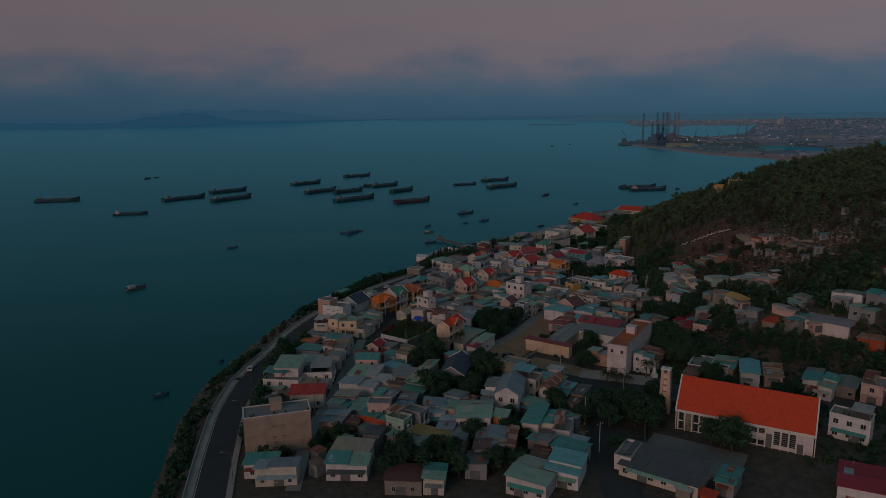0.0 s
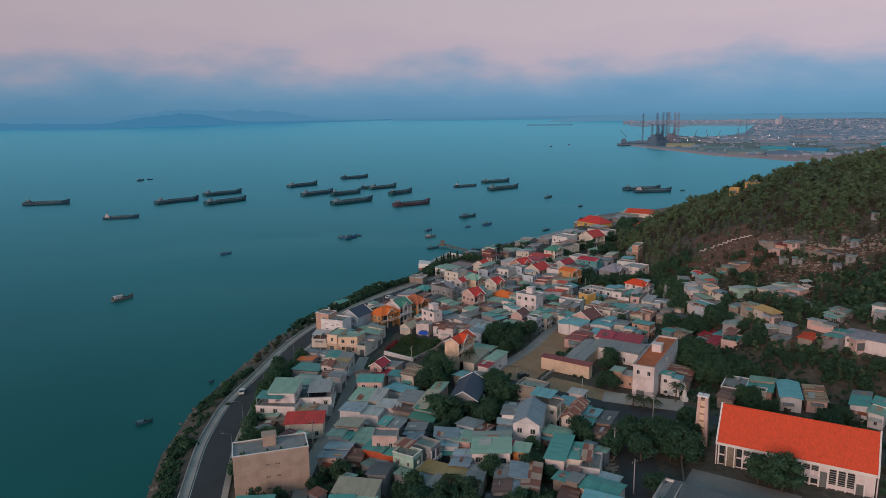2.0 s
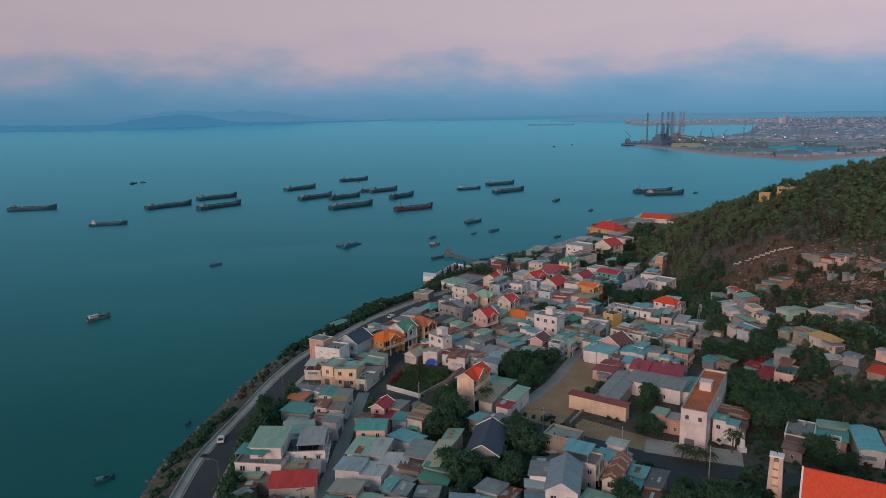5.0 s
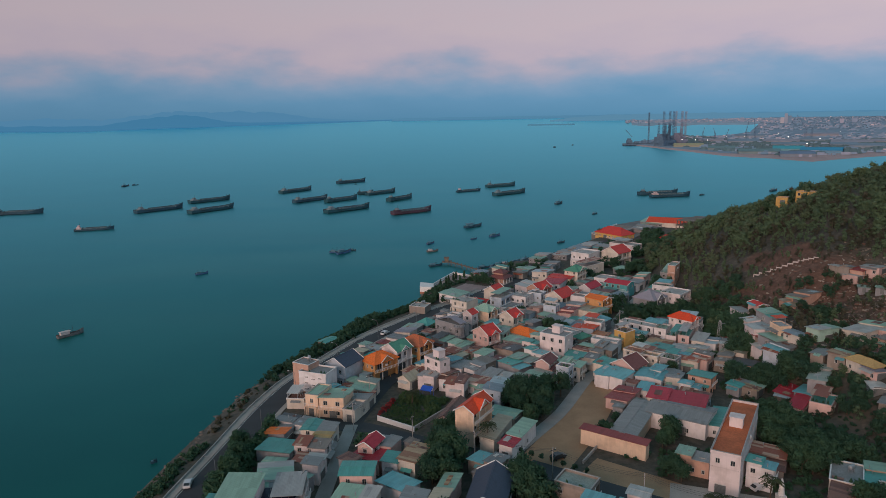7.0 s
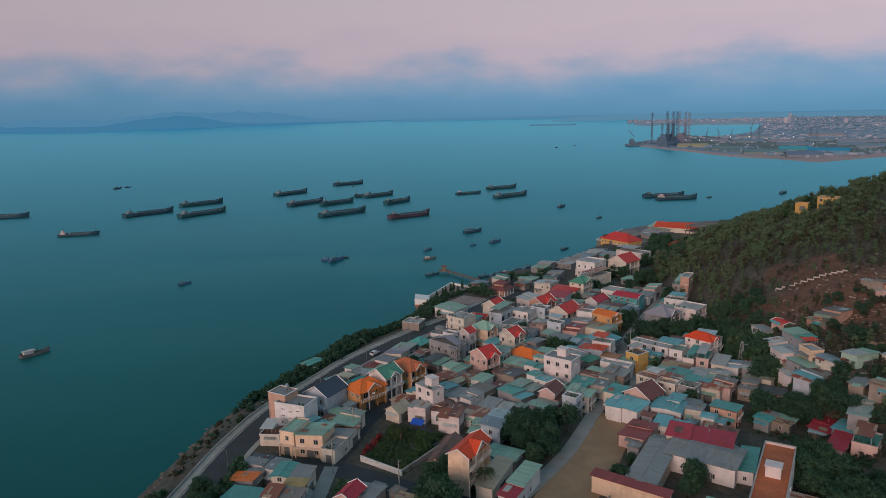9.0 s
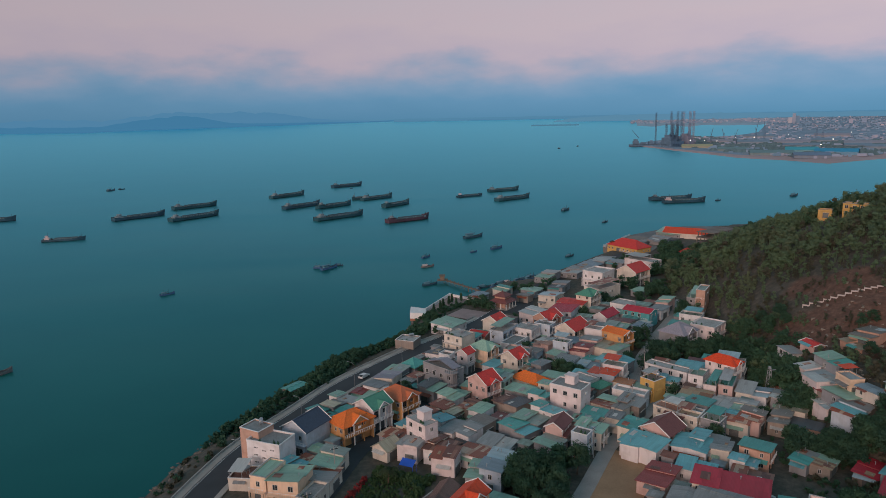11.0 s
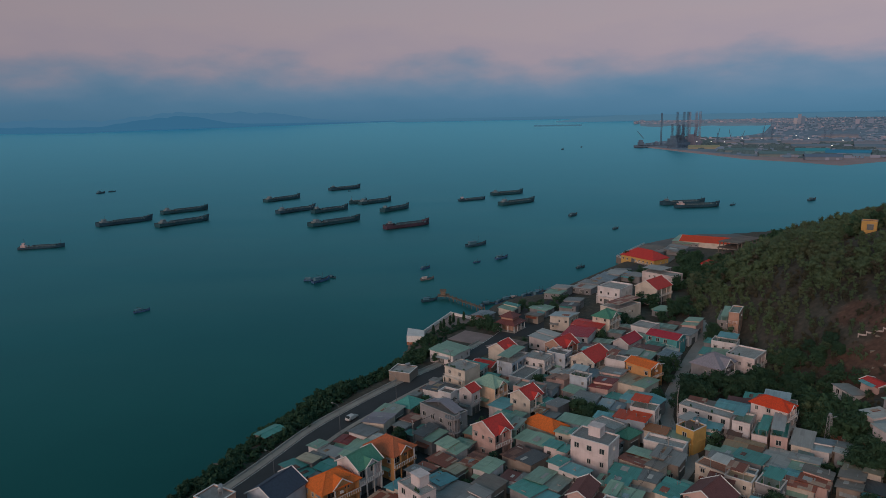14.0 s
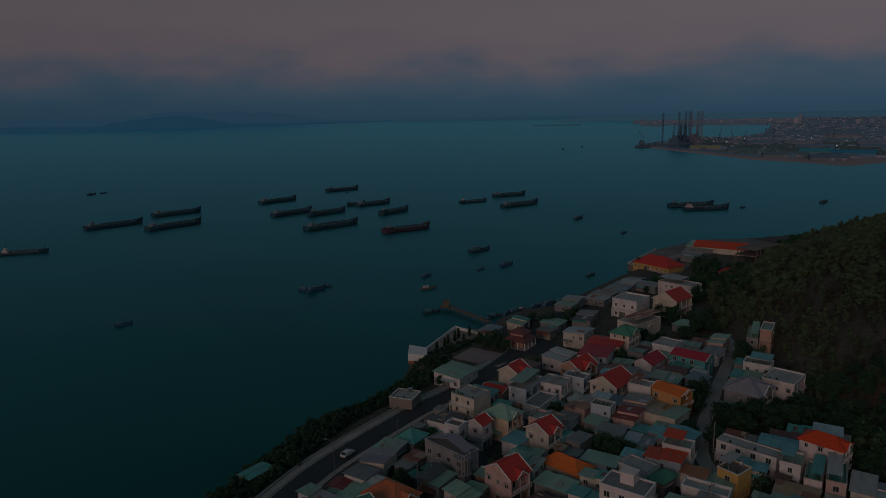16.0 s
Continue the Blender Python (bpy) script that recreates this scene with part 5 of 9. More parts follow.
house(66.6, 194.8, -38.4, 3.6, 9.2, 4.3, "tin", "aqua", "white")
house(70.6, 193.4, -33.5, 4.6, 8.7, 3.9, "tin", "grey", "cream")
house(-23.3, 207.8, -45.6, 7.5, 10.0, 6.5, "hip", "orange", "orangecream", "villa")
house(-17.7, 214.3, -39.7, 7.4, 7.4, 7.9, "gable", "green", "white", "villa")
house(-11.2, 223.0, -39.4, 9.7, 7.4, 7.0, "hip", "terracotta", "orangecream", "villa")
house(-16.0, 243.7, -22.4, 6.5, 6.9, 4.3, "tin", "lavender", "cream")
house(-19.3, 236.7, -32.0, 6.1, 5.4, 4.3, "tin", "grey", "white")
house(-24.0, 233.8, -25.5, 3.8, 4.0, 3.4, "tin", "darkred", "grey")
house(-1.5, 233.7, -39.3, 6.1, 6.1, 4.3, "tin", "darkgrey", "grey")
house(-8.4, 256.1, -33.7, 5.8, 6.3, 3.9, "hip", "teal", "grey")
house(-7.8, 243.5, -36.4, 4.3, 8.1, 3.4, "tin", "grey", "grey")
house(2.0, 241.9, -44.7, 13.2, 5.1, 7.9, "flat", "grey", "grey", "curvedhip")
house(0.7, 264.7, -39.0, 6.8, 7.9, 4.3, "tin", "darkgrey", "white")
house(-3.6, 200.4, -48.7, 7.8, 4.2, 8.5, "flat", "palegrey", "pinkwhite", "hut")
house(-3.1, 215.7, -40.2, 4.7, 6.1, 3.9, "tin", "grey", "grey")
house(1.7, 220.1, -44.3, 5.9, 4.0, 4.1, "tin", "rust", "tan")
house(4.1, 226.4, -46.6, 7.2, 4.0, 4.3, "tin", "palegreen", "white")
house(1.3, 210.2, -46.2, 5.4, 4.8, 4.3, "tin", "aqua", "white")
house(4.8, 216.3, -42.6, 3.6, 4.0, 3.9, "tin", "cream", "tan")
house(9.4, 219.6, -39.8, 3.6, 6.1, 4.1, "tin", "rust", "tan")
house(12.7, 215.9, -37.1, 4.4, 6.3, 4.7, "tin", "palegreen", "white")
house(4.5, 205.1, -32.6, 4.5, 7.9, 4.3, "tin", "grey", "white")
house(8.9, 202.4, -40.8, 4.3, 6.3, 4.5, "tin", "grey", "white")
house(12.5, 208.3, -39.9, 5.2, 5.9, 4.3, "tin", "greybrown", "tan")
house(1.8, 197.3, -36.0, 7.6, 5.8, 3.4, "tin", "darkrust", "cream")
house(-12.7, 197.5, -37.2, 5.1, 5.5, 3.4, "gable", "cream", "cream")
house(14.6, 231.0, -48.4, 8.1, 6.3, 7.4, "gable", "red", "pink", "villa")
house(-30.5, 222.9, -33.1, 4.8, 5.3, 3.9, "tin", "cream", "grey")
house(-33.2, 218.3, -39.2, 8.3, 4.0, 3.4, "tin", "teal", "grey")
house(-27.7, 227.3, -34.0, 9.2, 4.0, 3.9, "tin", "palegreen", "white")
house(29.5, 238.5, -45.9, 10.4, 5.9, 4.3, "hip", "orange", "cream")
house(25.9, 251.9, -42.0, 6.9, 6.3, 7.4, "gable", "red", "cream", "villa")
house(38.5, 218.6, -36.3, 9.6, 6.5, 9.8, "flat", "grey", "pinkwhite", "hut")
house(21.9, 220.3, -44.1, 8.7, 6.9, 4.3, "tin", "darkrust", "tan")
house(31.3, 212.3, -42.0, 8.8, 4.5, 5.3, "tin", "teal", "white")
house(25.5, 229.8, -40.1, 8.3, 5.1, 4.1, "tin", "palegreen", "grey")
house(32.3, 201.2, -29.8, 4.6, 7.2, 6.5, "gable", "maroon", "pink")
house(22.0, 203.5, -45.5, 8.9, 5.8, 4.3, "tin", "teal", "grey")
house(41.0, 200.9, -33.2, 6.9, 4.8, 5.2, "tin", "palegreen", "cream")
house(46.2, 210.9, -32.8, 10.6, 4.2, 4.3, "tin", "teal", "cream")
house(49.4, 216.0, -43.9, 10.2, 4.0, 4.3, "tin", "rust", "cream")
house(50.6, 220.8, -37.3, 5.7, 4.0, 4.3, "tin", "palegreen", "cream")
house(56.1, 217.8, -37.4, 6.4, 5.4, 4.7, "tin", "grey", "tan")
house(57.7, 225.2, -33.7, 9.7, 4.3, 4.5, "flat", "palegrey", "white")
house(60.1, 230.8, -32.8, 10.9, 4.7, 4.3, "tin", "rustorange", "cream")
house(50.1, 231.7, -48.5, 3.6, 5.5, 4.3, "hip", "green", "tan")
house(45.9, 235.9, -47.7, 7.5, 5.3, 4.7, "flat", "palegrey", "white")
house(65.9, 230.5, -53.4, 5.1, 5.5, 6.4, "flat", "greybrown", "yellow", "balcony")
house(60.2, 250.8, -41.1, 7.5, 9.0, 4.7, "gable", "aqua", "grey")
house(74.8, 243.0, -44.2, 14.2, 4.5, 5.2, "flat", "palegrey", "white", "balcony")
house(64.9, 212.2, -46.6, 7.3, 4.1, 5.2, "flat", "salmon", "cream")
house(68.6, 206.8, -39.2, 5.7, 4.0, 5.2, "flat", "cream", "cream")
house(59.5, 200.6, -46.6, 8.2, 8.2, 5.2, "gable", "maroon", "pink")
house(52.8, 193.9, -45.3, 10.0, 6.8, 4.3, "tin", "aqua", "white")
house(90.4, 238.2, -47.8, 9.4, 5.4, 9.0, "hip", "redorange", "pinkwhite", "villa")
house(84.5, 231.0, -33.2, 3.6, 9.3, 4.8, "flat", "teal", "pinkwhite", "balcony")
house(88.5, 229.5, -30.2, 3.9, 11.3, 5.4, "flat", "teal", "pink")
house(81.7, 235.6, -35.6, 4.4, 6.8, 5.6, "flat", "palegreen", "white", "balcony")
house(92.2, 225.5, -34.3, 4.3, 7.9, 4.7, "shed", "palegrey", "cream")
house(95.5, 222.5, -39.4, 4.0, 6.1, 4.3, "tin", "paleblue", "white")
house(99.5, 219.4, -38.9, 4.0, 5.3, 4.3, "tin", "white", "grey")
house(86.6, 214.6, -38.3, 6.3, 7.0, 4.1, "tin", "palegreen", "cream")
house(81.9, 210.7, -44.1, 9.8, 4.3, 4.1, "tin", "aqua", "white")
house(81.2, 205.9, -35.6, 6.6, 4.0, 4.3, "tin", "rust", "cream")
house(74.0, 218.4, -42.0, 10.3, 6.0, 4.1, "tin", "palegreen", "grey")
house(98.4, 210.7, -38.4, 7.3, 4.0, 4.3, "tin", "tan", "cream")
house(97.7, 204.7, -39.6, 10.5, 4.6, 3.4, "tin", "darkgrey", "salmon")
house(74.4, 204.6, -41.6, 5.1, 5.0, 5.2, "flat", "greygreen", "grey", "balcony")
house(64.6, 193.1, -32.4, 8.2, 8.3, 4.3, "tin", "aqua", "white")
house(71.1, 190.7, -30.5, 4.2, 6.1, 4.3, "tin", "grey", "cream")
house(-11.7, 285.1, -21.1, 7.5, 7.0, 3.0, "flat", "palegrey", "tan", "blank")
house(4.2, 303.2, -31.8, 9.8, 11.9, 3.4, "tin", "palegreen", "white")
house(8.0, 272.7, -40.4, 8.2, 7.8, 8.4, "flat", "palegrey", "cream", "balcony")
house(16.3, 261.8, -41.8, 8.1, 6.6, 7.4, "hip", "palegreen", "creampink", "villa")
house(9.7, 256.4, -37.3, 4.3, 4.4, 7.4, "gable", "red", "pinkwhite")
house(16.0, 285.2, -31.3, 7.2, 5.3, 4.7, "gablex", "red", "salmon")
house(22.6, 293.7, -36.7, 7.3, 7.1, 7.4, "gable", "red", "cream", "villa")
house(24.9, 281.4, -33.3, 5.6, 11.7, 7.4, "flat", "palegrey", "paleblue")
house(34.0, 284.9, -33.5, 7.5, 7.3, 6.5, "flat", "palegrey", "white")
house(43.8, 297.6, -47.2, 7.5, 9.2, 7.0, "gable", "red", "salmon", "villa")
house(51.4, 284.9, -41.4, 8.7, 11.0, 6.5, "gable", "red", "cream")
house(40.3, 313.7, -40.5, 8.0, 9.7, 4.3, "tin", "white", "pinkwhite")
house(53.8, 315.7, -27.0, 9.9, 14.9, 5.2, "tin", "crimson", "white")
house(59.2, 323.9, -32.8, 11.6, 8.5, 5.6, "tin", "red", "cream")
house(51.5, 337.0, -32.9, 8.3, 10.0, 5.2, "tin", "paleblue", "cream")
house(28.2, 275.5, -35.4, 5.4, 11.0, 4.3, "flat", "grey", "white")
house(38.7, 270.5, -39.2, 6.3, 5.8, 4.1, "tin", "salmon", "pink")
house(81.6, 375.0, -41.2, 11.2, 12.7, 7.4, "flat", "palegrey", "white", "balcony")
house(99.1, 373.8, -47.1, 10.9, 13.3, 7.9, "gable", "red", "cream")
house(76.4, 344.1, -50.7, 9.0, 15.5, 7.0, "flat", "palegrey", "cream", "balcony")
house(66.2, 326.5, -39.9, 7.3, 8.8, 8.4, "hip", "green", "cream", "villa")
house(80.6, 322.3, -42.2, 8.0, 8.6, 4.7, "flat", "palegrey", "white")
house(69.7, 307.3, -41.7, 6.0, 10.6, 4.3, "gable", "crimson", "white")
house(83.4, 306.0, -41.9, 11.6, 7.4, 6.2, "gablex", "crimson", "tealwall", "balcony")
house(66.3, 274.5, -49.9, 9.2, 6.5, 7.4, "gablex", "orange", "orangecream", "villa")
house(60.9, 267.1, -42.5, 12.3, 9.5, 4.3, "tin", "cream", "cream")
house(79.9, 290.9, -42.3, 5.4, 7.1, 3.9, "tin", "bluegrey", "grey")
house(88.3, 274.0, -46.7, 9.6, 10.6, 7.6, "hip", "lavender", "grey", "villa")
house(102.4, 282.4, -43.1, 9.0, 10.9, 7.0, "flat", "palegrey", "pinkwhite")
house(112.2, 314.6, -30.9, 3.6, 10.2, 10.7, "flat", "greygreen", "salmon", "balcony")
house(111.7, 323.8, -27.3, 3.6, 14.9, 5.6, "flat", "palegreen", "grey")
house(99.8, 324.6, -36.3, 5.3, 9.7, 4.7, "tin", "palegreen", "pink")
house(120.8, 463.5, -56.0, 24.0, 13.0, 3.8, "hip", "red", "yellow", "balcony")
house(176.0, 508.0, -31.3, 34.0, 18.0, 3.8, "gablex", "redorange", "cream", "blank")
house(113.0, 405.3, -48.0, 17.4, 9.3, 6.2, "flat", "palegrey", "pinkwhite")
house(55.1, 271.7, -37.9, 6.9, 8.3, 4.3, "tin", "grey", "pink")
house(51.1, 264.2, -37.4, 5.9, 7.3, 4.3, "tin", "darkred", "pink")
house(43.9, 255.0, -33.4, 6.2, 6.5, 4.3, "tin", "grey", "white")
house(33.5, 251.6, -39.7, 7.0, 6.5, 3.9, "tin", "teal", "grey")
house(41.5, 261.5, -36.9, 4.8, 5.1, 3.9, "tin", "palegreen", "grey")
house(93.8, 314.6, -40.7, 5.7, 8.6, 4.3, "tin", "grey", "white")
house(101.1, 415.8, -47.1, 12.2, 7.3, 3.4, "tin", "bluegrey", "grey")
house(96.8, 351.0, -44.3, 6.6, 8.3, 3.0, "tin", "palegreen", "grey")
house(48.9, 274.6, -39.0, 5.1, 6.6, 4.3, "tin", "bluegrey", "cream")
house(19.2, 252.2, -39.4, 5.2, 6.9, 4.3, "tin", "aqua", "white")
house(100.8, 223.8, -40.1, 4.6, 7.0, 4.3, "tin", "grey", "tan")
house(80.8, 216.2, -39.0, 5.3, 8.1, 4.3, "tin", "palegrey", "white")
house(63.4, 205.4, -32.2, 5.1, 8.8, 4.3, "tin", "maroon", "cream")
house(51.3, 195.4, -38.2, 4.4, 8.9, 3.9, "tin", "aqua", "white")
house(52.3, 204.0, -36.9, 4.6, 8.0, 4.3, "tin", "teal", "cream")
house(86.2, 207.9, -38.9, 5.6, 7.3, 4.3, "tin", "rust", "pink")
house(93.5, 206.9, -37.5, 4.6, 8.3, 3.9, "tin", "greybrown", "tan")
house(70.5, 209.2, -37.1, 4.3, 7.4, 4.3, "flat", "grey", "cream")
house(26.0, 208.8, -35.9, 8.0, 6.8, 4.3, "tin", "palegreen", "grey")
house(29.0, 194.4, -36.7, 5.6, 6.6, 4.3, "tin", "palegreen", "grey")
house(32.5, 201.0, -33.3, 6.4, 6.0, 4.7, "tin", "maroon", "pink")
house(57.5, 388.3, -32.5, 8.0, 15.7, 3.0, "tin", "palegreen", "grey")
house(45.2, 357.3, -30.8, 7.6, 9.7, 3.0, "tin", "palegreen", "grey")
house(74.0, 398.1, -35.8, 10.3, 17.6, 3.0, "tin", "palegrey", "grey")
house(86.0, 411.4, -33.0, 8.7, 20.6, 3.0, "tin", "bluegrey", "grey")
house(59.6, 364.4, -27.6, 7.5, 12.9, 3.0, "tin", "darkgrey", "grey")
house(95.2, 424.6, -33.5, 8.6, 18.7, 3.0, "tin", "palegrey", "grey")
house(19.0, 350.9, -32.2, 6.6, 7.7, 3.0, "tin", "bluegrey", "grey")
house(31.1, 359.7, -32.8, 6.8, 8.0, 3.0, "tin", "palegreen", "cream")
house(40.5, 346.5, -35.2, 6.0, 5.4, 3.2, "tin", "greybrown", "tan")
house(147.1, 486.2, -32.9, 10.6, 17.1, 3.0, "tin", "grey", "grey")
house(165.8, 516.9, -29.9, 16.3, 25.2, 3.0, "tin", "palegreen", "grey")
house(135.2, 481.4, -38.4, 6.9, 14.1, 2.6, "tin", "greybrown", "grey")
house(115.6, 246.0, -82.8, 8.0, 4.6, 2.8, "tin", "palegrey", "white")
house(121.0, 243.6, -80.0, 6.0, 4.4, 2.8, "gablex", "red", "pink")
house(110.4, 222.6, -82.0, 10.6, 5.2, 3.0, "tin", "white", "pinkwhite")
house(116.2, 223.4, -83.0, 9.6, 5.4, 3.4, "tin", "palegreen", "grey")
house(110.4, 215.5, -88.6, 7.1, 10.6, 3.0, "tin", "white", "pinkwhite")
house(112.9, 209.6, -86.0, 6.2, 4.0, 4.5, "flat", "paleblue", "creampink")
house(107.9, 210.3, -75.4, 5.8, 4.0, 3.0, "tin", "darkred", "tan")
house(109.5, 205.8, -76.2, 8.5, 6.6, 3.0, "tin", "palegreen", "grey")
house(105.8, 207.2, -82.5, 5.6, 4.0, 3.0, "tin", "white", "pinkwhite")
house(107.7, 198.7, -58.2, 6.8, 7.4, 3.0, "tin", "aqua", "paleblue")
house(114.0, 201.3, -72.8, 6.6, 4.0, 3.0, "tin", "bluegrey", "cream")
house(134.9, 237.0, -62.6, 6.6, 10.9, 3.0, "tin", "greybrown", "salmon")
house(128.8, 233.8, -79.3, 8.4, 4.0, 2.6, "tin", "tan", "salmon")
house(121.7, 199.9, -67.6, 4.9, 9.1, 4.2, "tin", "palegrey", "mint")
house(134.4, 197.5, -60.5, 7.4, 14.6, 3.6, "tin", "palegrey", "cream")
house(140.6, 192.6, -64.2, 6.4, 7.2, 3.0, "tin", "white", "pink")
house(143.8, 193.4, -88.8, 5.3, 4.0, 3.2, "flat", "white", "pinkwhite")
house(136.2, 181.0, -74.4, 19.1, 4.0, 3.2, "tin", "greybrown", "salmon")
house(119.1, 173.0, -69.9, 8.7, 4.0, 3.8, "hip", "gold", "cream")
house(117.2, 181.5, -49.5, 4.8, 7.2, 3.0, "tin", "rustcream", "tan")
house(119.5, 169.1, -78.0, 5.1, 4.0, 3.0, "tin", "lavender", "pink")
house(127.7, 181.9, -62.9, 5.7, 4.0, 2.6, "tin", "darkred", "tan")
house(109.6, 178.1, -37.0, 4.6, 13.4, 4.5, "tin", "greygreen", "grey")
house(105.9, 175.9, -48.6, 6.4, 7.5, 3.6, "tin", "aqua", "grey")
house(101.9, 180.9, -45.2, 4.9, 8.8, 3.0, "tin", "crimson", "tan")
house(89.5, 186.9, -45.9, 3.8, 7.8, 3.0, "tin", "teal", "grey")
house(93.4, 185.0, -44.1, 4.5, 6.6, 2.5, "tin", "rustcream", "tan")
house(117.4, 156.9, -44.4, 5.0, 9.3, 2.3, "tin", "grey", "tan")
house(120.6, 160.0, -45.2, 4.0, 5.8, 2.4, "tin", "bluegrey", "grey")
house(117.0, 163.6, -106.7, 5.0, 4.0, 2.2, "tin", "white", "grey")
house(124.3, 153.3, -43.7, 4.4, 9.3, 2.6, "tin", "redorange", "tan")
house(130.2, 156.3, -53.3, 8.4, 4.0, 3.0, "tin", "palegrey", "pink")
house(138.3, 161.2, -57.4, 5.4, 8.8, 3.2, "tin", "palegreen", "grey")
house(131.3, 148.8, -59.3, 5.2, 9.1, 3.0, "tin", "teal", "grey")
house(135.0, 145.3, -88.0, 6.5, 4.0, 3.5, "tin", "white", "pink")
house(156.4, 240.7, -58.6, 7.5, 6.9, 2.4, "tin", "darkred", "salmon")
house(161.5, 238.3, -54.5, 6.3, 8.3, 2.6, "tin", "palegrey", "pink")
house(152.4, 243.7, -63.1, 7.8, 4.0, 2.5, "tin", "palegrey", "tan")
house(153.5, 238.1, -68.0, 6.0, 4.0, 2.2, "tin", "white", "pink")
house(165.7, 229.3, -64.1, 8.2, 6.8, 2.0, "tin", "rust", "tan")
house(166.5, 219.5, -57.3, 6.5, 7.1, 2.0, "tin", "greybrown", "tan")
house(167.7, 214.0, -54.5, 5.3, 8.7, 2.0, "tin", "darkrust", "tan")
house(114.4, 187.0, -51.2, 3.7, 6.1, 2.6, "tin", "grey", "tan")
house(179.4, 347.0, -35, 5.6, 5.0, 3.3, "flat", "rustorange", "yellow", "ridge", z=ground_z(179.4, 347.0) + 1.5)
house(185.5, 331.5, -40, 12.0, 6.0, 5.2, "flat", "palegrey", "yellow", "ridge")
FOOT.append((173.5, 339.0, radians(-60), 9.0, 4.0))          # cleared ground before the ridge houses

# ---- church and bell tower ----


def church():
    ang = -30.0
    L, D, H, R = 33.0, 11.0, 6.6, 13.6
    m = pose(68.3, 89.0, 4.4, 0, 0, ang)
    th = thing("church", m, "long pinkish white church with a bright orange tiled roof", "church")
    th["wall_material"] = "pinkwhite"
    wm = wall_mat("pinkwhite")
    bm = bmesh.new()
    bx(bm, 0, L, 0.35, D, -1.5, H)
    part("wall", bm, wm, th)
    FOOT.append((68.3 + math.cos(radians(ang)) * L / 2 - math.sin(radians(ang)) * D / 2, 89 + math.sin(radians(ang)) * L / 2 + math.cos(radians(ang)) * D / 2, radians(ang), L / 2 + 1, D / 2 + 1))
    for quad in (((-0.2, -0.7, H - 0.4), (L + 0.2, -0.7, H - 0.4), (L + 0.2, D / 2, R), (-0.2, D / 2, R)), ((-0.2, D / 2, R), (L + 0.2, D / 2, R), (L + 0.2, D + 0.7, H - 0.4), (-0.2, D + 0.7, H - 0.4))):
        bm = bmesh.new()
        slab(bm, *quad, 0.18)
        part("roof_slope", bm, tile_mat("redorange", "x"), th, "bright orange clay tiles")
    bm = bmesh.new()
    bx(bm, -0.2, L + 0.2, D / 2 - 0.15, D / 2 + 0.15, R - 0.05, R + 0.1)
    part("ridge", bm, tile_mat("redorange", "x"), th)
    for x0, x1 in ((-0.55, -0.2), (L + 0.2, L + 0.55)):     # white raking copings
        bm = bmesh.new()
        slab(bm, (x0, -0.9, H - 0.2), (x1, -0.9, H - 0.2), (x1, D / 2, R + 0.35), (x0, D / 2, R + 0.35), 0.9)
        slab(bm, (x0, D / 2, R + 0.35), (x1, D / 2, R + 0.35), (x1, D + 0.9, H - 0.2), (x0, D + 0.9, H - 0.2), 0.9)
        part("coping", bm, WHITEP, th, "white raking gable coping")
        bm = bmesh.new()
        xa, xb = (x0 + 0.05, x0 + 0.3)
        ring = [(-0.2, -1.0), (D + 0.2, -1.0), (D + 0.2, H - 0.5), (D / 2, R - 0.4), (-0.2, H - 0.5)]
        a, b = [bm.verts.new((xa, y, z)) for y, z in ring], [bm.verts.new((xb, y, z)) for y, z in ring]
        bm.faces.new(a[::-1]); bm.faces.new(b)
        for k in range(5):
            bm.faces.new((a[k], a[(k + 1) % 5], b[(k + 1) % 5], b[k]))
        part("gable_wall", bm, wm, th)
    bm = bmesh.new()
    bx(bm, -0.5, L + 0.5, -0.55, 0.33, H - 1.35, H - 0.55)
    part("cornice", bm, WHITEP, th)
    n = 18
    for k in range(n + 1):                                  # pilasters
        bm = bmesh.new()
        x = 0.15 + k * (L - 0.3) / n
        bx(bm, x - 0.13, x + 0.13, -0.12, 0.36, -0.8, H - 1.36)
        part("pilaster", bm, WHITEP, th)
    step = (L - 0.3) / n
    for k in range(n):
        x = 0.15 + (k + 0.5) * step
        w = step - 0.42
        if k == 1:                                          # panel of field stone
            bm = bmesh.new()
            bx(bm, x - step * 0.75, x + step * 0.75, 0.02, 0.34, -0.8, H - 1.4)
            part("stone_panel", bm, plain("field_stone", (0.30, 0.25, 0.19), 0.9, 0.0, 2.2, 0.75), th, "panel of brown field stone")
        elif k in (0, 2):
            for z0, z1 in ((0.2, 2.3), (2.7, 5.0)):
                bm = bmesh.new()
                bx(bm, x - w / 2, x + w / 2, 0.28, 0.345, z0, z1)
                part("window", bm, GLASS, th)
        elif k in (12, 16):
            bm = bmesh.new()
            bx(bm, x - w / 2, x + w / 2, 0.26, 0.345, 0, 3.6 if k == 12 else 2.4)
            part("door", bm, SHUTTER, th)
        elif k in (13, 14, 15):                             # latticed openings
            bm = bmesh.new()
            bx(bm, x - w / 2, x + w / 2, 0.28, 0.345, 1.0, 4.6)
            pane = part("window", bm, GLASS, th)
            for i in range(6):
                bm = bmesh.new()
                bx(bm, x - w / 2, x + w / 2, 0.2, 0.3, 1.3 + i * 0.55, 1.42 + i * 0.55)
                part("lattice_bar", bm, CONCRETE, pane)
        elif k < 12:
            bm = bmesh.new()
            bx(bm, x - w / 2, x + w / 2, 0.28, 0.345, 3.5, 4.9)
            pane = part("window", bm, GLASS, th)
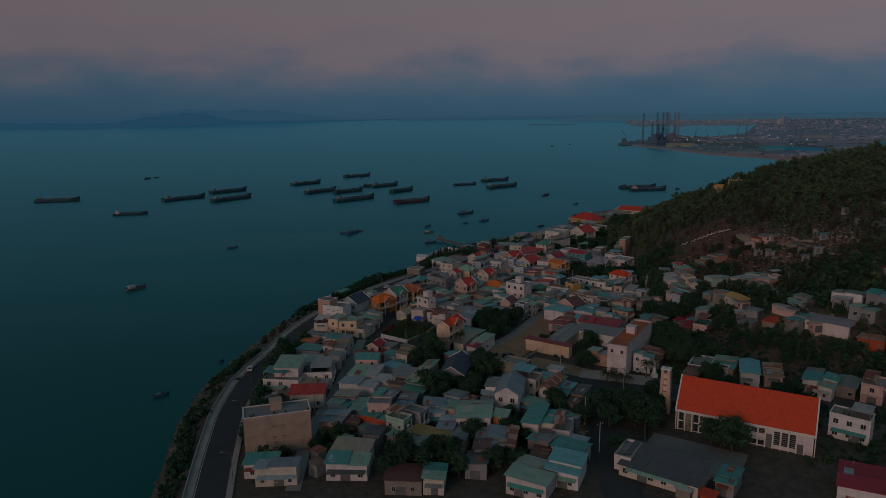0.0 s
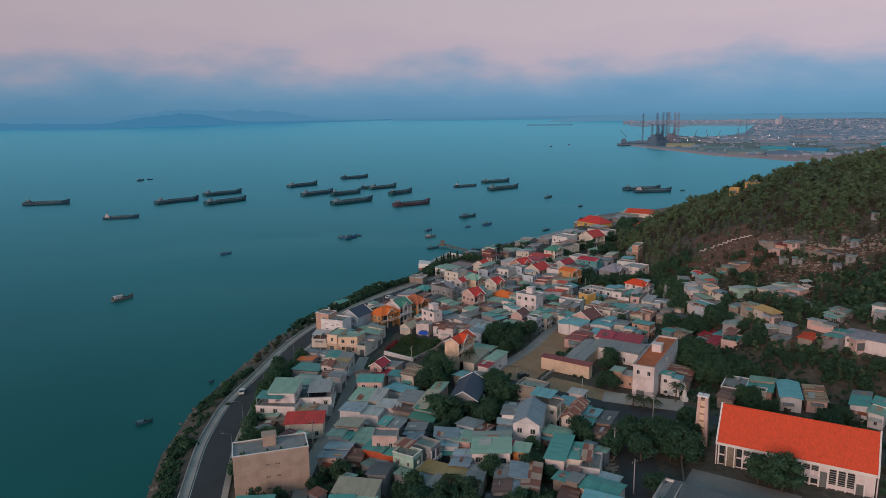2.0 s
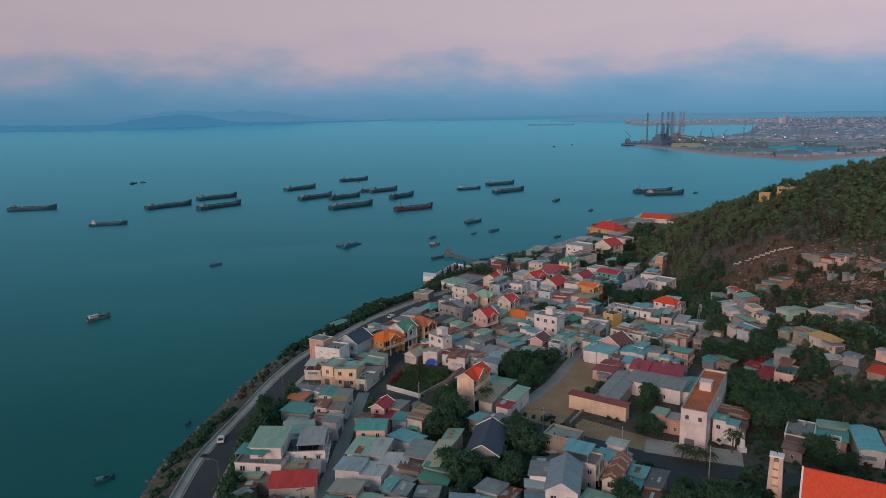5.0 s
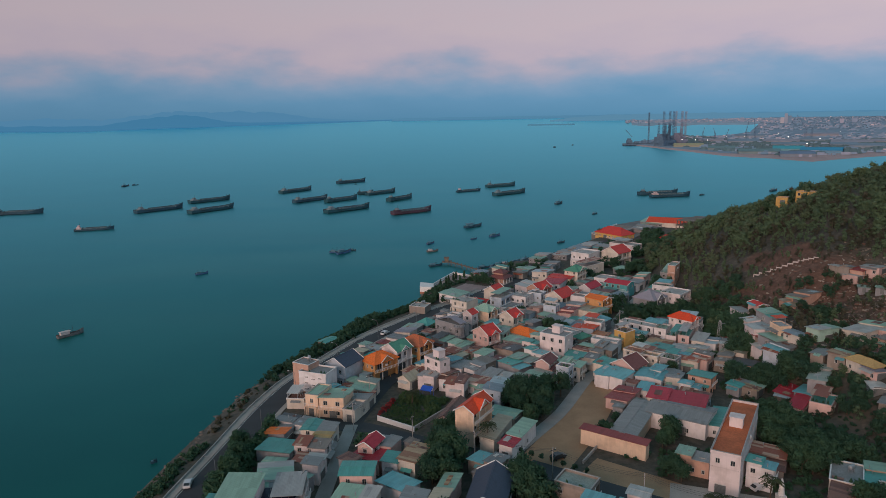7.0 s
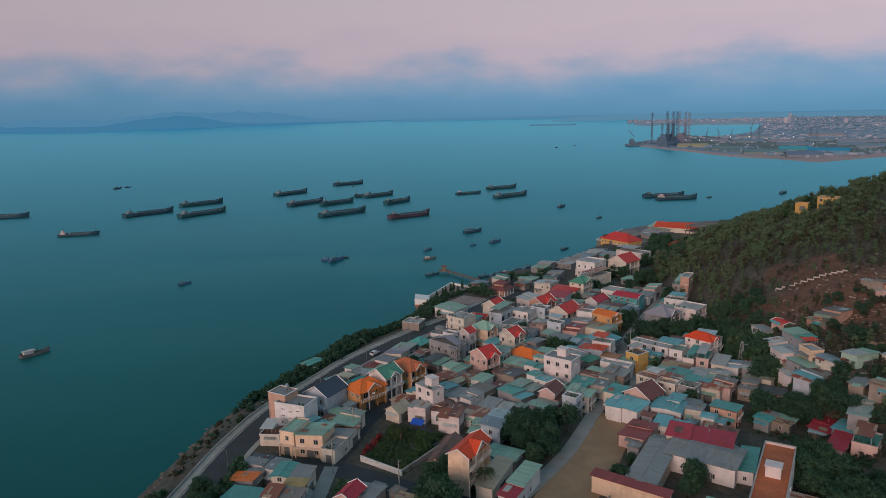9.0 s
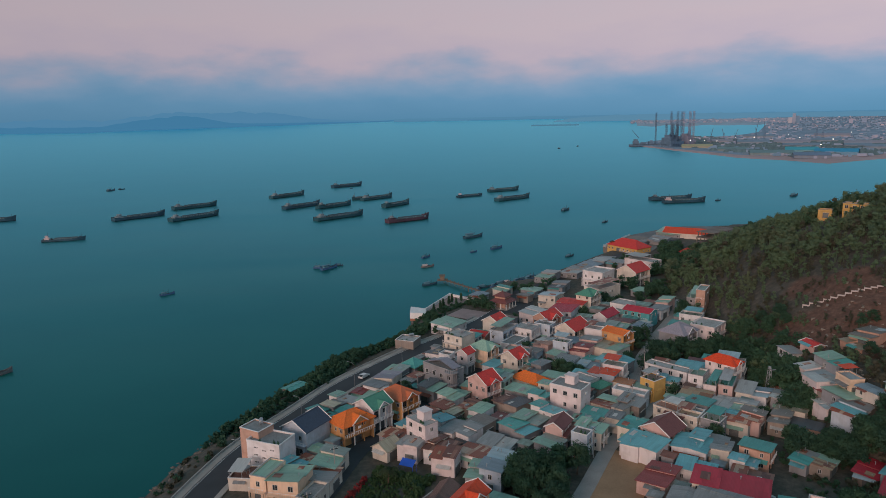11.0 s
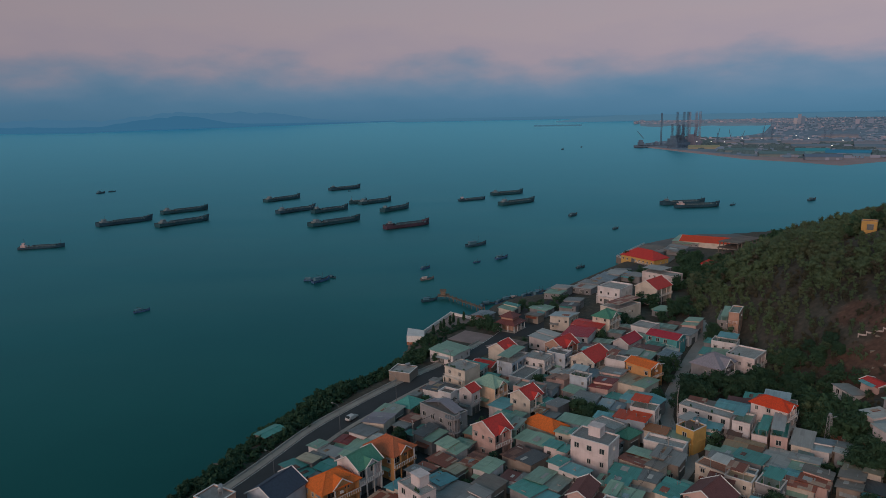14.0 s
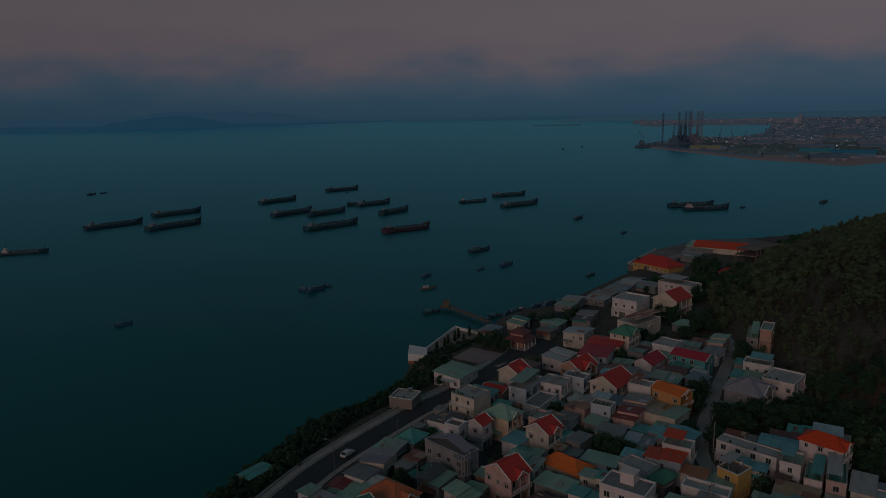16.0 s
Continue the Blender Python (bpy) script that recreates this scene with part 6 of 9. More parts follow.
            for i in range(3):
                bm = bmesh.new()
                bx(bm, x - w / 2, x + w / 2, 0.2, 0.3, 3.75 + i * 0.45, 3.85 + i * 0.45)
                part("louvre", bm, CONCRETE, pane)
            bm = bmesh.new()
            bx(bm, x - w / 2, x + w / 2, 0.28, 0.345, 0.3, 1.7)
            part("window", bm, GLASS, th)
            bm = bmesh.new()
            slab(bm, (x - step / 2, -0.7, 2.1), (x + step / 2, -0.7, 2.1), (x + step / 2, 0.36, 2.5), (x - step / 2, 0.36, 2.5), 0.1)
            part("hood", bm, wm, th)


church()


def bell_tower():
    th = thing("bell_tower", pose(68.2, 99.6, 4.3, 0, 0, -30), "slender tapering pinkish bell tower with recessed panels", "tower")
    bm = bmesh.new()
    for sx in (-1, 1):
        lo = [bm.verts.new((sx * 1.25 + dx, dy, -1)) for dx, dy in ((-0.42, -1.1), (0.42, -1.1), (0.42, 1.1), (-0.42, 1.1))]
        hi = [bm.verts.new((sx * 0.85 + dx, dy, 13.4)) for dx, dy in ((-0.4, -0.9), (0.4, -0.9), (0.4, 0.9), (-0.4, 0.9))]
        bm.faces.new(hi); bm.faces.new(lo[::-1])
        for k in range(4):
            bm.faces.new((lo[k], lo[(k + 1) % 4], hi[(k + 1) % 4], hi[k]))
    part("wall", bm, wall_mat("pink"), th)
    for k in range(6):
        bm = bmesh.new()
        z = 1.2 + k * 1.9
        w = 0.88 - k * 0.05
        bx(bm, -w, w, -0.8 + k * 0.02, 0.8, z, z + 1.5)
        part("panel", bm, wall_mat("creampink"), th)
    bm = bmesh.new()
    bx(bm, -1.4, 1.4, -1.05, 1.05, 13.3, 13.7)
    part("cap", bm, WHITEP, th)
    bm = bmesh.new()
    rod(bm, (0, 0, 13.7), (0, 0, 15.0), 0.08)
    rod(bm, (-0.4, 0, 14.5), (0.4, 0, 14.5), 0.08)
    part("cross", bm, DARKMETAL, th)


bell_tower()


def pavilion(x, y, rz):
    """Open pavilion: tiled skirt roof on posts round a walled core, smaller roof on top."""
    th = thing("pavilion", pose(x, y, ground_z(x, y), 0, 0, rz), "two-tiered pavilion with brown-red tiled roofs and pale posts", "pavilion")
    tile = tile_mat("maroon", "x")
    for name, a, b, z0, z1 in (("roof", 4.9, 2.6, 3.2, 4.7), ("upper_roof", 3.4, 0.6, 5.8, 7.4)):
        bm = bmesh.new()
        for i in range(4):
            c0, c1 = [(-1, -1), (1, -1), (1, 1), (-1, 1)][i], [(1, -1), (1, 1), (-1, 1), (-1, -1)][i]
            slab(bm, (c0[0] * a, c0[1] * a, z0), (c1[0] * a, c1[1] * a, z0), (c1[0] * b, c1[1] * b, z1), (c0[0] * b, c0[1] * b, z1), 0.16)
        part(name, bm, tile, th)
    bm = bmesh.new()
    bx(bm, -2.6, 2.6, -2.6, 2.6, -0.2, 5.9)
    part("wall", bm, wall_mat("salmon"), th)
    bm = bmesh.new()
    bx(bm, -4.9, 4.9, -4.9, 4.9, -0.3, 0.35)
    part("plinth", bm, plain("pavilion_stone", (0.36, 0.32, 0.29), 0.85), th)
    post = post_mesh(0.3, 0.3, 3.2)
    for px in (-4.3, -1.45, 1.45, 4.3):
        for py in (-4.3, 4.3):
            part("post", post, None, th, at=pose(px, py, 0.3))
    for py in (-1.45, 1.45):
        for px in (-4.3, 4.3):
            part("post", post, None, th, at=pose(px, py, 0.3))
    bm = bmesh.new()
    cyl(bm, 0, 0, 7.2, 8.3, 0.28, 0.05, 8)
    part("finial", bm, tile, th)


pavilion(29.2, 337.0, -35.0)


def statue():
    bm = bmesh.new()
    bx(bm, -0.9, 0.9, -0.9, 0.9, -0.3, 1.2)
    cyl(bm, 0, 0, 1.2, 3.4, 0.75, 0.5, 12)
    cyl(bm, 0, 0, 3.4, 4.5, 0.55, 0.3, 12)
    cyl(bm, 0, 0, 4.5, 5.1, 0.28, 0.18, 10)
    ob = new("statue", mesh_of(bm, "statue", WHITEP))
    ob.matrix_basis = pose(73.5, 127.0, ground_z(73.5, 127))
    tagged(ob, "tall white statue on a square plinth", "statue")


statue()

# ---- waterfront works ----


def quay(name, ring, z, label, mat, low=-2.5):
    bm = bmesh.new()
    prism(bm, ring, low, z)
    bmesh.ops.recalc_face_normals(bm, faces=bm.faces)
    tagged(new(name, mesh_of(bm, name, mat)), label, "quay", kind="structure")


quay("quay", [(-13, 330), (-6, 328), (4, 332), (24, 352), (16, 362), (5, 364), (-6, 340), (-13, 340)], 2.4, "concrete platform built out over the water", asphalt_mat("worn_paving", (0.27, 0.20, 0.18)))
quay("quay", [(-13.2, 329.6), (-6, 327.6), (-6.2, 336), (-13.2, 339.8)], 3.9, "white block at the head of the sea wall", WHITEP, 1.2)
quay("quay", [(-13.15, 329.7), (-6, 327.8), (-6.2, 335.9), (-13.15, 339.6)], 1.2, "brick-red foot of the white sea wall block", plain("brick_red", (0.38, 0.16, 0.10), 0.85), -2)
quay("sea_wall", [(-6.4, 337.6), (-5.9, 337.4), (5.1, 363.3), (5.0, 364.3)], 3.7, "white painted sea wall", WHITEP, 2.3)
quay("sea_wall", [(5.1, 363.3), (16.0, 353.0), (16.4, 353.4), (5.0, 364.3)], 3.5, "white painted sea wall", WHITEP, 2.3)
quay("quay", [(107.5, 477), (123.5, 441), (157, 496), (136, 517)], 4.0, "restaurant terrace deck over the water", asphalt_mat("deck_boards", (0.20, 0.17, 0.15)))
quay("quay", [(136, 517), (157, 496), (216, 522), (212, 548), (186, 551), (168, 542)], 4.1, "long grey quay beside the water", asphalt_mat("quay_concrete", (0.15, 0.15, 0.15)))


def terrace_rail():
    """White balustrade round the terrace deck."""
    th = thing("balustrade", pose(0, 0, 4.0), "white balustrade along the terrace over the water", "balustrade")
    line = [Vector(p) for p in ((123.5, 441), (107.5, 477), (136, 517))]
    for a, b in zip(line, line[1:]):
        bm = bmesh.new()
        d, n = b - a, int((b - a).length / 1.4)
        for z in (0.95, 0.1):
            rod(bm, (a.x, a.y, z), (b.x, b.y, z), 0.09, 4)
        for k in range(n + 1):
            p = a + d * k / n
            rod(bm, (p.x, p.y, -0.2), (p.x, p.y, 1.0), 0.08, 4)
        part("railing", bm, WHITEP, th)


terrace_rail()


def jetty():
    th = thing("jetty", pose(0, 0, 0), "narrow wooden jetty on posts with a small landing", "jetty")
    wood = plain("weathered_wood", (0.20, 0.15, 0.11), 0.9, 0.0, 4.0, 0.5)
    a, b = Vector((3, 400, 1.8)), Vector((20, 374, 2.2))
    d = (b - a).normalized()
    s = Vector((-d.y, d.x, 0)) * 1.0
    bm = bmesh.new()
    slab(bm, a - s, b - s, b + s, a + s, 0.25)
    bmesh.ops.recalc_face_normals(bm, faces=bm.faces)
    part("deck", bm, wood, th)
    bm = bmesh.new()
    bx(bm, -1.5, 4.5, 398, 403, 1.55, 1.85)
    part("landing", bm, wood, th)
    for k in range(9):
        p = a.lerp(b, k / 8)
        for sg in (-1, 1):
            bm = bmesh.new()
            rod(bm, (p.x + sg * s.x * 0.9, p.y + sg * s.y * 0.9, -2), (p.x + sg * s.x * 0.9, p.y + sg * s.y * 0.9, p.z + 0.7), 0.14)
            part("post", bm, wood, th)
    bm = bmesh.new()
    bx(bm, 0, 2.5, 399.5, 401.5, 1.85, 4.0)
    slab(bm, (-0.4, 399.1, 4.0), (2.9, 399.1, 4.0), (2.9, 401.9, 4.5), (-0.4, 401.9, 4.5), 0.1)
    part("hut", bm, wood, th)


jetty()


RAW = plain("raw_concrete", (0.23, 0.185, 0.16), 0.9, 0.0, 1.5, 0.5)


def skeleton_block():
    """Half-built concrete frame on the toe of the hill."""
    g = ground_z(178, 462)
    th = thing("unfinished_building", pose(176, 462, min(g, 8.0), 0, 0, 38), "unfinished concrete frame building of bare floors and columns", "building")
    for s in range(3):
        bm = bmesh.new()
        bx(bm, -14 + s * 1.2, 16, -5, 7, s * 3.4 + 3.0, s * 3.4 + 3.35)
        part("floor_slab", bm, RAW, th)
        for i in range(7):
            for y in (-4.6, 6.6):
                bm = bmesh.new()
                x = -12.5 + s * 1.2 + i * (27 - s * 1.2) / 6
                bx(bm, x - 0.25, x + 0.25, y - 0.25, y + 0.25, s * 3.4 - (6 if s == 0 else 0.05), s * 3.4 + 3.0)
                part("column", bm, RAW, th)
    FOOT.append((176, 462, radians(38), 16, 7))


skeleton_block()


def hill_wall():
    """Stepped white wall climbing the bare slope."""
    th = thing("stepped_wall", pose(0, 0, 0), "white stepped wall climbing the bare hillside", "wall")
    line, n = ((130.0, 268.4), (140.2, 261.0), (150.3, 256.5)), 12
    at = [Vector((float(np.interp(k / n * 2, (0, 1, 2), [q[0] for q in line])), float(np.interp(k / n * 2, (0, 1, 2), [q[1] for q in line])))) for k in range(n + 1)]
    for p, q in zip(at, at[1:]):
        zt = max(ground_z(p.x, p.y), ground_z(q.x, q.y)) + 0.6
        d = (q - p).normalized()
        s = Vector((-d.y, d.x)) * 0.11
        bm = bmesh.new()
        prism(bm, [tuple(p - s), tuple(q - s), tuple(q + s), tuple(p + s)], zt - 0.5, zt)
        e = d * 0.25
        prism(bm, [tuple(p - s * 1.4), tuple(p + e - s * 1.4), tuple(p + e + s * 1.4), tuple(p + s * 1.4)], zt - 1.3, zt + 0.08)
        bmesh.ops.recalc_face_normals(bm, faces=bm.faces)
        part("wall_step", bm, plain("limewash", (0.52, 0.44, 0.41), 0.85), th)


hill_wall()


def lattice_mast():
    th = thing("lattice_mast", pose(100.5, 229, ground_z(100.5, 229), 0, 0, 20), "grey steel lattice mast with a small head", "mast")
    for k in range(4):
        a = radians(45 + 90 * k)
        bm = bmesh.new()
        rod(bm, (1.1 * math.cos(a), 1.1 * math.sin(a), -1), (0.45 * math.cos(a), 0.45 * math.sin(a), 9.5), 0.08, 5)
        part("leg", bm, STEEL, th)
    bm = bmesh.new()
    for s in range(6):
        r0, r1 = 1.1 - s * 0.11, 1.1 - (s + 1) * 0.11
        for k in range(4):
            a, b = radians(45 + 90 * k), radians(135 + 90 * k)
            rod(bm, (r0 * math.cos(a), r0 * math.sin(a), s * 1.6), (r1 * math.cos(b), r1 * math.sin(b), s * 1.6 + 1.6), 0.04, 4)
            rod(bm, (r1 * math.cos(a), r1 * math.sin(a), s * 1.6 + 1.6), (r1 * math.cos(b), r1 * math.sin(b), s * 1.6 + 1.6), 0.04, 4)
    part("bracing", bm, STEEL, th)
    bm = bmesh.new()
    cyl(bm, 0, 0, 9.4, 10.0, 0.45, 0.4, 10)
    bx(bm, 0.3, 2.4, -0.1, 0.1, 8.6, 8.8)
    part("head", bm, STEEL, th)


lattice_mast()

# ---- craft on the water ----
HULL = dict(red=(0.085, 0.048, 0.070), green=(0.016, 0.085, 0.110), dark=(0.022, 0.078, 0.115), white=(0.55, 0.50, 0.48), blue=(0.05, 0.13, 0.26))


def hull_mesh(name, L, B, D, mat, sheer=0.6, deck=0.75, fine=0.35):
    """A hull lofted from sections, bow at +x, with bulwark and sunk deck."""
    bm = bmesh.new()
    rows = []
    n = 12
    for k in range(n + 1):
        u = k / n
        x = (u - 0.5) * L
        half = B / 2 * (1 - max(0, (u - (1 - fine)) / fine) ** 2.2) * (0.86 + 0.14 * min(1, u / 0.12))
        half = max(half, 0.05)
        top = D + sheer * (max(0, u - 0.75) / 0.25) ** 1.6 * D + 0.25 * sheer * D * max(0, 0.2 - u) / 0.2
        dk = top - (1 - deck) * D * 0.6
        rows.append([bm.verts.new(p) for p in ((x, -half * 0.72, -0.6), (x, -half, 0.25 * D), (x + 0.02 * L * u, -half, top), (x, -half * 0.93, top), (x, -half * 0.92, dk),
                                               (x, half * 0.92, dk), (x, half * 0.93, top), (x + 0.02 * L * u, half, top), (x, half, 0.25 * D), (x, half * 0.72, -0.6))])
    for a, b in zip(rows, rows[1:]):
        for k in range(9):
            f = bm.faces.new((a[k], a[k + 1], b[k + 1], b[k]))
            f.material_index = 1 if k == 4 else 0
    bm.faces.new(rows[0])
    bm.faces.new(rows[-1][::-1])
    bmesh.ops.recalc_face_normals(bm, faces=bm.faces)
    return mesh_of(bm, name, [mat, plain("ship_deck", (0.10, 0.095, 0.09), 0.8, 0.0, 0.8, 0.5)])


CRAFT = [0]


def barge(x, y, rz, L, colour):
    """River freighter: long low hull, deckhouse aft, coaming round the hold, mast and bow platform."""
    CRAFT[0] += 1
    rng = random.Random(CRAFT[0])
    word = dict(red="dull purple-brown", green="dark green", dark="dark grey", white="white")[colour]
    th = thing("barge", pose(x, y, 0, 0, 0, rz), "%s river cargo barge at anchor with an aft deckhouse" % word, "barge", "barges at anchor")
    B, D = L * 0.20, 2.9 if colour != "white" or L > 40 else 1.6
    mat = plain("hull_" + colour, HULL["dark" if colour == "white" else colour], 0.65, 0.0, 1.2, 0.5)
    hull = part("hull", hull_mesh("hull", L, B, D, mat, 1.0), None, th)
    bm = bmesh.new()
    h0 = D + 0.1
    for y0, y1 in ((-B * 0.36, -B * 0.33), (B * 0.33, B * 0.36)):
        bx(bm, -L * 0.20, L * 0.33, y0, y1, D - 0.6, h0 + 0.9)
    bx(bm, -L * 0.20, -L * 0.19, -B * 0.33, B * 0.33, D - 0.6, h0 + 0.9)
    bx(bm, L * 0.32, L * 0.33, -B * 0.33, B * 0.33, D - 0.6, h0 + 0.9)
    part("coaming", bm, plain("coaming_paint", (0.07, 0.13, 0.155), 0.7), th)
    bm = bmesh.new()
    n = 10
    for k in range(n):                                     # tarpaulin humps or cargo in the hold
        bx(bm, -L * 0.185 + k * L * 0.0505, -L * 0.185 + (k + 0.94) * L * 0.0505, -B * 0.32, B * 0.32, D - 0.5, h0 + 0.35 + 0.5 * rng.random())
    tagged(part("cargo", bm, plain("hold_cover", (0.030, 0.085, 0.110), 0.85, 0.0, 0.7, 0.6), th), kind="stuff")
    pale = plain("deckhouse_white" if colour == "white" else "deckhouse_paint", (0.22, 0.29, 0.32) if colour != "white" else (0.72, 0.55, 0.54), 0.6, 0.0, 2.0, 0.4)
    bm = bmesh.new()
    bx(bm, -L * 0.44, -L * 0.33, -B * 0.32, B * 0.32, D - 0.5, D + 1.3)
    bx(bm, -L * 0.45, -L * 0.325, -B * 0.36, B * 0.36, D + 1.3, D + 1.42)
    house_ = part("deckhouse", bm, mat if rng.random() < 0.35 else pale, th)
    bm = bmesh.new()
    bx(bm, -L * 0.41, -L * 0.355, -B * 0.22, B * 0.22, D + 1.42, D + 2.9)
    bx(bm, -L * 0.42, -L * 0.345, -B * 0.27, B * 0.27, D + 2.9, D + 3.02)
    part("wheelhouse", bm, pale, th)
    bm = bmesh.new()
    bx(bm, -L * 0.355 - 0.02, -L * 0.355 + 0.05, -B * 0.19, B * 0.19, D + 1.95, D + 2.6)
    part("window", bm, GLASS, house_)
    bm = bmesh.new()
    bx(bm, L * 0.365, L * 0.42, -B * 0.26, B * 0.26, D + 0.2, D + 1.5)
    part("forecastle", bm, mat, th)
    bm = bmesh.new()
    for k in range(16):                                    # winches, bollards, drums and coiled gear along the decks
        u, v, q = rng.uniform(-0.3, 0.4) * L, rng.choice((-1, 1)) * B * rng.uniform(0.38, 0.43), rng.uniform(0.25, 0.7)
        bx(bm, u - q, u + q, v - q * 0.5, v + q * 0.5, D - 0.4, D + 0.3 + q)
    tagged(part("deck_gear", bm, plain("deck_gear", (0.15, 0.23, 0.27), 0.7, 0.2, 1.0, 0.6), th), kind="stuff")
    for side in (-1, 1):
        bm = bmesh.new()
        rod(bm, (-L * 0.32, side * B * 0.47, D + 0.75), (L * 0.30, side * B * 0.47, D + 0.75), 0.07, 4)
        for k in range(15):
            x0 = -L * 0.32 + k * L * 0.62 / 14
            rod(bm, (x0, side * B * 0.47, D - 0.2), (x0, side * B * 0.47, D + 0.75), 0.05, 4)
        part("rail", bm, plain("rail_paint", (0.28, 0.33, 0.34), 0.6), th)
    bm = bmesh.new()
    rod(bm, (-L * 0.36, 0, D + 3.0), (-L * 0.36, 0, D + 6.0), 0.10)
    part("mast", bm, DARKMETAL, th)
    bm = bmesh.new()
    rod(bm, (L * 0.43, 0, D), (L * 0.43, 0, D + 4.0), 0.12)
    part("bow_mast", bm, DARKMETAL, th)
    return th


def boat(x, y, rz, L, colour):
    """Small wooden fishing boat with a wheelhouse."""
    CRAFT[0] += 1
    word = dict(dark="dark", white="pale", blue="blue")[colour]
    th = thing("fishing_boat", pose(x, y, 0, 0, 0, rz), "small %s wooden fishing boat with a low wheelhouse" % word, "boat", "small boats")
    D = max(0.7, min(1.6, L * 0.11))
    mat = plain("boat_" + colour, HULL[colour] if colour != "white" else (0.16, 0.15, 0.15), 0.6, 0.0, 3.0, 0.4)
    part("hull", hull_mesh("hull", L, L * 0.26, D, mat, 0.9, 0.5, 0.5), None, th)
    bm = bmesh.new()
    bx(bm, -L * 0.38, -L * 0.05, -L * 0.075, L * 0.075, D * 0.5, D + L * 0.10)
    bx(bm, -L * 0.42, L * 0.0, -L * 0.095, L * 0.095, D + L * 0.10, D + L * 0.115)
    part("wheelhouse", bm, plain("cabin_" + colour, (0.60, 0.52, 0.50) if colour == "white" else (0.10, 0.22, 0.28), 0.6), th)
    bm = bmesh.new()
    rod(bm, (L * 0.1, 0, D * 0.6), (L * 0.1, 0, D + L * 0.3), 0.05)
    rod(bm, (L * 0.1, 0, D + L * 0.1), (-L * 0.3, 0, D + L * 0.25), 0.04)
    part("mast", bm, DARKMETAL, th)


barge(-290.4, 683.7, 49.3, 50.3, "dark")
barge(-262.8, 756.3, 45.5, 48.6, "green")
barge(-233.9, 675.2, 53.0, 51.6, "green")
barge(-184.0, 846.3, 53.0, 50.3, "green")
barge(-146.4, 744.8, 49.1, 46.0, "dark")
barge(-112.1, 742.1, 45.3, 42.7, "green")
barge(-128.2, 955.0, 40.5, 46.4, "dark")
barge(-73.3, 804.9, 45.8, 43.9, "green")
barge(-91.7, 799.7, 23.0, 19.2, "green")
barge(-47.0, 741.8, 52.6, 39.7, "green")
barge(-29.6, 634.0, 34.1, 43.0, "red")
barge(-94.1, 659.9, 43.4, 52.3, "green")
barge(75.1, 862.5, 25.7, 41.9, "green")
barge(78.2, 777.0, 36.9, 47.9, "green")
barge(31.9, 812.1, 30.3, 33.5, "white")
barge(240.8, 747.6, 9.1, 46.1, "dark")
barge(246.5, 723.5, 8.9, 45.0, "white")
barge(-297.0, 562.5, 16.6, 30.6, "white")
barge(-430.5, 676.1, 13.3, 45.8, "dark")
boat(-162.0, 270.3, 52.4, 10.9, "white")
boat(-144.9, 385.1, 39.5, 7.6, "blue")
boat(-73.7, 444.0, 5.0, 8.8, "blue")
boat(-68.0, 442.2, 50.1, 12.3, "blue")
boat(-9.6, 470.7, 50.6, 8.0, "blue")
boat(-7.8, 441.8, 26.8, 8.4, "white")
boat(-5.5, 396.0, 27.4, 8.8, "dark")
boat(24.5, 542.4, 35.5, 17.2, "dark")
boat(22.2, 485.2, 35.2, 5.5, "blue")
boat(38.7, 496.6, 40.5, 10.5, "blue")
boat(118.7, 680.6, 49.7, 13.3, "dark")
boat(83.4, 465.3, 38.1, 7.2, "dark")
boat(138.3, 603.6, 44.1, 7.5, "dark")
boat(375.8, 758.4, 36.1, 13.9, "dark")
boat(-449.1, 957.5, 72.8, 13.8, "dark")
boat(-442.6, 974.0, 44.1, 8.8, "dark")
boat(314.0, 1889.9, 57.7, 15.0, "dark")
boat(384.9, 1999.1, 63.0, 13.0, "dark")
boat(-89.3, 125.3, 34.9, 4.8, "dark")
boat(50.0, 404.5, 52.7, 10.1, "blue")
boat(44.7, 394.9, 41.1, 6.4, "dark")
boat(57.1, 410.1, 55.3, 10.1, "dark")
boat(-79.5, 157.0, 36.2, 1.7, "dark")
boat(284.3, 731.9, 28.8, 7.4, "dark")
boat(-118.9, 928.2, -9.9, 3.8, "dark")
boat(32.1, 384.1, 45.6, 7.0, "blue")
boat(-62.8, 450.4, -29.4, 4.7, "dark")

for bx0, by0, br0, bl0, bc0 in ((24, 388, 20, 8, "dark"), (29, 391, 60, 7, "blue"), (34, 395, 35, 9, "dark"), (38, 398, 15, 7, "white"), (43, 401, 50, 8, "blue"), (47, 405, 30, 7, "dark"), (20, 383, 70, 7, "blue"), (52, 409, 20, 8, "dark")):
    boat(bx0, by0, br0, bl0, bc0)


# ---- trees ----


def free(x, y, r, streets=True):
    """Whether a disc of radius r clears every house, and the streets."""
    for fx, fy, a, hw, hd in FOOT:
        dx, dy = x - fx, y - fy
        if abs(dx) > 26 or abs(dy) > 26:
            continue
        u, v = dx * math.cos(a) + dy * math.sin(a), -dx * math.sin(a) + dy * math.cos(a)
        if max(abs(u) - hw, 0) ** 2 + max(abs(v) - hd, 0) ** 2 < r * r:
            return False
    if streets:
        p = Vector((x, y))
        for line, half in STREETS.values():
            for a, b in zip(line, line[1:]):
                a, b = Vector(a), Vector(b)
                k = max(0.0, min(1.0, (p - a).dot(b - a) / (b - a).length_squared))
                if (p - a.lerp(b, k)).length < half + r:
                    return False
    return True


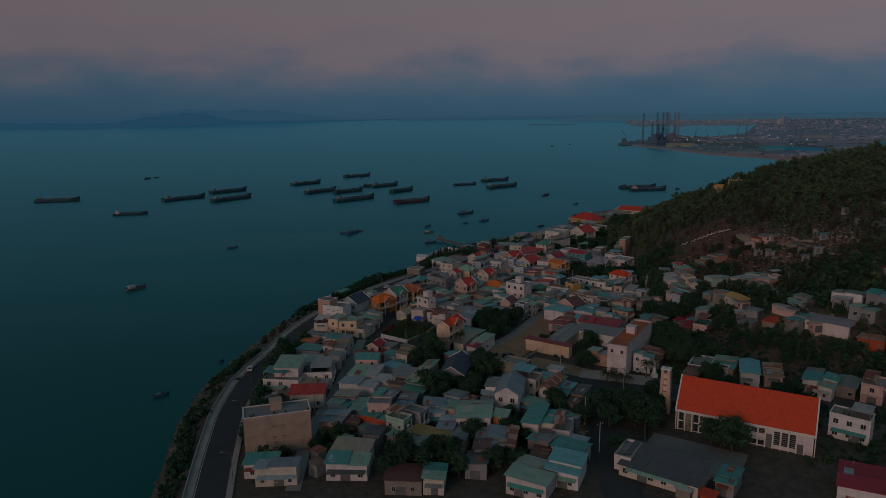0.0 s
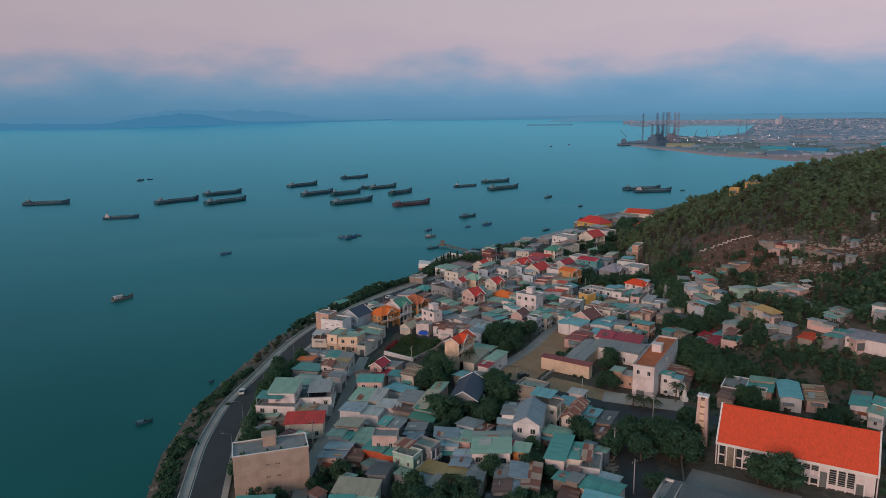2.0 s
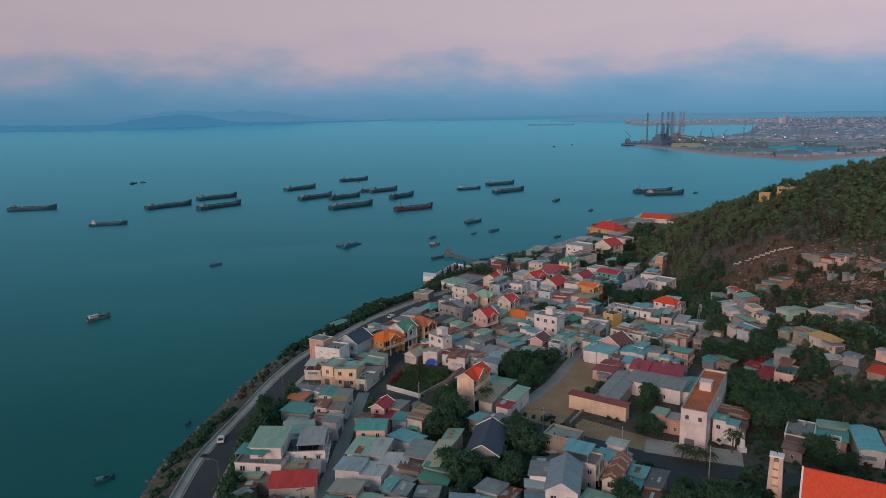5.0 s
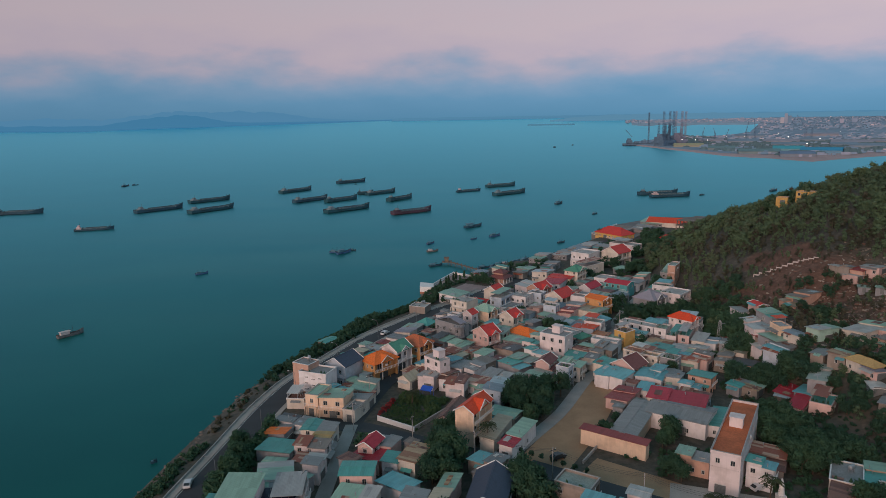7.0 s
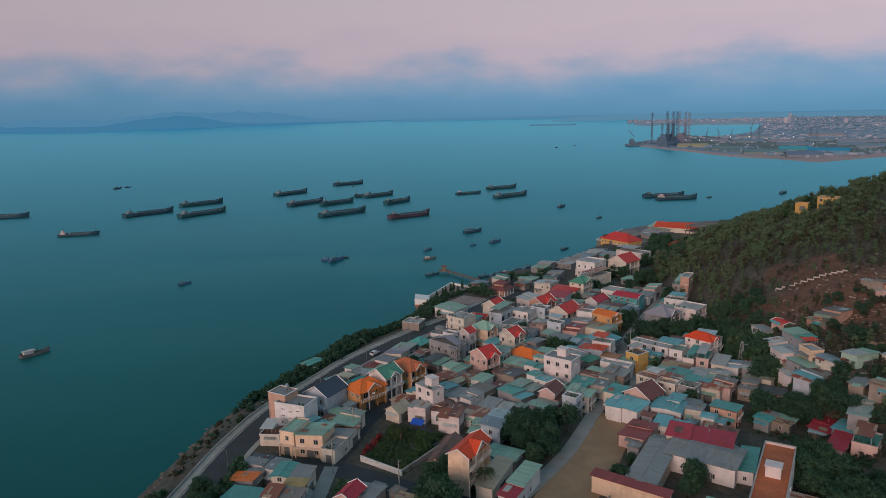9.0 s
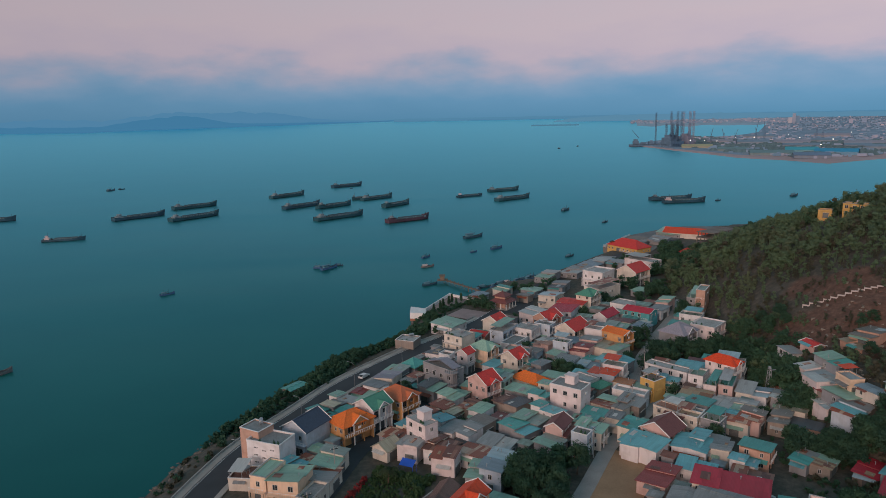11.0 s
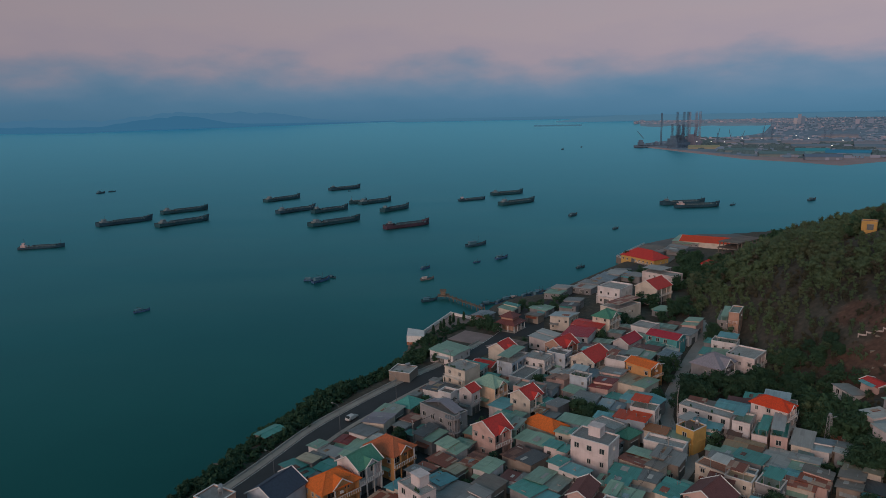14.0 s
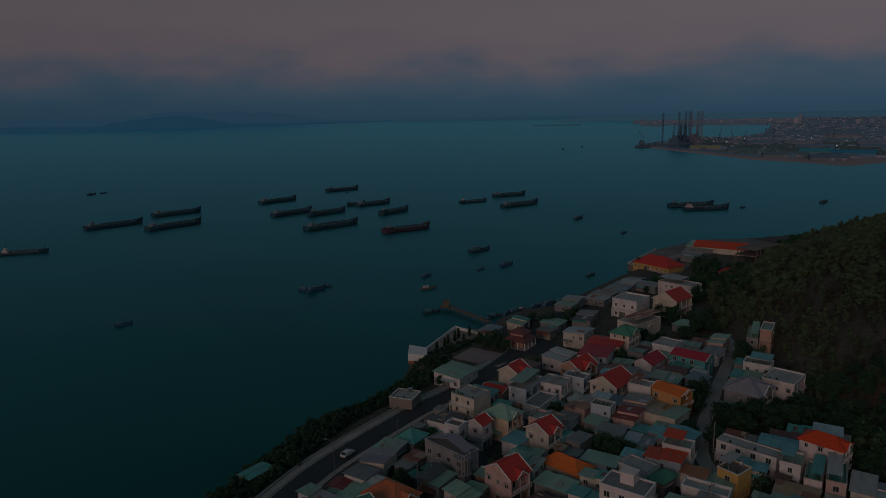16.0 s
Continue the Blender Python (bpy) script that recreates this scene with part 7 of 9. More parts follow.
def core(x, y, z, r):
    """Lumpy inner mass of a clump, 24 faces."""
    def point(v):
        n = Vector(v).normalized()
        k = 0.8 + 0.45 * noise.noise(n * 1.7 + Vector((x * 3, y * 3, z))) + 0.12 * noise.noise(n * 5 + Vector((z, x, y)))
        return np.array((x + n.x * r * k, y + n.y * r * k, z + n.z * r * k * 0.8))
    out = []
    for axis in range(3):
        for sg in (-1, 1):
            for i in (-1, 0):
                for j in (-1, 0):
                    for du, dv in ((0, 0), (1, 0), (1, 1), (0, 1)):
                        v = [0, 0, 0]
                        v[axis], v[(axis + 1) % 3], v[(axis + 2) % 3] = sg, (i + du) * sg, j + dv
                        out.append(point(v))
    return np.array(out)


def clump_leaves(rng, c, cr, leaves, size, near=0.72, far=1.22, loose=0.45):
    """Leaf sprays laid round one clump like loose shingles: corner points, four to a leaf."""
    out = []
    for _ in range(leaves):
        d = np.array((rng.gauss(0, 1), rng.gauss(0, 1), rng.gauss(0.25, 1.0)))
        d /= np.linalg.norm(d)
        p = c + d * cr * rng.uniform(near, far) * np.array((1, 1, 0.85))
        t1 = np.cross(d, (rng.gauss(0, 1), rng.gauss(0, 1), rng.gauss(0, 1)))
        t1 /= np.linalg.norm(t1) + 1e-6
        t2 = np.cross(d + loose * np.array((rng.gauss(0, 1), rng.gauss(0, 1), rng.gauss(0, 1))), t1)
        s = size * rng.uniform(0.5, 1.25)
        out += [p - t1 * s - t2 * s * 0.5, p + t1 * s * 0.3 - t2 * s * 0.6, p + t1 * s + t2 * s * 0.5, p - t1 * s * 0.3 + t2 * s * 0.6]
    return out


def crown_arrays(rng, R, H, z0, clumps, leaves, size):
    """Leaves round the lumpy masses of many clumps: corner points, four to a leaf."""
    out = []
    for _ in range(clumps):
        a, u = rng.uniform(0, 2 * math.pi), rng.random()
        zc = z0 + H * (0.15 + 0.75 * u)
        rr = R * (1 - 0.62 * abs(u - 0.35)) * math.sqrt(rng.uniform(0.05, 0.75))
        c = np.array((rr * math.cos(a), rr * math.sin(a), zc))
        cr = R * rng.uniform(0.22, 0.44)
        out += list(core(c[0], c[1], c[2], cr * 0.68))
        out += clump_leaves(rng, c, cr, leaves, size, 0.55, 1.45, 0.9)
    return np.array(out)


def quads_mesh(name, pts, mats, idx=None):
    n = len(pts) // 4
    me = bpy.data.meshes.new(name)
    me.vertices.add(4 * n)
    me.vertices.foreach_set("co", np.asarray(pts, dtype=np.float32).ravel())
    me.loops.add(4 * n)
    me.loops.foreach_set("vertex_index", np.arange(4 * n, dtype=np.int32))
    me.polygons.add(n)
    me.polygons.foreach_set("loop_start", np.arange(0, 4 * n, 4, dtype=np.int32))
    me.polygons.foreach_set("loop_total", np.full(n, 4, dtype=np.int32))
    for m in mats:
        me.materials.append(m)
    if idx is not None:
        me.polygons.foreach_set("material_index", np.asarray(idx, dtype=np.int32))
    me.update()
    return me


def trunk_bm(rng, H, R):
    """Tapered trunk that forks into limbs."""
    bm = bmesh.new()
    cyl(bm, 0, 0, -0.5, H * 0.42, H * 0.035, H * 0.024, 7)
    for k in range(5):
        a = 2 * math.pi * k / 5 + rng.uniform(-0.4, 0.4)
        rod(bm, (0, 0, H * rng.uniform(0.3, 0.42)), (R * 0.55 * math.cos(a), R * 0.55 * math.sin(a), H * rng.uniform(0.6, 0.8)), H * 0.012, 5)
    return bm


TREES = []
for k in range(7):                                          # seven trees to copy, each one metre-true at 6 m height
    rng_ = random.Random(100 + k)
    R_ = rng_.uniform(2.3, 3.1)
    t_me = mesh_of(trunk_bm(rng_, 6.0, R_), "trunk", BARK)
    c_me = quads_mesh("crown", crown_arrays(rng_, R_, 4.6, 1.4, 24 + k % 5, 95, 0.20), [LEAF])
    TREES.append((t_me, c_me))
TREE_RNG = random.Random(5)
PLANTED = []


MORE = []


def tree(x, y, h, z=None):
    if len(PLANTED) > 295:
        MORE.append((x, y, h))
        PLANTED.append((x, y))
        return
    t_me, c_me = TREES[TREE_RNG.randrange(7)]
    th = thing("tree", pose(x, y, ground_z(x, y) if z is None else z, 0, 0, TREE_RNG.uniform(0, 360)), "broad-leaved tree with a dense dark green crown", "tree", "town trees")
    k = h / 6.0
    th.scale = (k * TREE_RNG.uniform(0.9, 1.15), k * TREE_RNG.uniform(0.9, 1.15), k)
    part("trunk", t_me, None, th)
    part("crown", c_me, None, th)
    PLANTED.append((x, y))


def grove(x, y, r, n, h):
    """Up to n trees of about height h within r metres."""
    for _ in range(int(n)):
        for _ in range(6):
            a, d = TREE_RNG.uniform(0, 2 * math.pi), r * math.sqrt(TREE_RNG.random())
            px, py = x + d * math.cos(a), y + d * math.sin(a)
            if free(px, py, 0.9, True) and ground_z(px, py) > 0.8 and all((px - q[0]) ** 2 + (py - q[1]) ** 2 > 3.2 for q in PLANTED):
                tree(px, py, h * TREE_RNG.uniform(0.7, 1.15))
                break


for tx_, ty_, th_ in ((77.8, 75.6, 8.5), (52.4, 98.0, 8), (56, 94.5, 8), (61, 96, 7.5), (47, 97, 7), (43, 93, 6), (57.5, 100, 7), (37, 103, 6), (51.5, 106, 5), (50, 91, 7)):
    tree(tx_, ty_, th_)
for tx_, ty_ in ((36.9, 102.3), (35.2, 106.5), (12.7, 111.1), (23.2, 92.5), (11.9, 82.2), (6.2, 68.7), (7.7, 64.7), (16.0, 67.5), (15.3, 70.8), (0.3, 103.7), (3.6, 109.4), (-23.8, 82.8), (-8.1, 61.6), (-9.6, 65.1), (-6.3, 76.1), (0.6, 71.1), (2.6, 68.5), (4.6, 72.3)):
    if free(tx_, ty_, 0.3, False):
        tree(tx_, ty_, TREE_RNG.uniform(5.5, 7.0))
for tx_, ty_, th_ in ((-3.4, 151.0, 7.5), (-0.2, 147.5, 8.5), (1.2, 143.0, 8), (-2.5, 140.5, 7.5), (-4.6, 136.5, 7), (-0.5, 136.0, 7), (-5.5, 146.5, 6.5), (0.4, 113.6, 8), (-2.0, 117.0, 7), (15.3, 133.5, 8), (16.6, 127.0, 8.5),
                      (18.8, 130.5, 7.5), (19.6, 123.0, 7.5), (62.1, 96.0, 7), (67.0, 106.0, 7), (48.6, 76.0, 5), (-55.6, 155.0, 6.5), (-53.8, 148.0, 6.5), (-54.0, 141.0, 7), (-54.5, 133.0, 6.5)):
    if free(tx_, ty_, 0.4, False):
        tree(tx_, ty_, th_)
grove(-55, 112, 4, 4, 7)
grove(-48, 99, 4, 4, 6)
grove(-53, 128, 3, 3, 5)
grove(-34, 79, 5, 5, 4)
grove(3, 112, 4, 4, 7)
grove(12, 112, 5, 6, 7)
grove(38, 101, 3, 2, 6)
grove(57, 94, 7, 7, 7.5)
grove(64, 102, 5, 4, 6)
grove(-2, 72, 6, 4, 6)
grove(-6, 75, 4, 3, 5)
grove(20, 71, 4, 3, 5)
grove(75, 75, 5, 3, 6.5)
grove(80, 77, 4, 2, 6)
grove(88, 117, 8, 5, 6)
grove(103, 103, 8, 8, 6)
grove(93, 102, 7, 6, 6)
grove(87, 143, 8, 8, 6.5)
grove(107, 168, 8, 4, 4.4)
grove(122, 146, 12, 6, 4.4)
grove(133, 133, 10, 5, 4.4)
grove(126, 133, 8, 3, 4.4)
grove(52, 136, 4, 3, 5)
grove(61, 122, 5, 5, 4.5)
grove(15, 91, 3, 2, 5)
grove(23, 84, 4, 4, 5)
grove(105, 145, 10, 4, 4.4)
grove(73, 199, 4, 3, 5)
grove(-0, 158, 4, 4, 7)
grove(-1, 149, 4, 4, 6)
grove(23, 179, 7, 9, 7.5)
grove(31, 183, 5, 5, 7)
grove(26, 169, 5, 4, 5.5)
grove(56, 155, 4, 4, 6)
grove(40, 159, 4, 4, 4.5)
grove(48, 188, 4, 3, 5)
grove(87, 160, 6, 6, 6.5)
grove(88, 148, 10, 10, 6.5)
grove(91, 140, 10, 9, 6.5)
grove(105, 156, 8, 4, 4.4)
grove(93, 192, 6, 6, 6.5)
grove(103, 191, 7, 8, 6.5)
grove(106, 185, 6, 6, 6.5)
grove(104, 253, 6, 6, 6.5)
grove(104, 232, 7, 8, 7)
grove(102, 215, 5, 6, 6.5)
grove(88, 228, 3, 2, 5)
grove(108, 276, 7, 8, 5.5)
grove(116, 268, 9, 9, 5)
grove(133, 223, 7, 6, 5)
grove(128, 208, 5, 3, 4)
grove(103, 351, 6, 6, 6)
grove(101, 315, 5, 5, 6)
grove(-11, 233, 2, 1, 5)
grove(44, 249, 4, 4, 6)
grove(68, 255, 4, 4, 6)
grove(80, 264, 7, 7, 6.5)
grove(89, 263, 7, 7, 6.5)
grove(103, 263, 8, 8, 6.5)
grove(106, 248, 6, 6, 7)
grove(106, 235, 6, 7, 7)
grove(107, 225, 6, 6, 7)
grove(104, 214, 5, 5, 7)
grove(72, 274, 4, 4, 5)
grove(93, 364, 6, 5, 6)
grove(96, 343, 5, 4, 5)
grove(78, 336, 5, 4, 6)
grove(61, 313, 4, 3, 5)
grove(-3, 298, 4, 3, 6)
grove(0, 295, 4, 3, 6)
grove(17, 325, 6, 6, 5)
grove(22, 329, 5, 4, 5)
grove(36, 350, 6, 6, 5)
grove(53, 368, 4, 4, 6)
grove(108, 362, 8, 6, 5)
grove(135, 408, 9, 9, 6)
grove(139, 438, 8, 7, 6)
grove(149, 421, 9, 8, 6)
grove(117, 256, 7, 6, 6)
grove(109, 215, 5, 5, 6)
grove(98, 273, 5, 4, 5)
grove(80, 282, 5, 5, 6)
grove(130, 420, 9, 14, 6)
grove(145, 434, 9, 14, 6)
grove(116, 395, 7, 8, 6)
grove(143, 405, 9, 12, 6)
grove(128, 382, 8, 9, 6)
grove(147, 459, 8, 12, 6)
grove(102, 378, 5, 5, 5)
grove(165, 455, 8, 10, 6)
grove(205, 490, 12, 12, 6)
grove(222, 510, 10, 10, 6)
grove(22, 340, 4, 5, 4.5)
grove(26, 337, 4, 4, 4.5)
grove(50, 372, 4, 4, 5)
grove(55, 380, 4, 4, 5)
grove(30, 344, 3, 3, 4.5)
grove(95, 425, 8, 8, 5)
grove(105, 415, 8, 8, 5)
grove(112, 432, 8, 7, 5)
for gx_, gy_, gn_ in ((154, 197, 4), (158, 193, 4), (158, 179, 4), (162, 173, 4), (149.6, 202, 3), (125, 166, 3), (138, 161, 3), (149, 171, 3), (146, 184, 3), (146, 151, 3), (142, 162, 2), (106, 190, 3), (145, 235, 3), (140, 244, 3)):
    grove(gx_, gy_, 3.2, gn_, 3.8)

for tx_, ty_, th_ in ((213, 500, 9), (218, 507, 10), (224, 513, 9.5), (230, 520, 8), (209, 494, 8), (236, 524, 9), (17, 337, 5), (20.5, 334, 5.5), (23.3, 331, 5), (14.3, 343, 4.5), (19.4, 346, 5), (37, 363.7, 6), (41, 361, 6), (45, 363, 5.5), (52, 364, 6.5), (57, 373, 6), (-2, 319, 4.5), (-0.8, 300, 5.5),
                      (-4.5, 305, 4.5), (176, 354, 8), (180, 356, 9), (184, 351, 8.5), (172, 356, 7), (189, 344, 9)):
    tree(tx_, ty_, th_)
for k in range(46):                                         # trees along the inland side of the coast road
    y = 78 + k * 2.0 + TREE_RNG.uniform(-1, 1)
    if 92 < y < 99:
        continue
    x = float(np.interp(y, [q[1] for q in COAST_ROAD], [q[0] for q in COAST_ROAD])) + TREE_RNG.uniform(6.8, 9.5)
    if free(x, y, 0.5, False):
        tree(x, y, TREE_RNG.uniform(4.0, 6.5))


def palm(x, y, h):
    """Feather palm: ringed trunk and arching fronds with leaflets."""
    rng = random.Random(int(x * 13 + y))
    th = thing("palm", pose(x, y, ground_z(x, y)), "palm tree with a slim trunk and arching fronds", "palm", "palms")
    bm = bmesh.new()
    for k in range(6):
        cyl(bm, 0.04 * k, 0, h * k / 6 - (0.3 if k == 0 else 0), h * (k + 1) / 6, 0.22 - 0.012 * k, 0.19 - 0.012 * k, 7)
    part("trunk", bm, BARK, th)
    for f in range(13):
        a = 2 * math.pi * f / 13 + rng.uniform(-0.15, 0.15)
        up, out = rng.uniform(0.1, 1.1), rng.uniform(2.2, 2.9)
        pts = []
        for s in range(9):
            u = s / 9.0
            c = np.array((0.2 + out * u * math.cos(a), out * u * math.sin(a), h + up * math.sin(u * 2.2) * 1.2 - 1.9 * u * u))
            side = np.array((-math.sin(a), math.cos(a), -0.35))
            fwd = np.array((math.cos(a), math.sin(a), -0.2))
            l = 0.75 * math.sin(math.pi * (0.15 + 0.8 * u))
            for sg in (-1, 1):
                sd = side * np.array((sg, sg, 1)) * l
                pts += [c, c + fwd * 0.24, c + fwd * 0.5 + sd, c + fwd * 0.3 + sd]
        part("frond", quads_mesh("frond", np.array(pts), [PALM]), None, th)


for px_, py_, ph_ in ((70.5, 126, 5.5), (57, 123.5, 3.2), (59.5, 121.5, 3.2), (62, 121.0, 3.0), (9.6, 153.6, 7.0), (-11.3, 183.8, 3.6), (2.2, 76.6, 5.0), (7.0, 75.0, 4.5), (103, 134, 7.0), (80, 103, 6.0), (112, 470, 6.0), (-9, 92, 5.0)):
    palm(px_, py_, ph_)


def shrub_row():
    rng = random.Random(8)
    c_me = quads_mesh("shrub", crown_arrays(rng, 0.7, 1.7, 0.2, 8, 40, 0.18), [LEAF])
    for k in range(8):
        p = Vector((15.5, 151.5)).lerp(Vector((32.5, 139.0)), k / 7)
        ob = new("shrub", c_me)
        ob.matrix_basis = pose(p.x, p.y, ground_z(p.x, p.y), 0, 0, k * 47)
        tagged(ob, "small clipped dark green shrub beside the street", "shrub", "clipped shrubs")


shrub_row()

# shore scrub between the sea wall and the water, and the woods of the hill


def scatter_stuff(name, variants, places, label, category, mats, idx_of=None):
    """Many crowns joined in one mesh: places of (x, y, z, size, variant, material)."""
    chunks, idx = [], []
    for x, y, z, s, v, mi in places:
        a = (x * 12.9898 + y * 78.233) % 6.283
        m = np.array(((math.cos(a), -math.sin(a), 0), (math.sin(a), math.cos(a), 0), (0, 0, 1))) * s
        chunks.append(variants[v] @ m.T + np.array((x, y, z)))
        idx += [mi] * (len(variants[v]) // 4)
    ob = new(name, quads_mesh(name, np.concatenate(chunks), mats, idx))
    tagged(ob, label, category, kind="stuff")


rng_ = random.Random(21)
BUSH = [crown_arrays(random.Random(50 + k), 1.0, 1.2, 0.0, 7, 20, 0.20) for k in range(5)]


def wood_tree(k):
    """A small hill tree: thin pale stems and three to five leafy masses of uneven size."""
    rng = random.Random(200 + k)
    R, H = 1.75 + 0.24 * (k % 4), 5.4 + 1.3 * (k % 3)
    out = []
    lobes = 4 + k % 3
    for i in range(lobes):
        a = 2 * math.pi * i / lobes + rng.uniform(-0.6, 0.6)
        rr = R * (0.12 if i == 0 else rng.uniform(0.25, 0.62))
        cr = R * (0.60 if i == 0 else rng.uniform(0.40, 0.56))
        c = np.array((rr * math.cos(a), rr * math.sin(a), H * (0.86 if i == 0 else rng.uniform(0.30, 0.80))))
        out += list(core(c[0], c[1], c[2], cr * 0.80))
        out += clump_leaves(rng, c, cr, 52, 0.17, 0.65, 1.25, 1.0)
    for _ in range(2):
        a, r0 = rng.uniform(0, 6.28), rng.uniform(0, 0.6)
        x, y, h = r0 * math.cos(a), r0 * math.sin(a), H * rng.uniform(0.6, 0.95)
        out += [np.array((x - 0.11, y, -0.5)), np.array((x + 0.11, y, -0.5)), np.array((x + 0.03 + 0.3 * rng.gauss(0, 1), y, h)), np.array((x - 0.03, y, h))]
    return np.array(out)


WOOD = [wood_tree(k) for k in range(12)]
spots = []
for k in range(3600):
    y = rng_.uniform(40, 345)
    e = rng_.uniform(2.2, 15)
    x = coast(y) + e
    if not free(x, y, 0.3, False):
        continue
    lush = 0.5 + 1.1 * noise.noise((y * 0.045, 3.0, 0.0)) + 0.35 * noise.noise((y * 0.2, e * 0.2, 1.0))
    cover = (0.25 + 0.75 * max(0.0, min(1.0, lush + (0.5 if 225 < y < 300 else 0.0)))) if (y < 160 or y > 215) else 0.14
    p = Vector((x, y))
    gap = min((p - Vector(q)).length for q in COAST_ROAD[:20])
    on_walk = any(abs((p - Vector(a)).dot(Vector((-(Vector(b) - Vector(a)).y, (Vector(b) - Vector(a)).x)).normalized())) < 7.4
                  and 0 <= (p - Vector(a)).dot((Vector(b) - Vector(a)).normalized()) <= (Vector(b) - Vector(a)).length for a, b in zip(COAST_ROAD[:20], COAST_ROAD[1:21]))
    if on_walk or rng_.random() > cover:
        continue
    big = 1.6 if 205 < y < 275 else 1.0
    spots.append((x, y, ground_z(x, y) - 0.2, rng_.uniform(0.35, 1.3) * big * (0.75 + 0.5 * max(0.0, min(1.0, lush))), rng_.randrange(5), 1 if (165 < y < 205 and rng_.random() < 0.7) else 0))
scatter_stuff("shore_scrub", BUSH, spots, "dense dark green scrub along the rocky shore", "shrubs", [LEAF, DRY])

spots = []
for k in range(13500):
    y = rng_.uniform(20, 545)
    x = float(np.interp(y, FY, FX)) + rng_.uniform(-3, 200)
    if x > 0.65 * (y + 92) + 12 and rng_.random() < 0.75:       # sparser far behind the shoulder of the hill
        continue
    u = x - float(np.interp(y, FY, FX))
    bare = max(math.exp(-(((x - cx) / rx) ** 2 + ((y - cy) / ry) ** 2) ** 2) for cx, cy, rx, ry in BARE)
    fringe = max(math.exp(-(((x - cx) / (rx + 14)) ** 2 + ((y - cy) / (ry + 16)) ** 2) ** 2) for cx, cy, rx, ry in BARE)
    fringe = max(fringe, 0.75 * max(math.exp(-(((x - cx) / rx) ** 2 + ((y - cy) / ry) ** 2) ** 2) for cx, cy, rx, ry in SCRUB))
    patch = noise.noise((x * 0.022, y * 0.022, 5.0))
    fine = noise.noise((x * 0.09, y * 0.09, 8.0))
    if not free(x, y, 1.8, True):
        continue
    z = ground_z(x, y)
    if rng_.random() < bare * 1.05:
        below = min(abs(x - 140) / 12, 1) < 1 and 0 < (265 - 0.6 * (x - 130)) - y < 7
        if rng_.random() < 0.8 and not below:                   # brush and dry tufts on the bare soil
            spots.append((x, y, z - 0.3, rng_.uniform(0.15, 0.52), rng_.randrange(12), 0 if rng_.random() < 0.3 else 1))
        continue
    if fine + 0.5 * patch < -0.34 and rng_.random() < 0.8:      # gaps with brown brush
        if rng_.random() < 0.5:
            spots.append((x, y, z - 0.3, rng_.uniform(0.2, 0.5), rng_.randrange(12), 1))
        continue
    dry = 1 if rng_.random() < 0.05 + 0.55 * fringe + 0.25 * max(0.0, -patch) else 0
    size = rng_.uniform(0.65, 1.25) * (0.60 + 0.40 * (1 - fringe)) * (1.0 if u > 15 else 0.8)
    if 158 < x < 182 and 312 < y < 345:                         # low growth before the ridge houses
        size *= 0.6
    if not dry and y < 206 and rng_.random() < 0.8:             # greener growth between the slope houses
        dry = 2
    spots.append((x, y, z - 0.4, size * (1.3 if rng_.random() < 0.07 and dry != 1 else 1.0), rng_.randrange(12), dry))
for fx, fy, fa, fw, fd in FOOT:
    if 132 < fy < 252 and float(np.interp(fy, FY, FX)) - 3 < fx < 175:
        for k in range(6):
            u, v = rng_.uniform(-fw - 1, fw + 1), -fd - rng_.uniform(0.9, 2.6)
            x, y = fx + u * math.cos(fa) - v * math.sin(fa), fy + u * math.sin(fa) + v * math.cos(fa)
            if free(x, y, 0.6, True):
                spots.append((x, y, ground_z(x, y) - 0.4, rng_.uniform(0.28, 0.52), rng_.randrange(12), 1 if rng_.random() < 0.3 else 0))
scatter_stuff("woods", WOOD, spots, "dense dry woodland of small trees over the hillside", "woods", [LEAFHILL, DRY, LEAF])


spots = []
for k in range(3400):                                       # undergrowth of the open plots inland
    x, y = rng_.uniform(44, 165), rng_.uniform(62, 205)
    if x < 84 and y > 150:
        continue
    if free(x, y, 0.5, True) and noise.noise((x * 0.07, y * 0.07, 9.0)) > -0.25 and not (52 < x < 92 and 58 < y < 90):
        spots.append((x, y, ground_z(x, y) - 0.2, rng_.uniform(0.5, 1.3), rng_.randrange(5), 1 if rng_.random() < 0.12 else 0))
for k in range(420):                                        # weeds of the vacant plots by the tube houses
    x, y = rng_.gauss(-42, 9), rng_.gauss(84, 6)
    if free(x, y, 0.4, True) and x > coast(y) + 20:
        spots.append((x, y, ground_z(x, y) - 0.2, rng_.uniform(0.3, 0.7), rng_.randrange(5), 1 if rng_.random() < 0.4 else 0))
for fx, fy, fa, fw, fd in FOOT:                             # bushes at the downhill foot of the houses on the slope
    if 132 < fy < 252 and fx > float(np.interp(fy, FY, FX)) - 3 and fx < 175:
        for k in range(7):
            u, v = rng_.uniform(-fw, fw), -fd - rng_.uniform(0.8, 3.2)
            x, y = fx + u * math.cos(fa) - v * math.sin(fa), fy + u * math.sin(fa) + v * math.cos(fa)
            if free(x, y, 0.5, True):
                spots.append((x, y, ground_z(x, y) - 0.2, rng_.uniform(0.7, 1.6), rng_.randrange(5), 1 if rng_.random() < 0.25 else 0))
scatter_stuff("undergrowth", BUSH, spots, "dense dark green undergrowth on open plots", "shrubs", [LEAF, DRY])


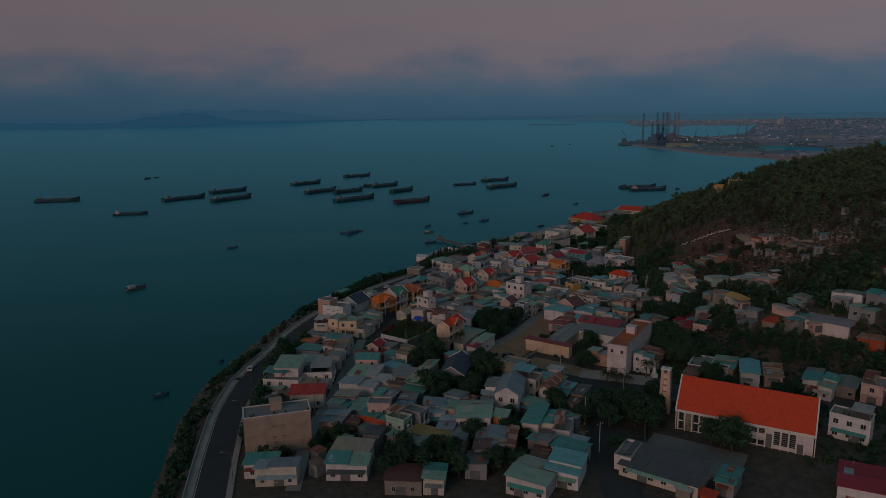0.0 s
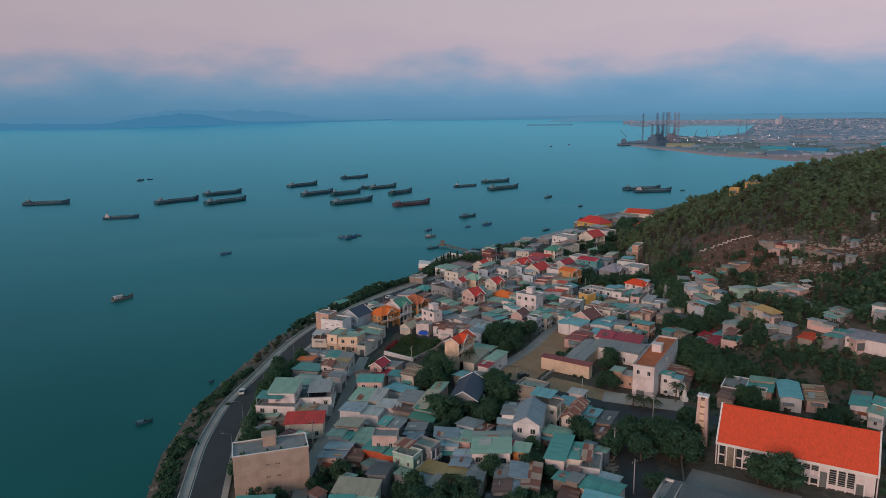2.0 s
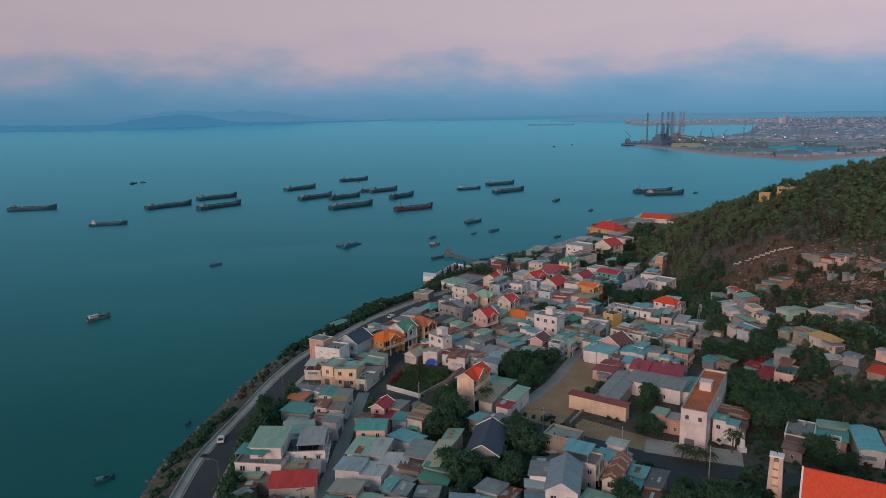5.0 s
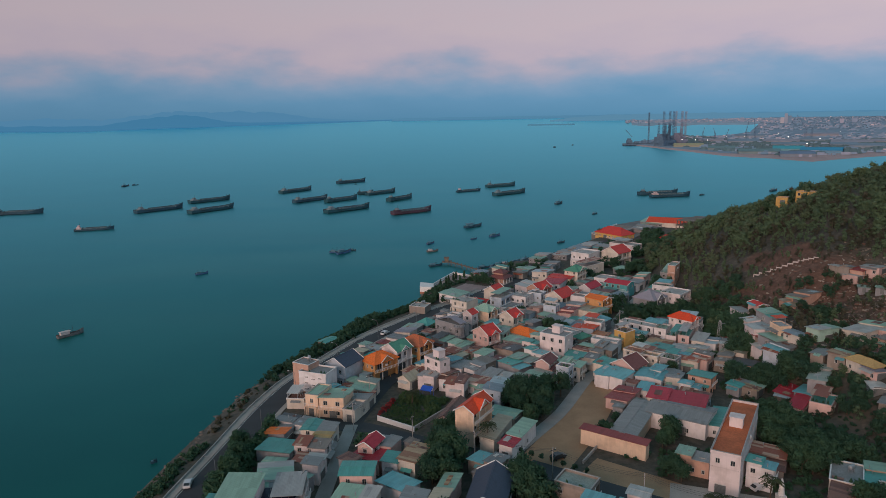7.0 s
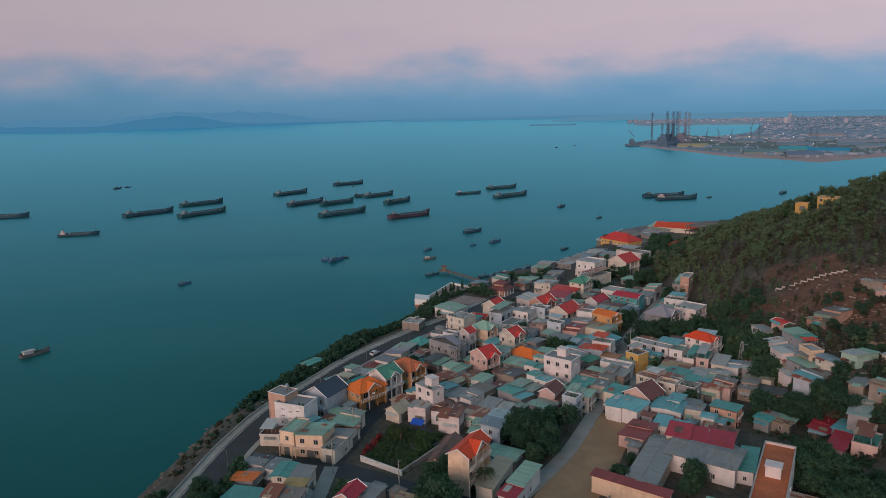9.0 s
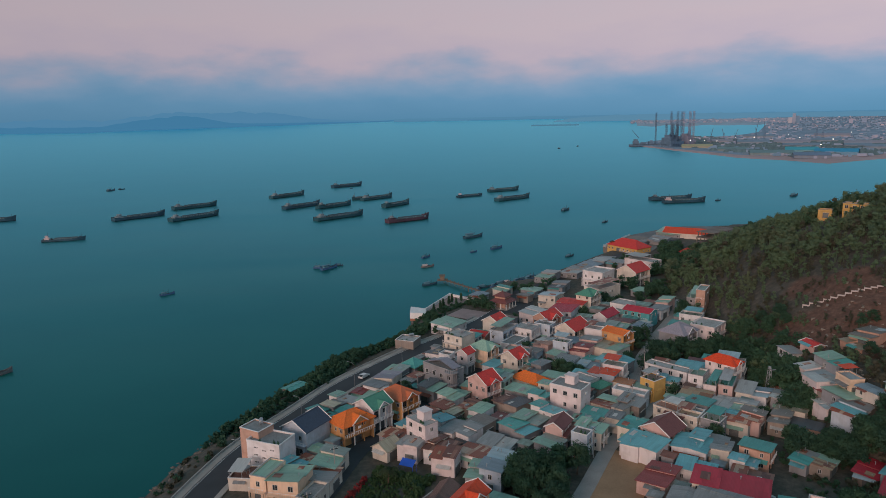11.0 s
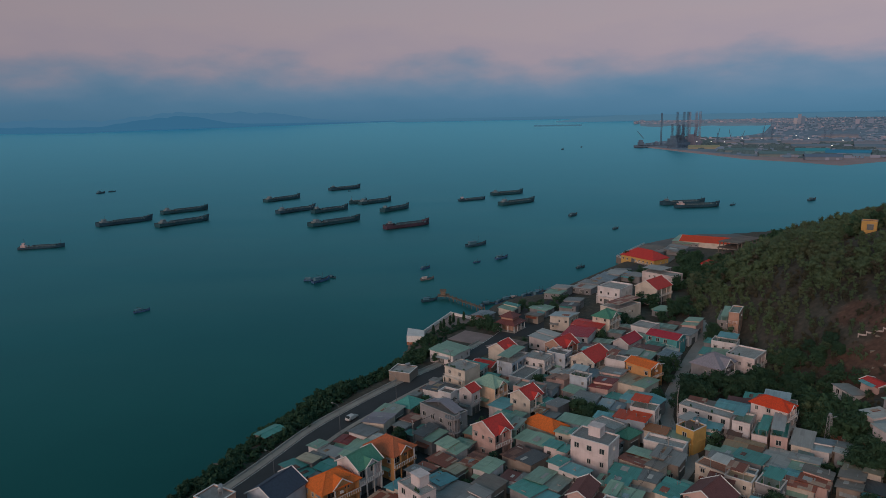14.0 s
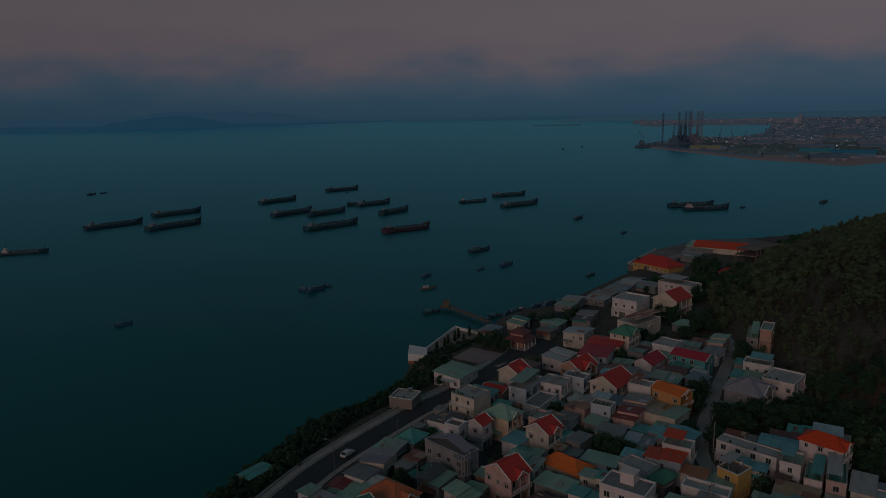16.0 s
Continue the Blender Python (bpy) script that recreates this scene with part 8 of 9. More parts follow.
def rock_mesh(seed):
    rng = random.Random(seed)
    bm = bmesh.new()
    bmesh.ops.create_icosphere(bm, subdivisions=1, radius=1.0)
    for v in bm.verts:
        v.co *= rng.uniform(0.65, 1.15)
        v.co.z *= 0.65
    return mesh_of(bm, "rock", ROCK)


ROCKS = [rock_mesh(k) for k in range(5)]
for k in range(230):                                        # boulders of the embankment
    y = rng_.uniform(60, 330)
    x = coast(y) + rng_.uniform(-0.8, 3.8)
    ob = new("rock", ROCKS[k % 5])
    s = rng_.uniform(0.35, 1.1)
    ob.matrix_basis = pose(x, y, max(-0.2, ground_z(x, y)), rng_.uniform(-20, 20), rng_.uniform(-20, 20), rng_.uniform(0, 360)) @ Matrix.Diagonal((s, s * 0.8, s, 1))
    tagged(ob, "grey-brown boulder of the shore embankment", "rock", "shore boulders")

# ---- infill of the blocks: lean-tos and sheds wherever the plots stay open, and the lesser trees ----
def shed_mat():
    m, nt, nd, ln, bs = nodes_of("shed_sheets")
    geo = nd.new("ShaderNodeNewGeometry")
    tone = ramp_of(nt, geo.outputs["Random Per Island"], [(0.0, ROOF["grey"]), (0.15, ROOF["palegreen"]), (0.3, ROOF["bluegrey"]), (0.42, ROOF["rust"]), (0.52, ROOF["greybrown"]),
                                                          (0.65, ROOF["teal"]), (0.78, ROOF["darkrust"]), (0.88, ROOF["palegrey"]), (1.0, ROOF["darkgrey"])])
    mp = nd.new("ShaderNodeMapping")
    mp.inputs["Rotation"].default_value = (0, 0, radians(33))
    ln.new(geo.outputs["Position"], mp.inputs[0])
    sep = nd.new("ShaderNodeSeparateXYZ")
    ln.new(mp.outputs[0], sep.inputs[0])
    wn_ = nd.new("ShaderNodeTexWhiteNoise")
    wn_.noise_dimensions = "1D"
    ln.new(math_of(nt, "FLOOR", math_of(nt, "DIVIDE", sep.outputs["X"], 0.95)), wn_.inputs["W"])
    col = mix_of(nt, tone, ramp_of(nt, wn_.outputs["Value"], [(0.0, (0.7, 0.69, 0.68)), (1.0, (1.1, 1.1, 1.1))]), 0.8, "MULTIPLY")
    patch = noise_tex(nt, 0.6, 5.0, geo.outputs["Position"])
    col = mix_of(nt, col, ramp_of(nt, patch.outputs["Fac"], [(0.35, (0.6, 0.55, 0.5)), (0.6, (1, 1, 1))]), 0.7, "MULTIPLY")
    ln.new(col, bs.inputs["Base Color"])
    bs.inputs["Roughness"].default_value = 0.6
    bump_of(nt, bs, math_of(nt, "SINE", math_of(nt, "MULTIPLY", sep.outputs["X"], 24.0)), 0.3, 0.03)
    return m


fill = random.Random(17)
shed_bm = bmesh.new()


def shed(x, y, rz, w, d, h):
    """A lean-to: four walls under one sloping sheet roof, added to the joined sheds."""
    m = pose(x, y, ground_z(x, y), 0, 0, rz)
    first = len(shed_bm.verts)
    bx(shed_bm, -w / 2, w / 2, -d / 2, d / 2, -1.0, h - 0.15, 1)
    bx(shed_bm, -0.6, 0.6, -d / 2 - 0.03, -d / 2 + 0.1, 0, 2.0, 2)
    r = fill.uniform(-0.3, 0.3)
    slab(shed_bm, (-w / 2 - 0.3, -d / 2 - 0.3, h + max(0, r)), (w / 2 + 0.3, -d / 2 - 0.3, h + max(0, -r)), (w / 2 + 0.3, d / 2 + 0.3, h + max(0, -r)), (-w / 2 - 0.3, d / 2 + 0.3, h + max(0, r)), 0.08, 0)
    shed_bm.verts.ensure_lookup_table()
    for v in shed_bm.verts[first:]:
        v.co = m @ v.co
    FOOT.append((x, y, radians(rz), w / 2, d / 2))


# free ground on a half-metre raster, between coast road and hill
CELL, GX, GY = 0.5, -80.0, 60.0
TAKEN = np.zeros((540, 560), dtype=bool)
CELL_X = GX + CELL * (np.arange(540)[:, None] + 0.5) + np.zeros((1, 560))
CELL_Y = GY + CELL * (np.arange(560)[None, :] + 0.5) + np.zeros((540, 1))


def take(x, y, a, hw, hd):
    u = (CELL_X - x) * math.cos(a) + (CELL_Y - y) * math.sin(a)
    v = (CELL_Y - y) * math.cos(a) - (CELL_X - x) * math.sin(a)
    TAKEN[(np.abs(u) < hw) & (np.abs(v) < hd)] = True


for fx, fy, fa, fw, fd in FOOT:
    take(fx, fy, fa, fw + 0.2, fd + 0.2)
for line, half in STREETS.values():
    for (ax, ay), (bx_, by_) in zip(line, line[1:]):
        dx, dy = bx_ - ax, by_ - ay
        k = np.clip(((CELL_X - ax) * dx + (CELL_Y - ay) * dy) / (dx * dx + dy * dy), 0, 1)
        TAKEN[np.hypot(CELL_X - ax - k * dx, CELL_Y - ay - k * dy) < half + 0.4] = True
for tx, ty in PLANTED:
    TAKEN[np.hypot(CELL_X - tx, CELL_Y - ty) < 2.1] = True
TAKEN[CELL_X < np.interp(CELL_Y, CY, CX) + 20] = True
TAKEN[CELL_X > np.interp(CELL_Y, FY, FX) - 1] = True
TAKEN[CELL_Y > 334] = True
TAKEN[(CELL_X > -7) & (CELL_X < 3.5) & (CELL_Y > 133) & (CELL_Y < 153)] = True
TAKEN[(CELL_X > 12) & (CELL_X < 22) & (CELL_Y > 118) & (CELL_Y < 136)] = True
TAKEN[(CELL_X > 32) & (CELL_X < 57) & (CELL_Y > 126) & (CELL_Y < 152)] = True
TAKEN[(CELL_X > 50) & (CELL_X < 69) & (CELL_Y > 137) & (CELL_Y < 162)] = True
TAKEN[(CELL_X > 44) & (CELL_Y < 128)] = True
TAKEN[(CELL_X > 78) & (CELL_Y < 205)] = True
TAKEN[(CELL_X > -25) & (CELL_X < 3) & (CELL_Y > 159) & (CELL_Y < 195)] = True
TAKEN[(CELL_X > 20) & (CELL_X < 40) & (CELL_Y > 171) & (CELL_Y < 192)] = True


def clear(x, y, a, w, d):
    u, v = np.meshgrid(np.linspace(-w / 2, w / 2, int(w / 0.6) + 2), np.linspace(-d / 2, d / 2, int(d / 0.6) + 2))
    i = ((x + u * math.cos(a) - v * math.sin(a) - GX) / CELL).astype(int)
    j = ((y + u * math.sin(a) + v * math.cos(a) - GY) / CELL).astype(int)
    return i.min() >= 0 and j.min() >= 0 and i.max() < 540 and j.max() < 560 and not TAKEN[i, j].any()


ROOFS_AROUND = ("teal", "palegreen", "paleblue", "aqua", "white", "teal", "palegreen", "palegreen", "greygreen", "grey", "palegrey", "bluegrey", "rust", "darkrust", "aqua", "teal", "rustcream", "aqua", "maroon", "redorange", "rust", "palegreen")
WALLS_AROUND = ("grey", "white", "tan", "salmon", "pinkwhite", "cream", "pink", "white", "paleblue", "mint", "grey", "paleblue")
built = 0
for w, d in ((8.5, 6.2), (7.0, 5.2), (9.5, 4.4), (6.0, 4.4), (4.6, 4.0), (3.4, 3.2)):
    for row in range(210):
        for col in range(150):
            x, y = -62 + col * 1.15 + fill.uniform(-0.4, 0.4), 66 + row * 1.28 + fill.uniform(-0.4, 0.4)
            rz = -33 + fill.uniform(-3, 3)
            if not clear(x, y, radians(rz), w, d):
                continue
            take(x, y, radians(rz), w / 2 + 0.25, d / 2 + 0.25)
            pick = fill.random()
            if w < 5.0 and pick < 0.25:
                tree(x, y, fill.uniform(3.5, 5.5))
            elif w > 4.5 and y < 300 and built < 235:
                built += 1
                h = fill.choice((3.0, 3.2, 3.4, 3.7, 4.0, 5.6)) if pick < 0.9 else 6.4
                house(x, y, rz, w - 0.3, d - 0.3, h, "tin" if pick < 0.90 else "flat", fill.choice(ROOFS_AROUND if pick < 0.90 else ("grey", "palegrey", "pinkdeck", "greybrown", "greygreen")), fill.choice(WALLS_AROUND), "infill")
            else:
                shed(x, y, rz, w - 0.5, d - 0.5, fill.uniform(2.8, 4.2))
for k in range(60):                                         # shanties on the lower slope
    y = fill.uniform(165, 240)
    x = fill.uniform(150, 215)
    if x < float(np.interp(y, FY, FX)) - 12 or (x - 140) ** 2 / 900 + (y - 248) ** 2 / 300 < 1 or not free(x, y, 2.6):
        continue
    if fill.random() < 0.5:
        shed(x, y, -25 + fill.uniform(-25, 25), fill.uniform(3.0, 5.0), fill.uniform(3.4, 5.0), fill.uniform(1.9, 2.5))
sheds = new("sheds", mesh_of(shed_bm, "sheds", [shed_mat(), wall_mat("grey"), SHUTTER]))
tagged(sheds, "low lean-to sheds with weathered sheet roofs between the houses", "sheds", kind="stuff")
if MORE:
    scatter_stuff("small_trees", [crown_arrays(random.Random(300 + q), 2.6, 4.8, 0.6, 16, 26, 0.30) for q in range(5)], [(x, y, ground_z(x, y) - 0.3, h / 5.6, k % 5, 0) for k, (x, y, h) in enumerate(MORE)], "small dark green trees between the houses", "trees", [LEAF])


def rubble():
    """Broken brick, boards and sheets strewn over the bare ground of the upper settlement."""
    rng = random.Random(31)
    bm = bmesh.new()
    for _ in range(4200):
        lot = rng.random() < 0.22
        x, y = (rng.choice(((rng.gauss(-38, 8), rng.gauss(75, 3.5)), (rng.gauss(39, 3.5), rng.gauss(85, 6))))) if lot else (rng.gauss(160, 24), rng.gauss(208, 22))
        if (not lot and x < 112) or x < -52 or not free(x, y, 0.6):
            continue
        s, z = rng.uniform(0.15, 0.75), ground_z(x, y)
        first = len(bm.verts)
        bx(bm, -s, s, -s * rng.uniform(0.2, 0.8), s * 0.5, -0.3, s * rng.uniform(0.15, 0.5), rng.choice((0, 1, 1, 2, 3)))
        m = pose(x, y, z, rng.uniform(-12, 12), rng.uniform(-12, 12), rng.uniform(0, 180))
        bm.verts.ensure_lookup_table()
        for v in bm.verts[first:]:
            v.co = m @ v.co
    ob = new("rubble", mesh_of(bm, "rubble", [plain("broken_brick", (0.19, 0.105, 0.078), 0.9), plain("broken_concrete", (0.26, 0.22, 0.18), 0.9), plain("old_boards", (0.14, 0.11, 0.085), 0.85), plain("broken_plaster", (0.33, 0.27, 0.22), 0.9)]))
    tagged(ob, "broken bricks, boards and concrete strewn over bare soil", "rubble", kind="stuff")


rubble()


def broken_wall(a, b, h):
    """A low ruined wall in short lengths that follow the slope, its top worn uneven."""
    a, b = Vector(a), Vector(b)
    rng = random.Random(int(a.x * 7 + a.y * 3))
    th = thing("ruined_wall", pose(a.x, a.y, 0), "low broken wall of tan stone and plaster on bare soil", "wall", "ruined walls")
    n = max(2, int((b - a).length / 1.6))
    d = (b - a).normalized()
    s = Vector((-d.y, d.x)) * 0.16
    mat = plain("worn_plaster", (0.40, 0.31, 0.25), 0.9, 0.0, 1.2, 0.5)
    for k in range(n):
        if rng.random() < 0.15:
            continue
        p, q = a.lerp(b, k / n) - a, a.lerp(b, (k + 0.97) / n) - a
        z = ground_z(a.x + p.x, a.y + p.y)
        bm = bmesh.new()
        prism(bm, [tuple(p - s), tuple(q - s), tuple(q + s), tuple(p + s)], z - 1.2, z + h * rng.uniform(0.45, 1.1))
        bmesh.ops.recalc_face_normals(bm, faces=bm.faces)
        part("wall_length", bm, mat, th)


for wa_, wb_, wh_ in (((161.2, 229.9), (162.9, 220.4), 1.0), ((169.3, 233.0), (171.7, 217.5), 1.2), ((163.7, 215.9), (164.7, 199.5), 0.8), ((175.9, 225.2), (177.5, 210.2), 1.3), ((177.5, 210.2), (179.5, 196.1), 1.3),
                      ((167.7, 200.8), (170.7, 193.3), 0.9), ((162.6, 236.5), (161.4, 229.9), 0.9), ((148.4, 229.0), (155.8, 229.0), 0.7), ((132.0, 218.0), (136.9, 212.5), 1.0), ((156.6, 185.9), (164.4, 187.3), 0.7)):
    broken_wall(wa_, wb_, wh_)


def cypress(x, y, z, h):
    """Slim pointed conifer in a planting bed."""
    rng = random.Random(int(x * 7 + y * 3))
    th = thing("cypress", pose(x, y, z, 0, 0, rng.uniform(0, 360)), "slim dark green cypress on the paved platform", "cypress", "platform cypresses")
    bm = bmesh.new()
    cyl(bm, 0, 0, -0.1, h * 0.9, 0.09, 0.03, 6)
    part("trunk", bm, BARK, th)
    pts = []
    for _ in range(420):
        u = rng.random()
        r = 0.75 * (1 - u) ** 0.7 * min(1.0, 0.35 + 4 * u) * math.sqrt(rng.random())
        a = rng.uniform(0, 6.28)
        p = np.array((r * math.cos(a), r * math.sin(a), 0.4 + u * h))
        t1, t2 = np.array((rng.gauss(0, 1), rng.gauss(0, 1), 0.6)) * 0.14, np.array((rng.gauss(0, 0.5), rng.gauss(0, 0.5), 1.0)) * 0.2
        pts += [p - t1 - t2, p + t1 - t2, p + t1 + t2, p - t1 + t2]
    part("crown", quads_mesh("crown", np.array(pts), [LEAF]), None, th)


for cx_, cy_ in ((0.5, 340), (1.8, 343.5), (4.5, 347), (6.0, 350.5), (8.0, 345), (-2.5, 336), (10.5, 353)):
    cypress(cx_, cy_, 2.4, 3.2 + 0.3 * (cy_ % 3))

# ---- street furniture ----
DARKSTEEL = plain("weathered_steel", (0.20, 0.21, 0.22), 0.6, 0.3)


def street_lamp(x, y, rz, h=8.0):
    th = thing("street_lamp", pose(x, y, ground_z(x, y) + 0.1, 0, 0, rz), "grey steel street lamp with a curved arm", "street lamp", "street lamps")
    bm = bmesh.new()
    cyl(bm, 0, 0, -0.3, h, 0.09, 0.05, 8)
    part("pole", bm, DARKSTEEL, th)
    bm = bmesh.new()
    pts = [(0, 0, h - 0.1), (0.5, 0, h + 0.5), (1.2, 0, h + 0.8), (2.0, 0, h + 0.85)]
    for a, b in zip(pts, pts[1:]):
        rod(bm, a, b, 0.04, 6)
    part("arm", bm, DARKSTEEL, th)
    bm = bmesh.new()
    bx(bm, 1.8, 2.5, -0.11, 0.11, h + 0.78, h + 0.90)
    part("lamp_head", bm, STEEL, th)


def along(line, y):
    """The point and heading of a line at a distance north."""
    for a, b in zip(line, line[1:]):
        if a[1] <= y <= b[1]:
            k = (y - a[1]) / (b[1] - a[1])
            return a[0] + (b[0] - a[0]) * k, math.degrees(math.atan2(b[1] - a[1], b[0] - a[0]))


for ly in (62, 92, 112, 137, 165, 192, 219, 246, 268, 290):
    lx, lh = along(COAST_ROAD, ly)
    street_lamp(lx + 5.4 * math.sin(radians(lh)), ly - 5.4 * math.cos(radians(lh)), lh + 90)


def utility_pole(x, y, rz):
    th = thing("utility_pole", pose(x, y, ground_z(x, y), 0, 0, rz), "concrete utility pole with a crossarm and insulators", "utility pole", "utility poles")
    bm = bmesh.new()
    cyl(bm, 0, 0, -0.3, 8.5, 0.16, 0.10, 8)
    part("pole", bm, CONCRETE, th)
    bm = bmesh.new()
    bx(bm, -1.0, 1.0, -0.06, 0.06, 7.7, 7.85)
    part("crossarm", bm, DARKMETAL, th)
    for k in (-0.85, 0.0, 0.85):
        bm = bmesh.new()
        cyl(bm, k, 0, 7.85, 8.1, 0.06, 0.04, 6)
        part("insulator", bm, WHITEP, th)


POLES = [(-27, 166.5), (-10, 156.5), (6, 146.5), (24, 137.0), (42, 124.5), (60, 114.0), (-24.5, 187), (-18, 214), (-6, 233), (5, 248), (20, 276), (40, 194), (57, 221), (69, 250), (84, 293), (-33.6, 100), (-33.4, 130), (43.5, 92), (44, 76)]
for k, (ux, uy) in enumerate(POLES):
    utility_pole(ux, uy, 30 + 40 * (k % 3))


def tube(bm, pts, r, n=4):
    """An unbroken tube along a line of points."""
    rings = []
    for k, p in enumerate(pts):
        d = Vector(pts[min(k + 1, len(pts) - 1)]) - Vector(pts[max(k - 1, 0)])
        q = d.to_track_quat("Z", "Y")
        rings.append([bm.verts.new(Vector(p) + q @ Vector((r * math.cos(2 * math.pi * i / n), r * math.sin(2 * math.pi * i / n), 0))) for i in range(n)])
    for a, b in zip(rings, rings[1:]):
        for i in range(n):
            bm.faces.new((a[i], a[(i + 1) % n], b[(i + 1) % n], b[i]))


def wires(pairs):
    for i, j in pairs:
        (x0, y0), (x1, y1) = POLES[i], POLES[j]
        for off in (-0.8, 0.0, 0.8):
            bm = bmesh.new()
            tube(bm, [(x0 + (x1 - x0) * u + off * 0.7, y0 + (y1 - y0) * u + off * 0.7, ground_z(x0, y0) + 8.0 - 1.2 * math.sin(math.pi * u)) for u in [q / 10 for q in range(11)]], 0.025)
            tagged(new("cable", mesh_of(bm, "cable", DARKMETAL)), "dark sagging power cable between two poles", "cable", "power cables")


wires([(0, 1), (1, 2), (2, 3), (3, 4), (4, 5), (6, 7), (7, 8), (8, 9), (11, 12), (12, 13)])


def car(x, y, rz, colour, word, kind):
    th = thing("car", pose(x, y, ground_z(x, y) + 0.15, 0, 0, rz), "%s %s parked at the side of the road" % (word, kind), "car", "parked cars")
    paint = plain("car_" + word, colour, 0.3, 0.0, 2.0, 0.08)
    bm = bmesh.new()
    prof = [(-2.1, 0.35), (2.1, 0.35), (2.15, 0.75), (1.25, 0.95), (0.65, 1.45), (-1.35, 1.5), (-2.0, 1.0), (-2.15, 0.8)]
    a, b = [bm.verts.new((px, -0.85, pz)) for px, pz in prof], [bm.verts.new((px, 0.85, pz)) for px, pz in prof]
    bm.faces.new(a); bm.faces.new(b[::-1])
    for k in range(8):
        bm.faces.new((a[k], b[k], b[(k + 1) % 8], a[(k + 1) % 8]))
    bmesh.ops.recalc_face_normals(bm, faces=bm.faces)
    bmesh.ops.bevel(bm, geom=bm.edges[:], offset=0.06, segments=1, affect="EDGES")
    part("body", bm, paint, th)
    for nm, q in (("windscreen", [(1.22, -0.7, 0.99), (1.22, 0.7, 0.99), (0.70, 0.65, 1.44), (0.70, -0.65, 1.44)]), ("rear_window", [(-1.98, 0.7, 1.03), (-1.98, -0.7, 1.03), (-1.40, -0.65, 1.49), (-1.40, 0.65, 1.49)])):
        bm = bmesh.new()
        bm.faces.new([bm.verts.new((p[0] + (0.03 if nm == "windscreen" else -0.03), p[1], p[2] + 0.02)) for p in q])
        part(nm, bm, GLASS, th)
    for sx in (-1.3, 1.3):
        for sy in (-0.86, 0.86):
            bm = bmesh.new()
            rod(bm, (sx, sy - 0.1, 0.32), (sx, sy + 0.1, 0.32), 0.32, 12)
            part("wheel", bm, DARKMETAL, th)


car(-63.5, 139, 100, (0.62, 0.62, 0.62), "white", "saloon car")
car(-25.0, 253, 58, (0.60, 0.60, 0.60), "pale", "pickup car")
car(70.5, 131, 20, (0.55, 0.56, 0.58), "silver", "saloon car")
car(27.1, 147.2, 30, (0.03, 0.035, 0.04), "dark", "saloon car")

# vacant lot: white boundary wall, red flowering hedge and a blue tarpaulin
quay("boundary_wall", [(-21, 172.6), (-10, 164.6), (-9.8, 165.0), (-20.9, 173.0)], ground_z(-15, 168) + 1.4, "low white wall round a vacant lot", WHITEP, 2)
quay("boundary_wall", [(-10, 164.8), (0.2, 178.8), (-0.1, 179.0), (-10.2, 165.1)], ground_z(-5, 172) + 1.3, "low pale wall round a vacant lot", CONCRETE, 2)
quay("boundary_wall", [(33, 144.5), (43.5, 160.5), (43.3, 160.8), (32.7, 144.7)], ground_z(38, 152) + 0.8, "low concrete wall round an earth plot", CONCRETE, 2)
quay("boundary_wall", [(55, 73), (60.5, 92), (60.2, 92.1), (54.7, 73.1)], ground_z(50, 84) + 1.2, "stained boundary wall beside the forecourt", plain("stained_concrete", (0.20, 0.19, 0.175), 0.9, 0, 1.5, 0.5), 2)
RED_FLOWER = leaf_mat("red_blossom", (0.20, 0.03, 0.03), (0.45, 0.06, 0.06))
scatter_stuff("flowering_hedge", BUSH, [(-20.5 + k * 0.45, 176.0 + k * 1.15, ground_z(-18, 180), 0.75 + 0.15 * (k % 3), k % 5, 0) for k in range(9)], "red flowering hedge along the lot", "hedge", [RED_FLOWER])
LOT_GREEN = leaf_mat("lot_weeds", (0.050, 0.105, 0.045), (0.120, 0.190, 0.070))
WEEDS = []
for k in range(900):                                        # weeds of the lot, lower towards the street corner
    u, v = rng_.random(), rng_.random()
    x, y = (-20.2 + 10.8 * u) * (1 - v) + (-14.4 + 14.0 * u) * v, (172.8 - 7.6 * u) * (1 - v) + (191.0 - 5.8 * u) * v
    if free(x, y, 0.3, True):
        WEEDS.append((x, y, ground_z(x, y) - 0.15, rng_.uniform(0.25, 0.6) * (1.9 if u > 0.85 or v > 0.8 else 1.0), rng_.randrange(5), 1 if rng_.random() < 0.12 else 0))
scatter_stuff("weeds", BUSH, WEEDS, "overgrown green weeds in a vacant lot", "weeds", [LOT_GREEN, LEAF])
bm_ = bmesh.new()
slab(bm_, (-9.0, 188.5, 6.3), (-5.6, 187.0, 6.3), (-4.8, 189.4, 6.9), (-8.2, 191.0, 6.9), 0.06)
for cx_, cy_ in ((-9.0, 188.5), (-5.6, 187.0), (-4.8, 189.4), (-8.2, 191.0)):
    rod(bm_, (cx_, cy_, 3.5), (cx_, cy_, 6.3), 0.05)
tagged(new("tarpaulin", mesh_of(bm_, "tarpaulin", plain("blue_tarpaulin", (0.02, 0.10, 0.55), 0.5))), "bright blue tarpaulin stretched over poles", "tarpaulin")

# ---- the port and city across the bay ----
# the haze of distance is put into these two blue-grey land colours
HAZE_LAND = plain("hazed_port_ground", (0.20, 0.29, 0.38), 0.9, 0.0, 0.02, 0.35)
FAR_HAZE_LAND = plain("hazed_shore_ground", (0.30, 0.42, 0.52), 0.9, 0.0, 0.02, 0.3)
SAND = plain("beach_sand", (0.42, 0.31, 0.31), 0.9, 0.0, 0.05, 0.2)


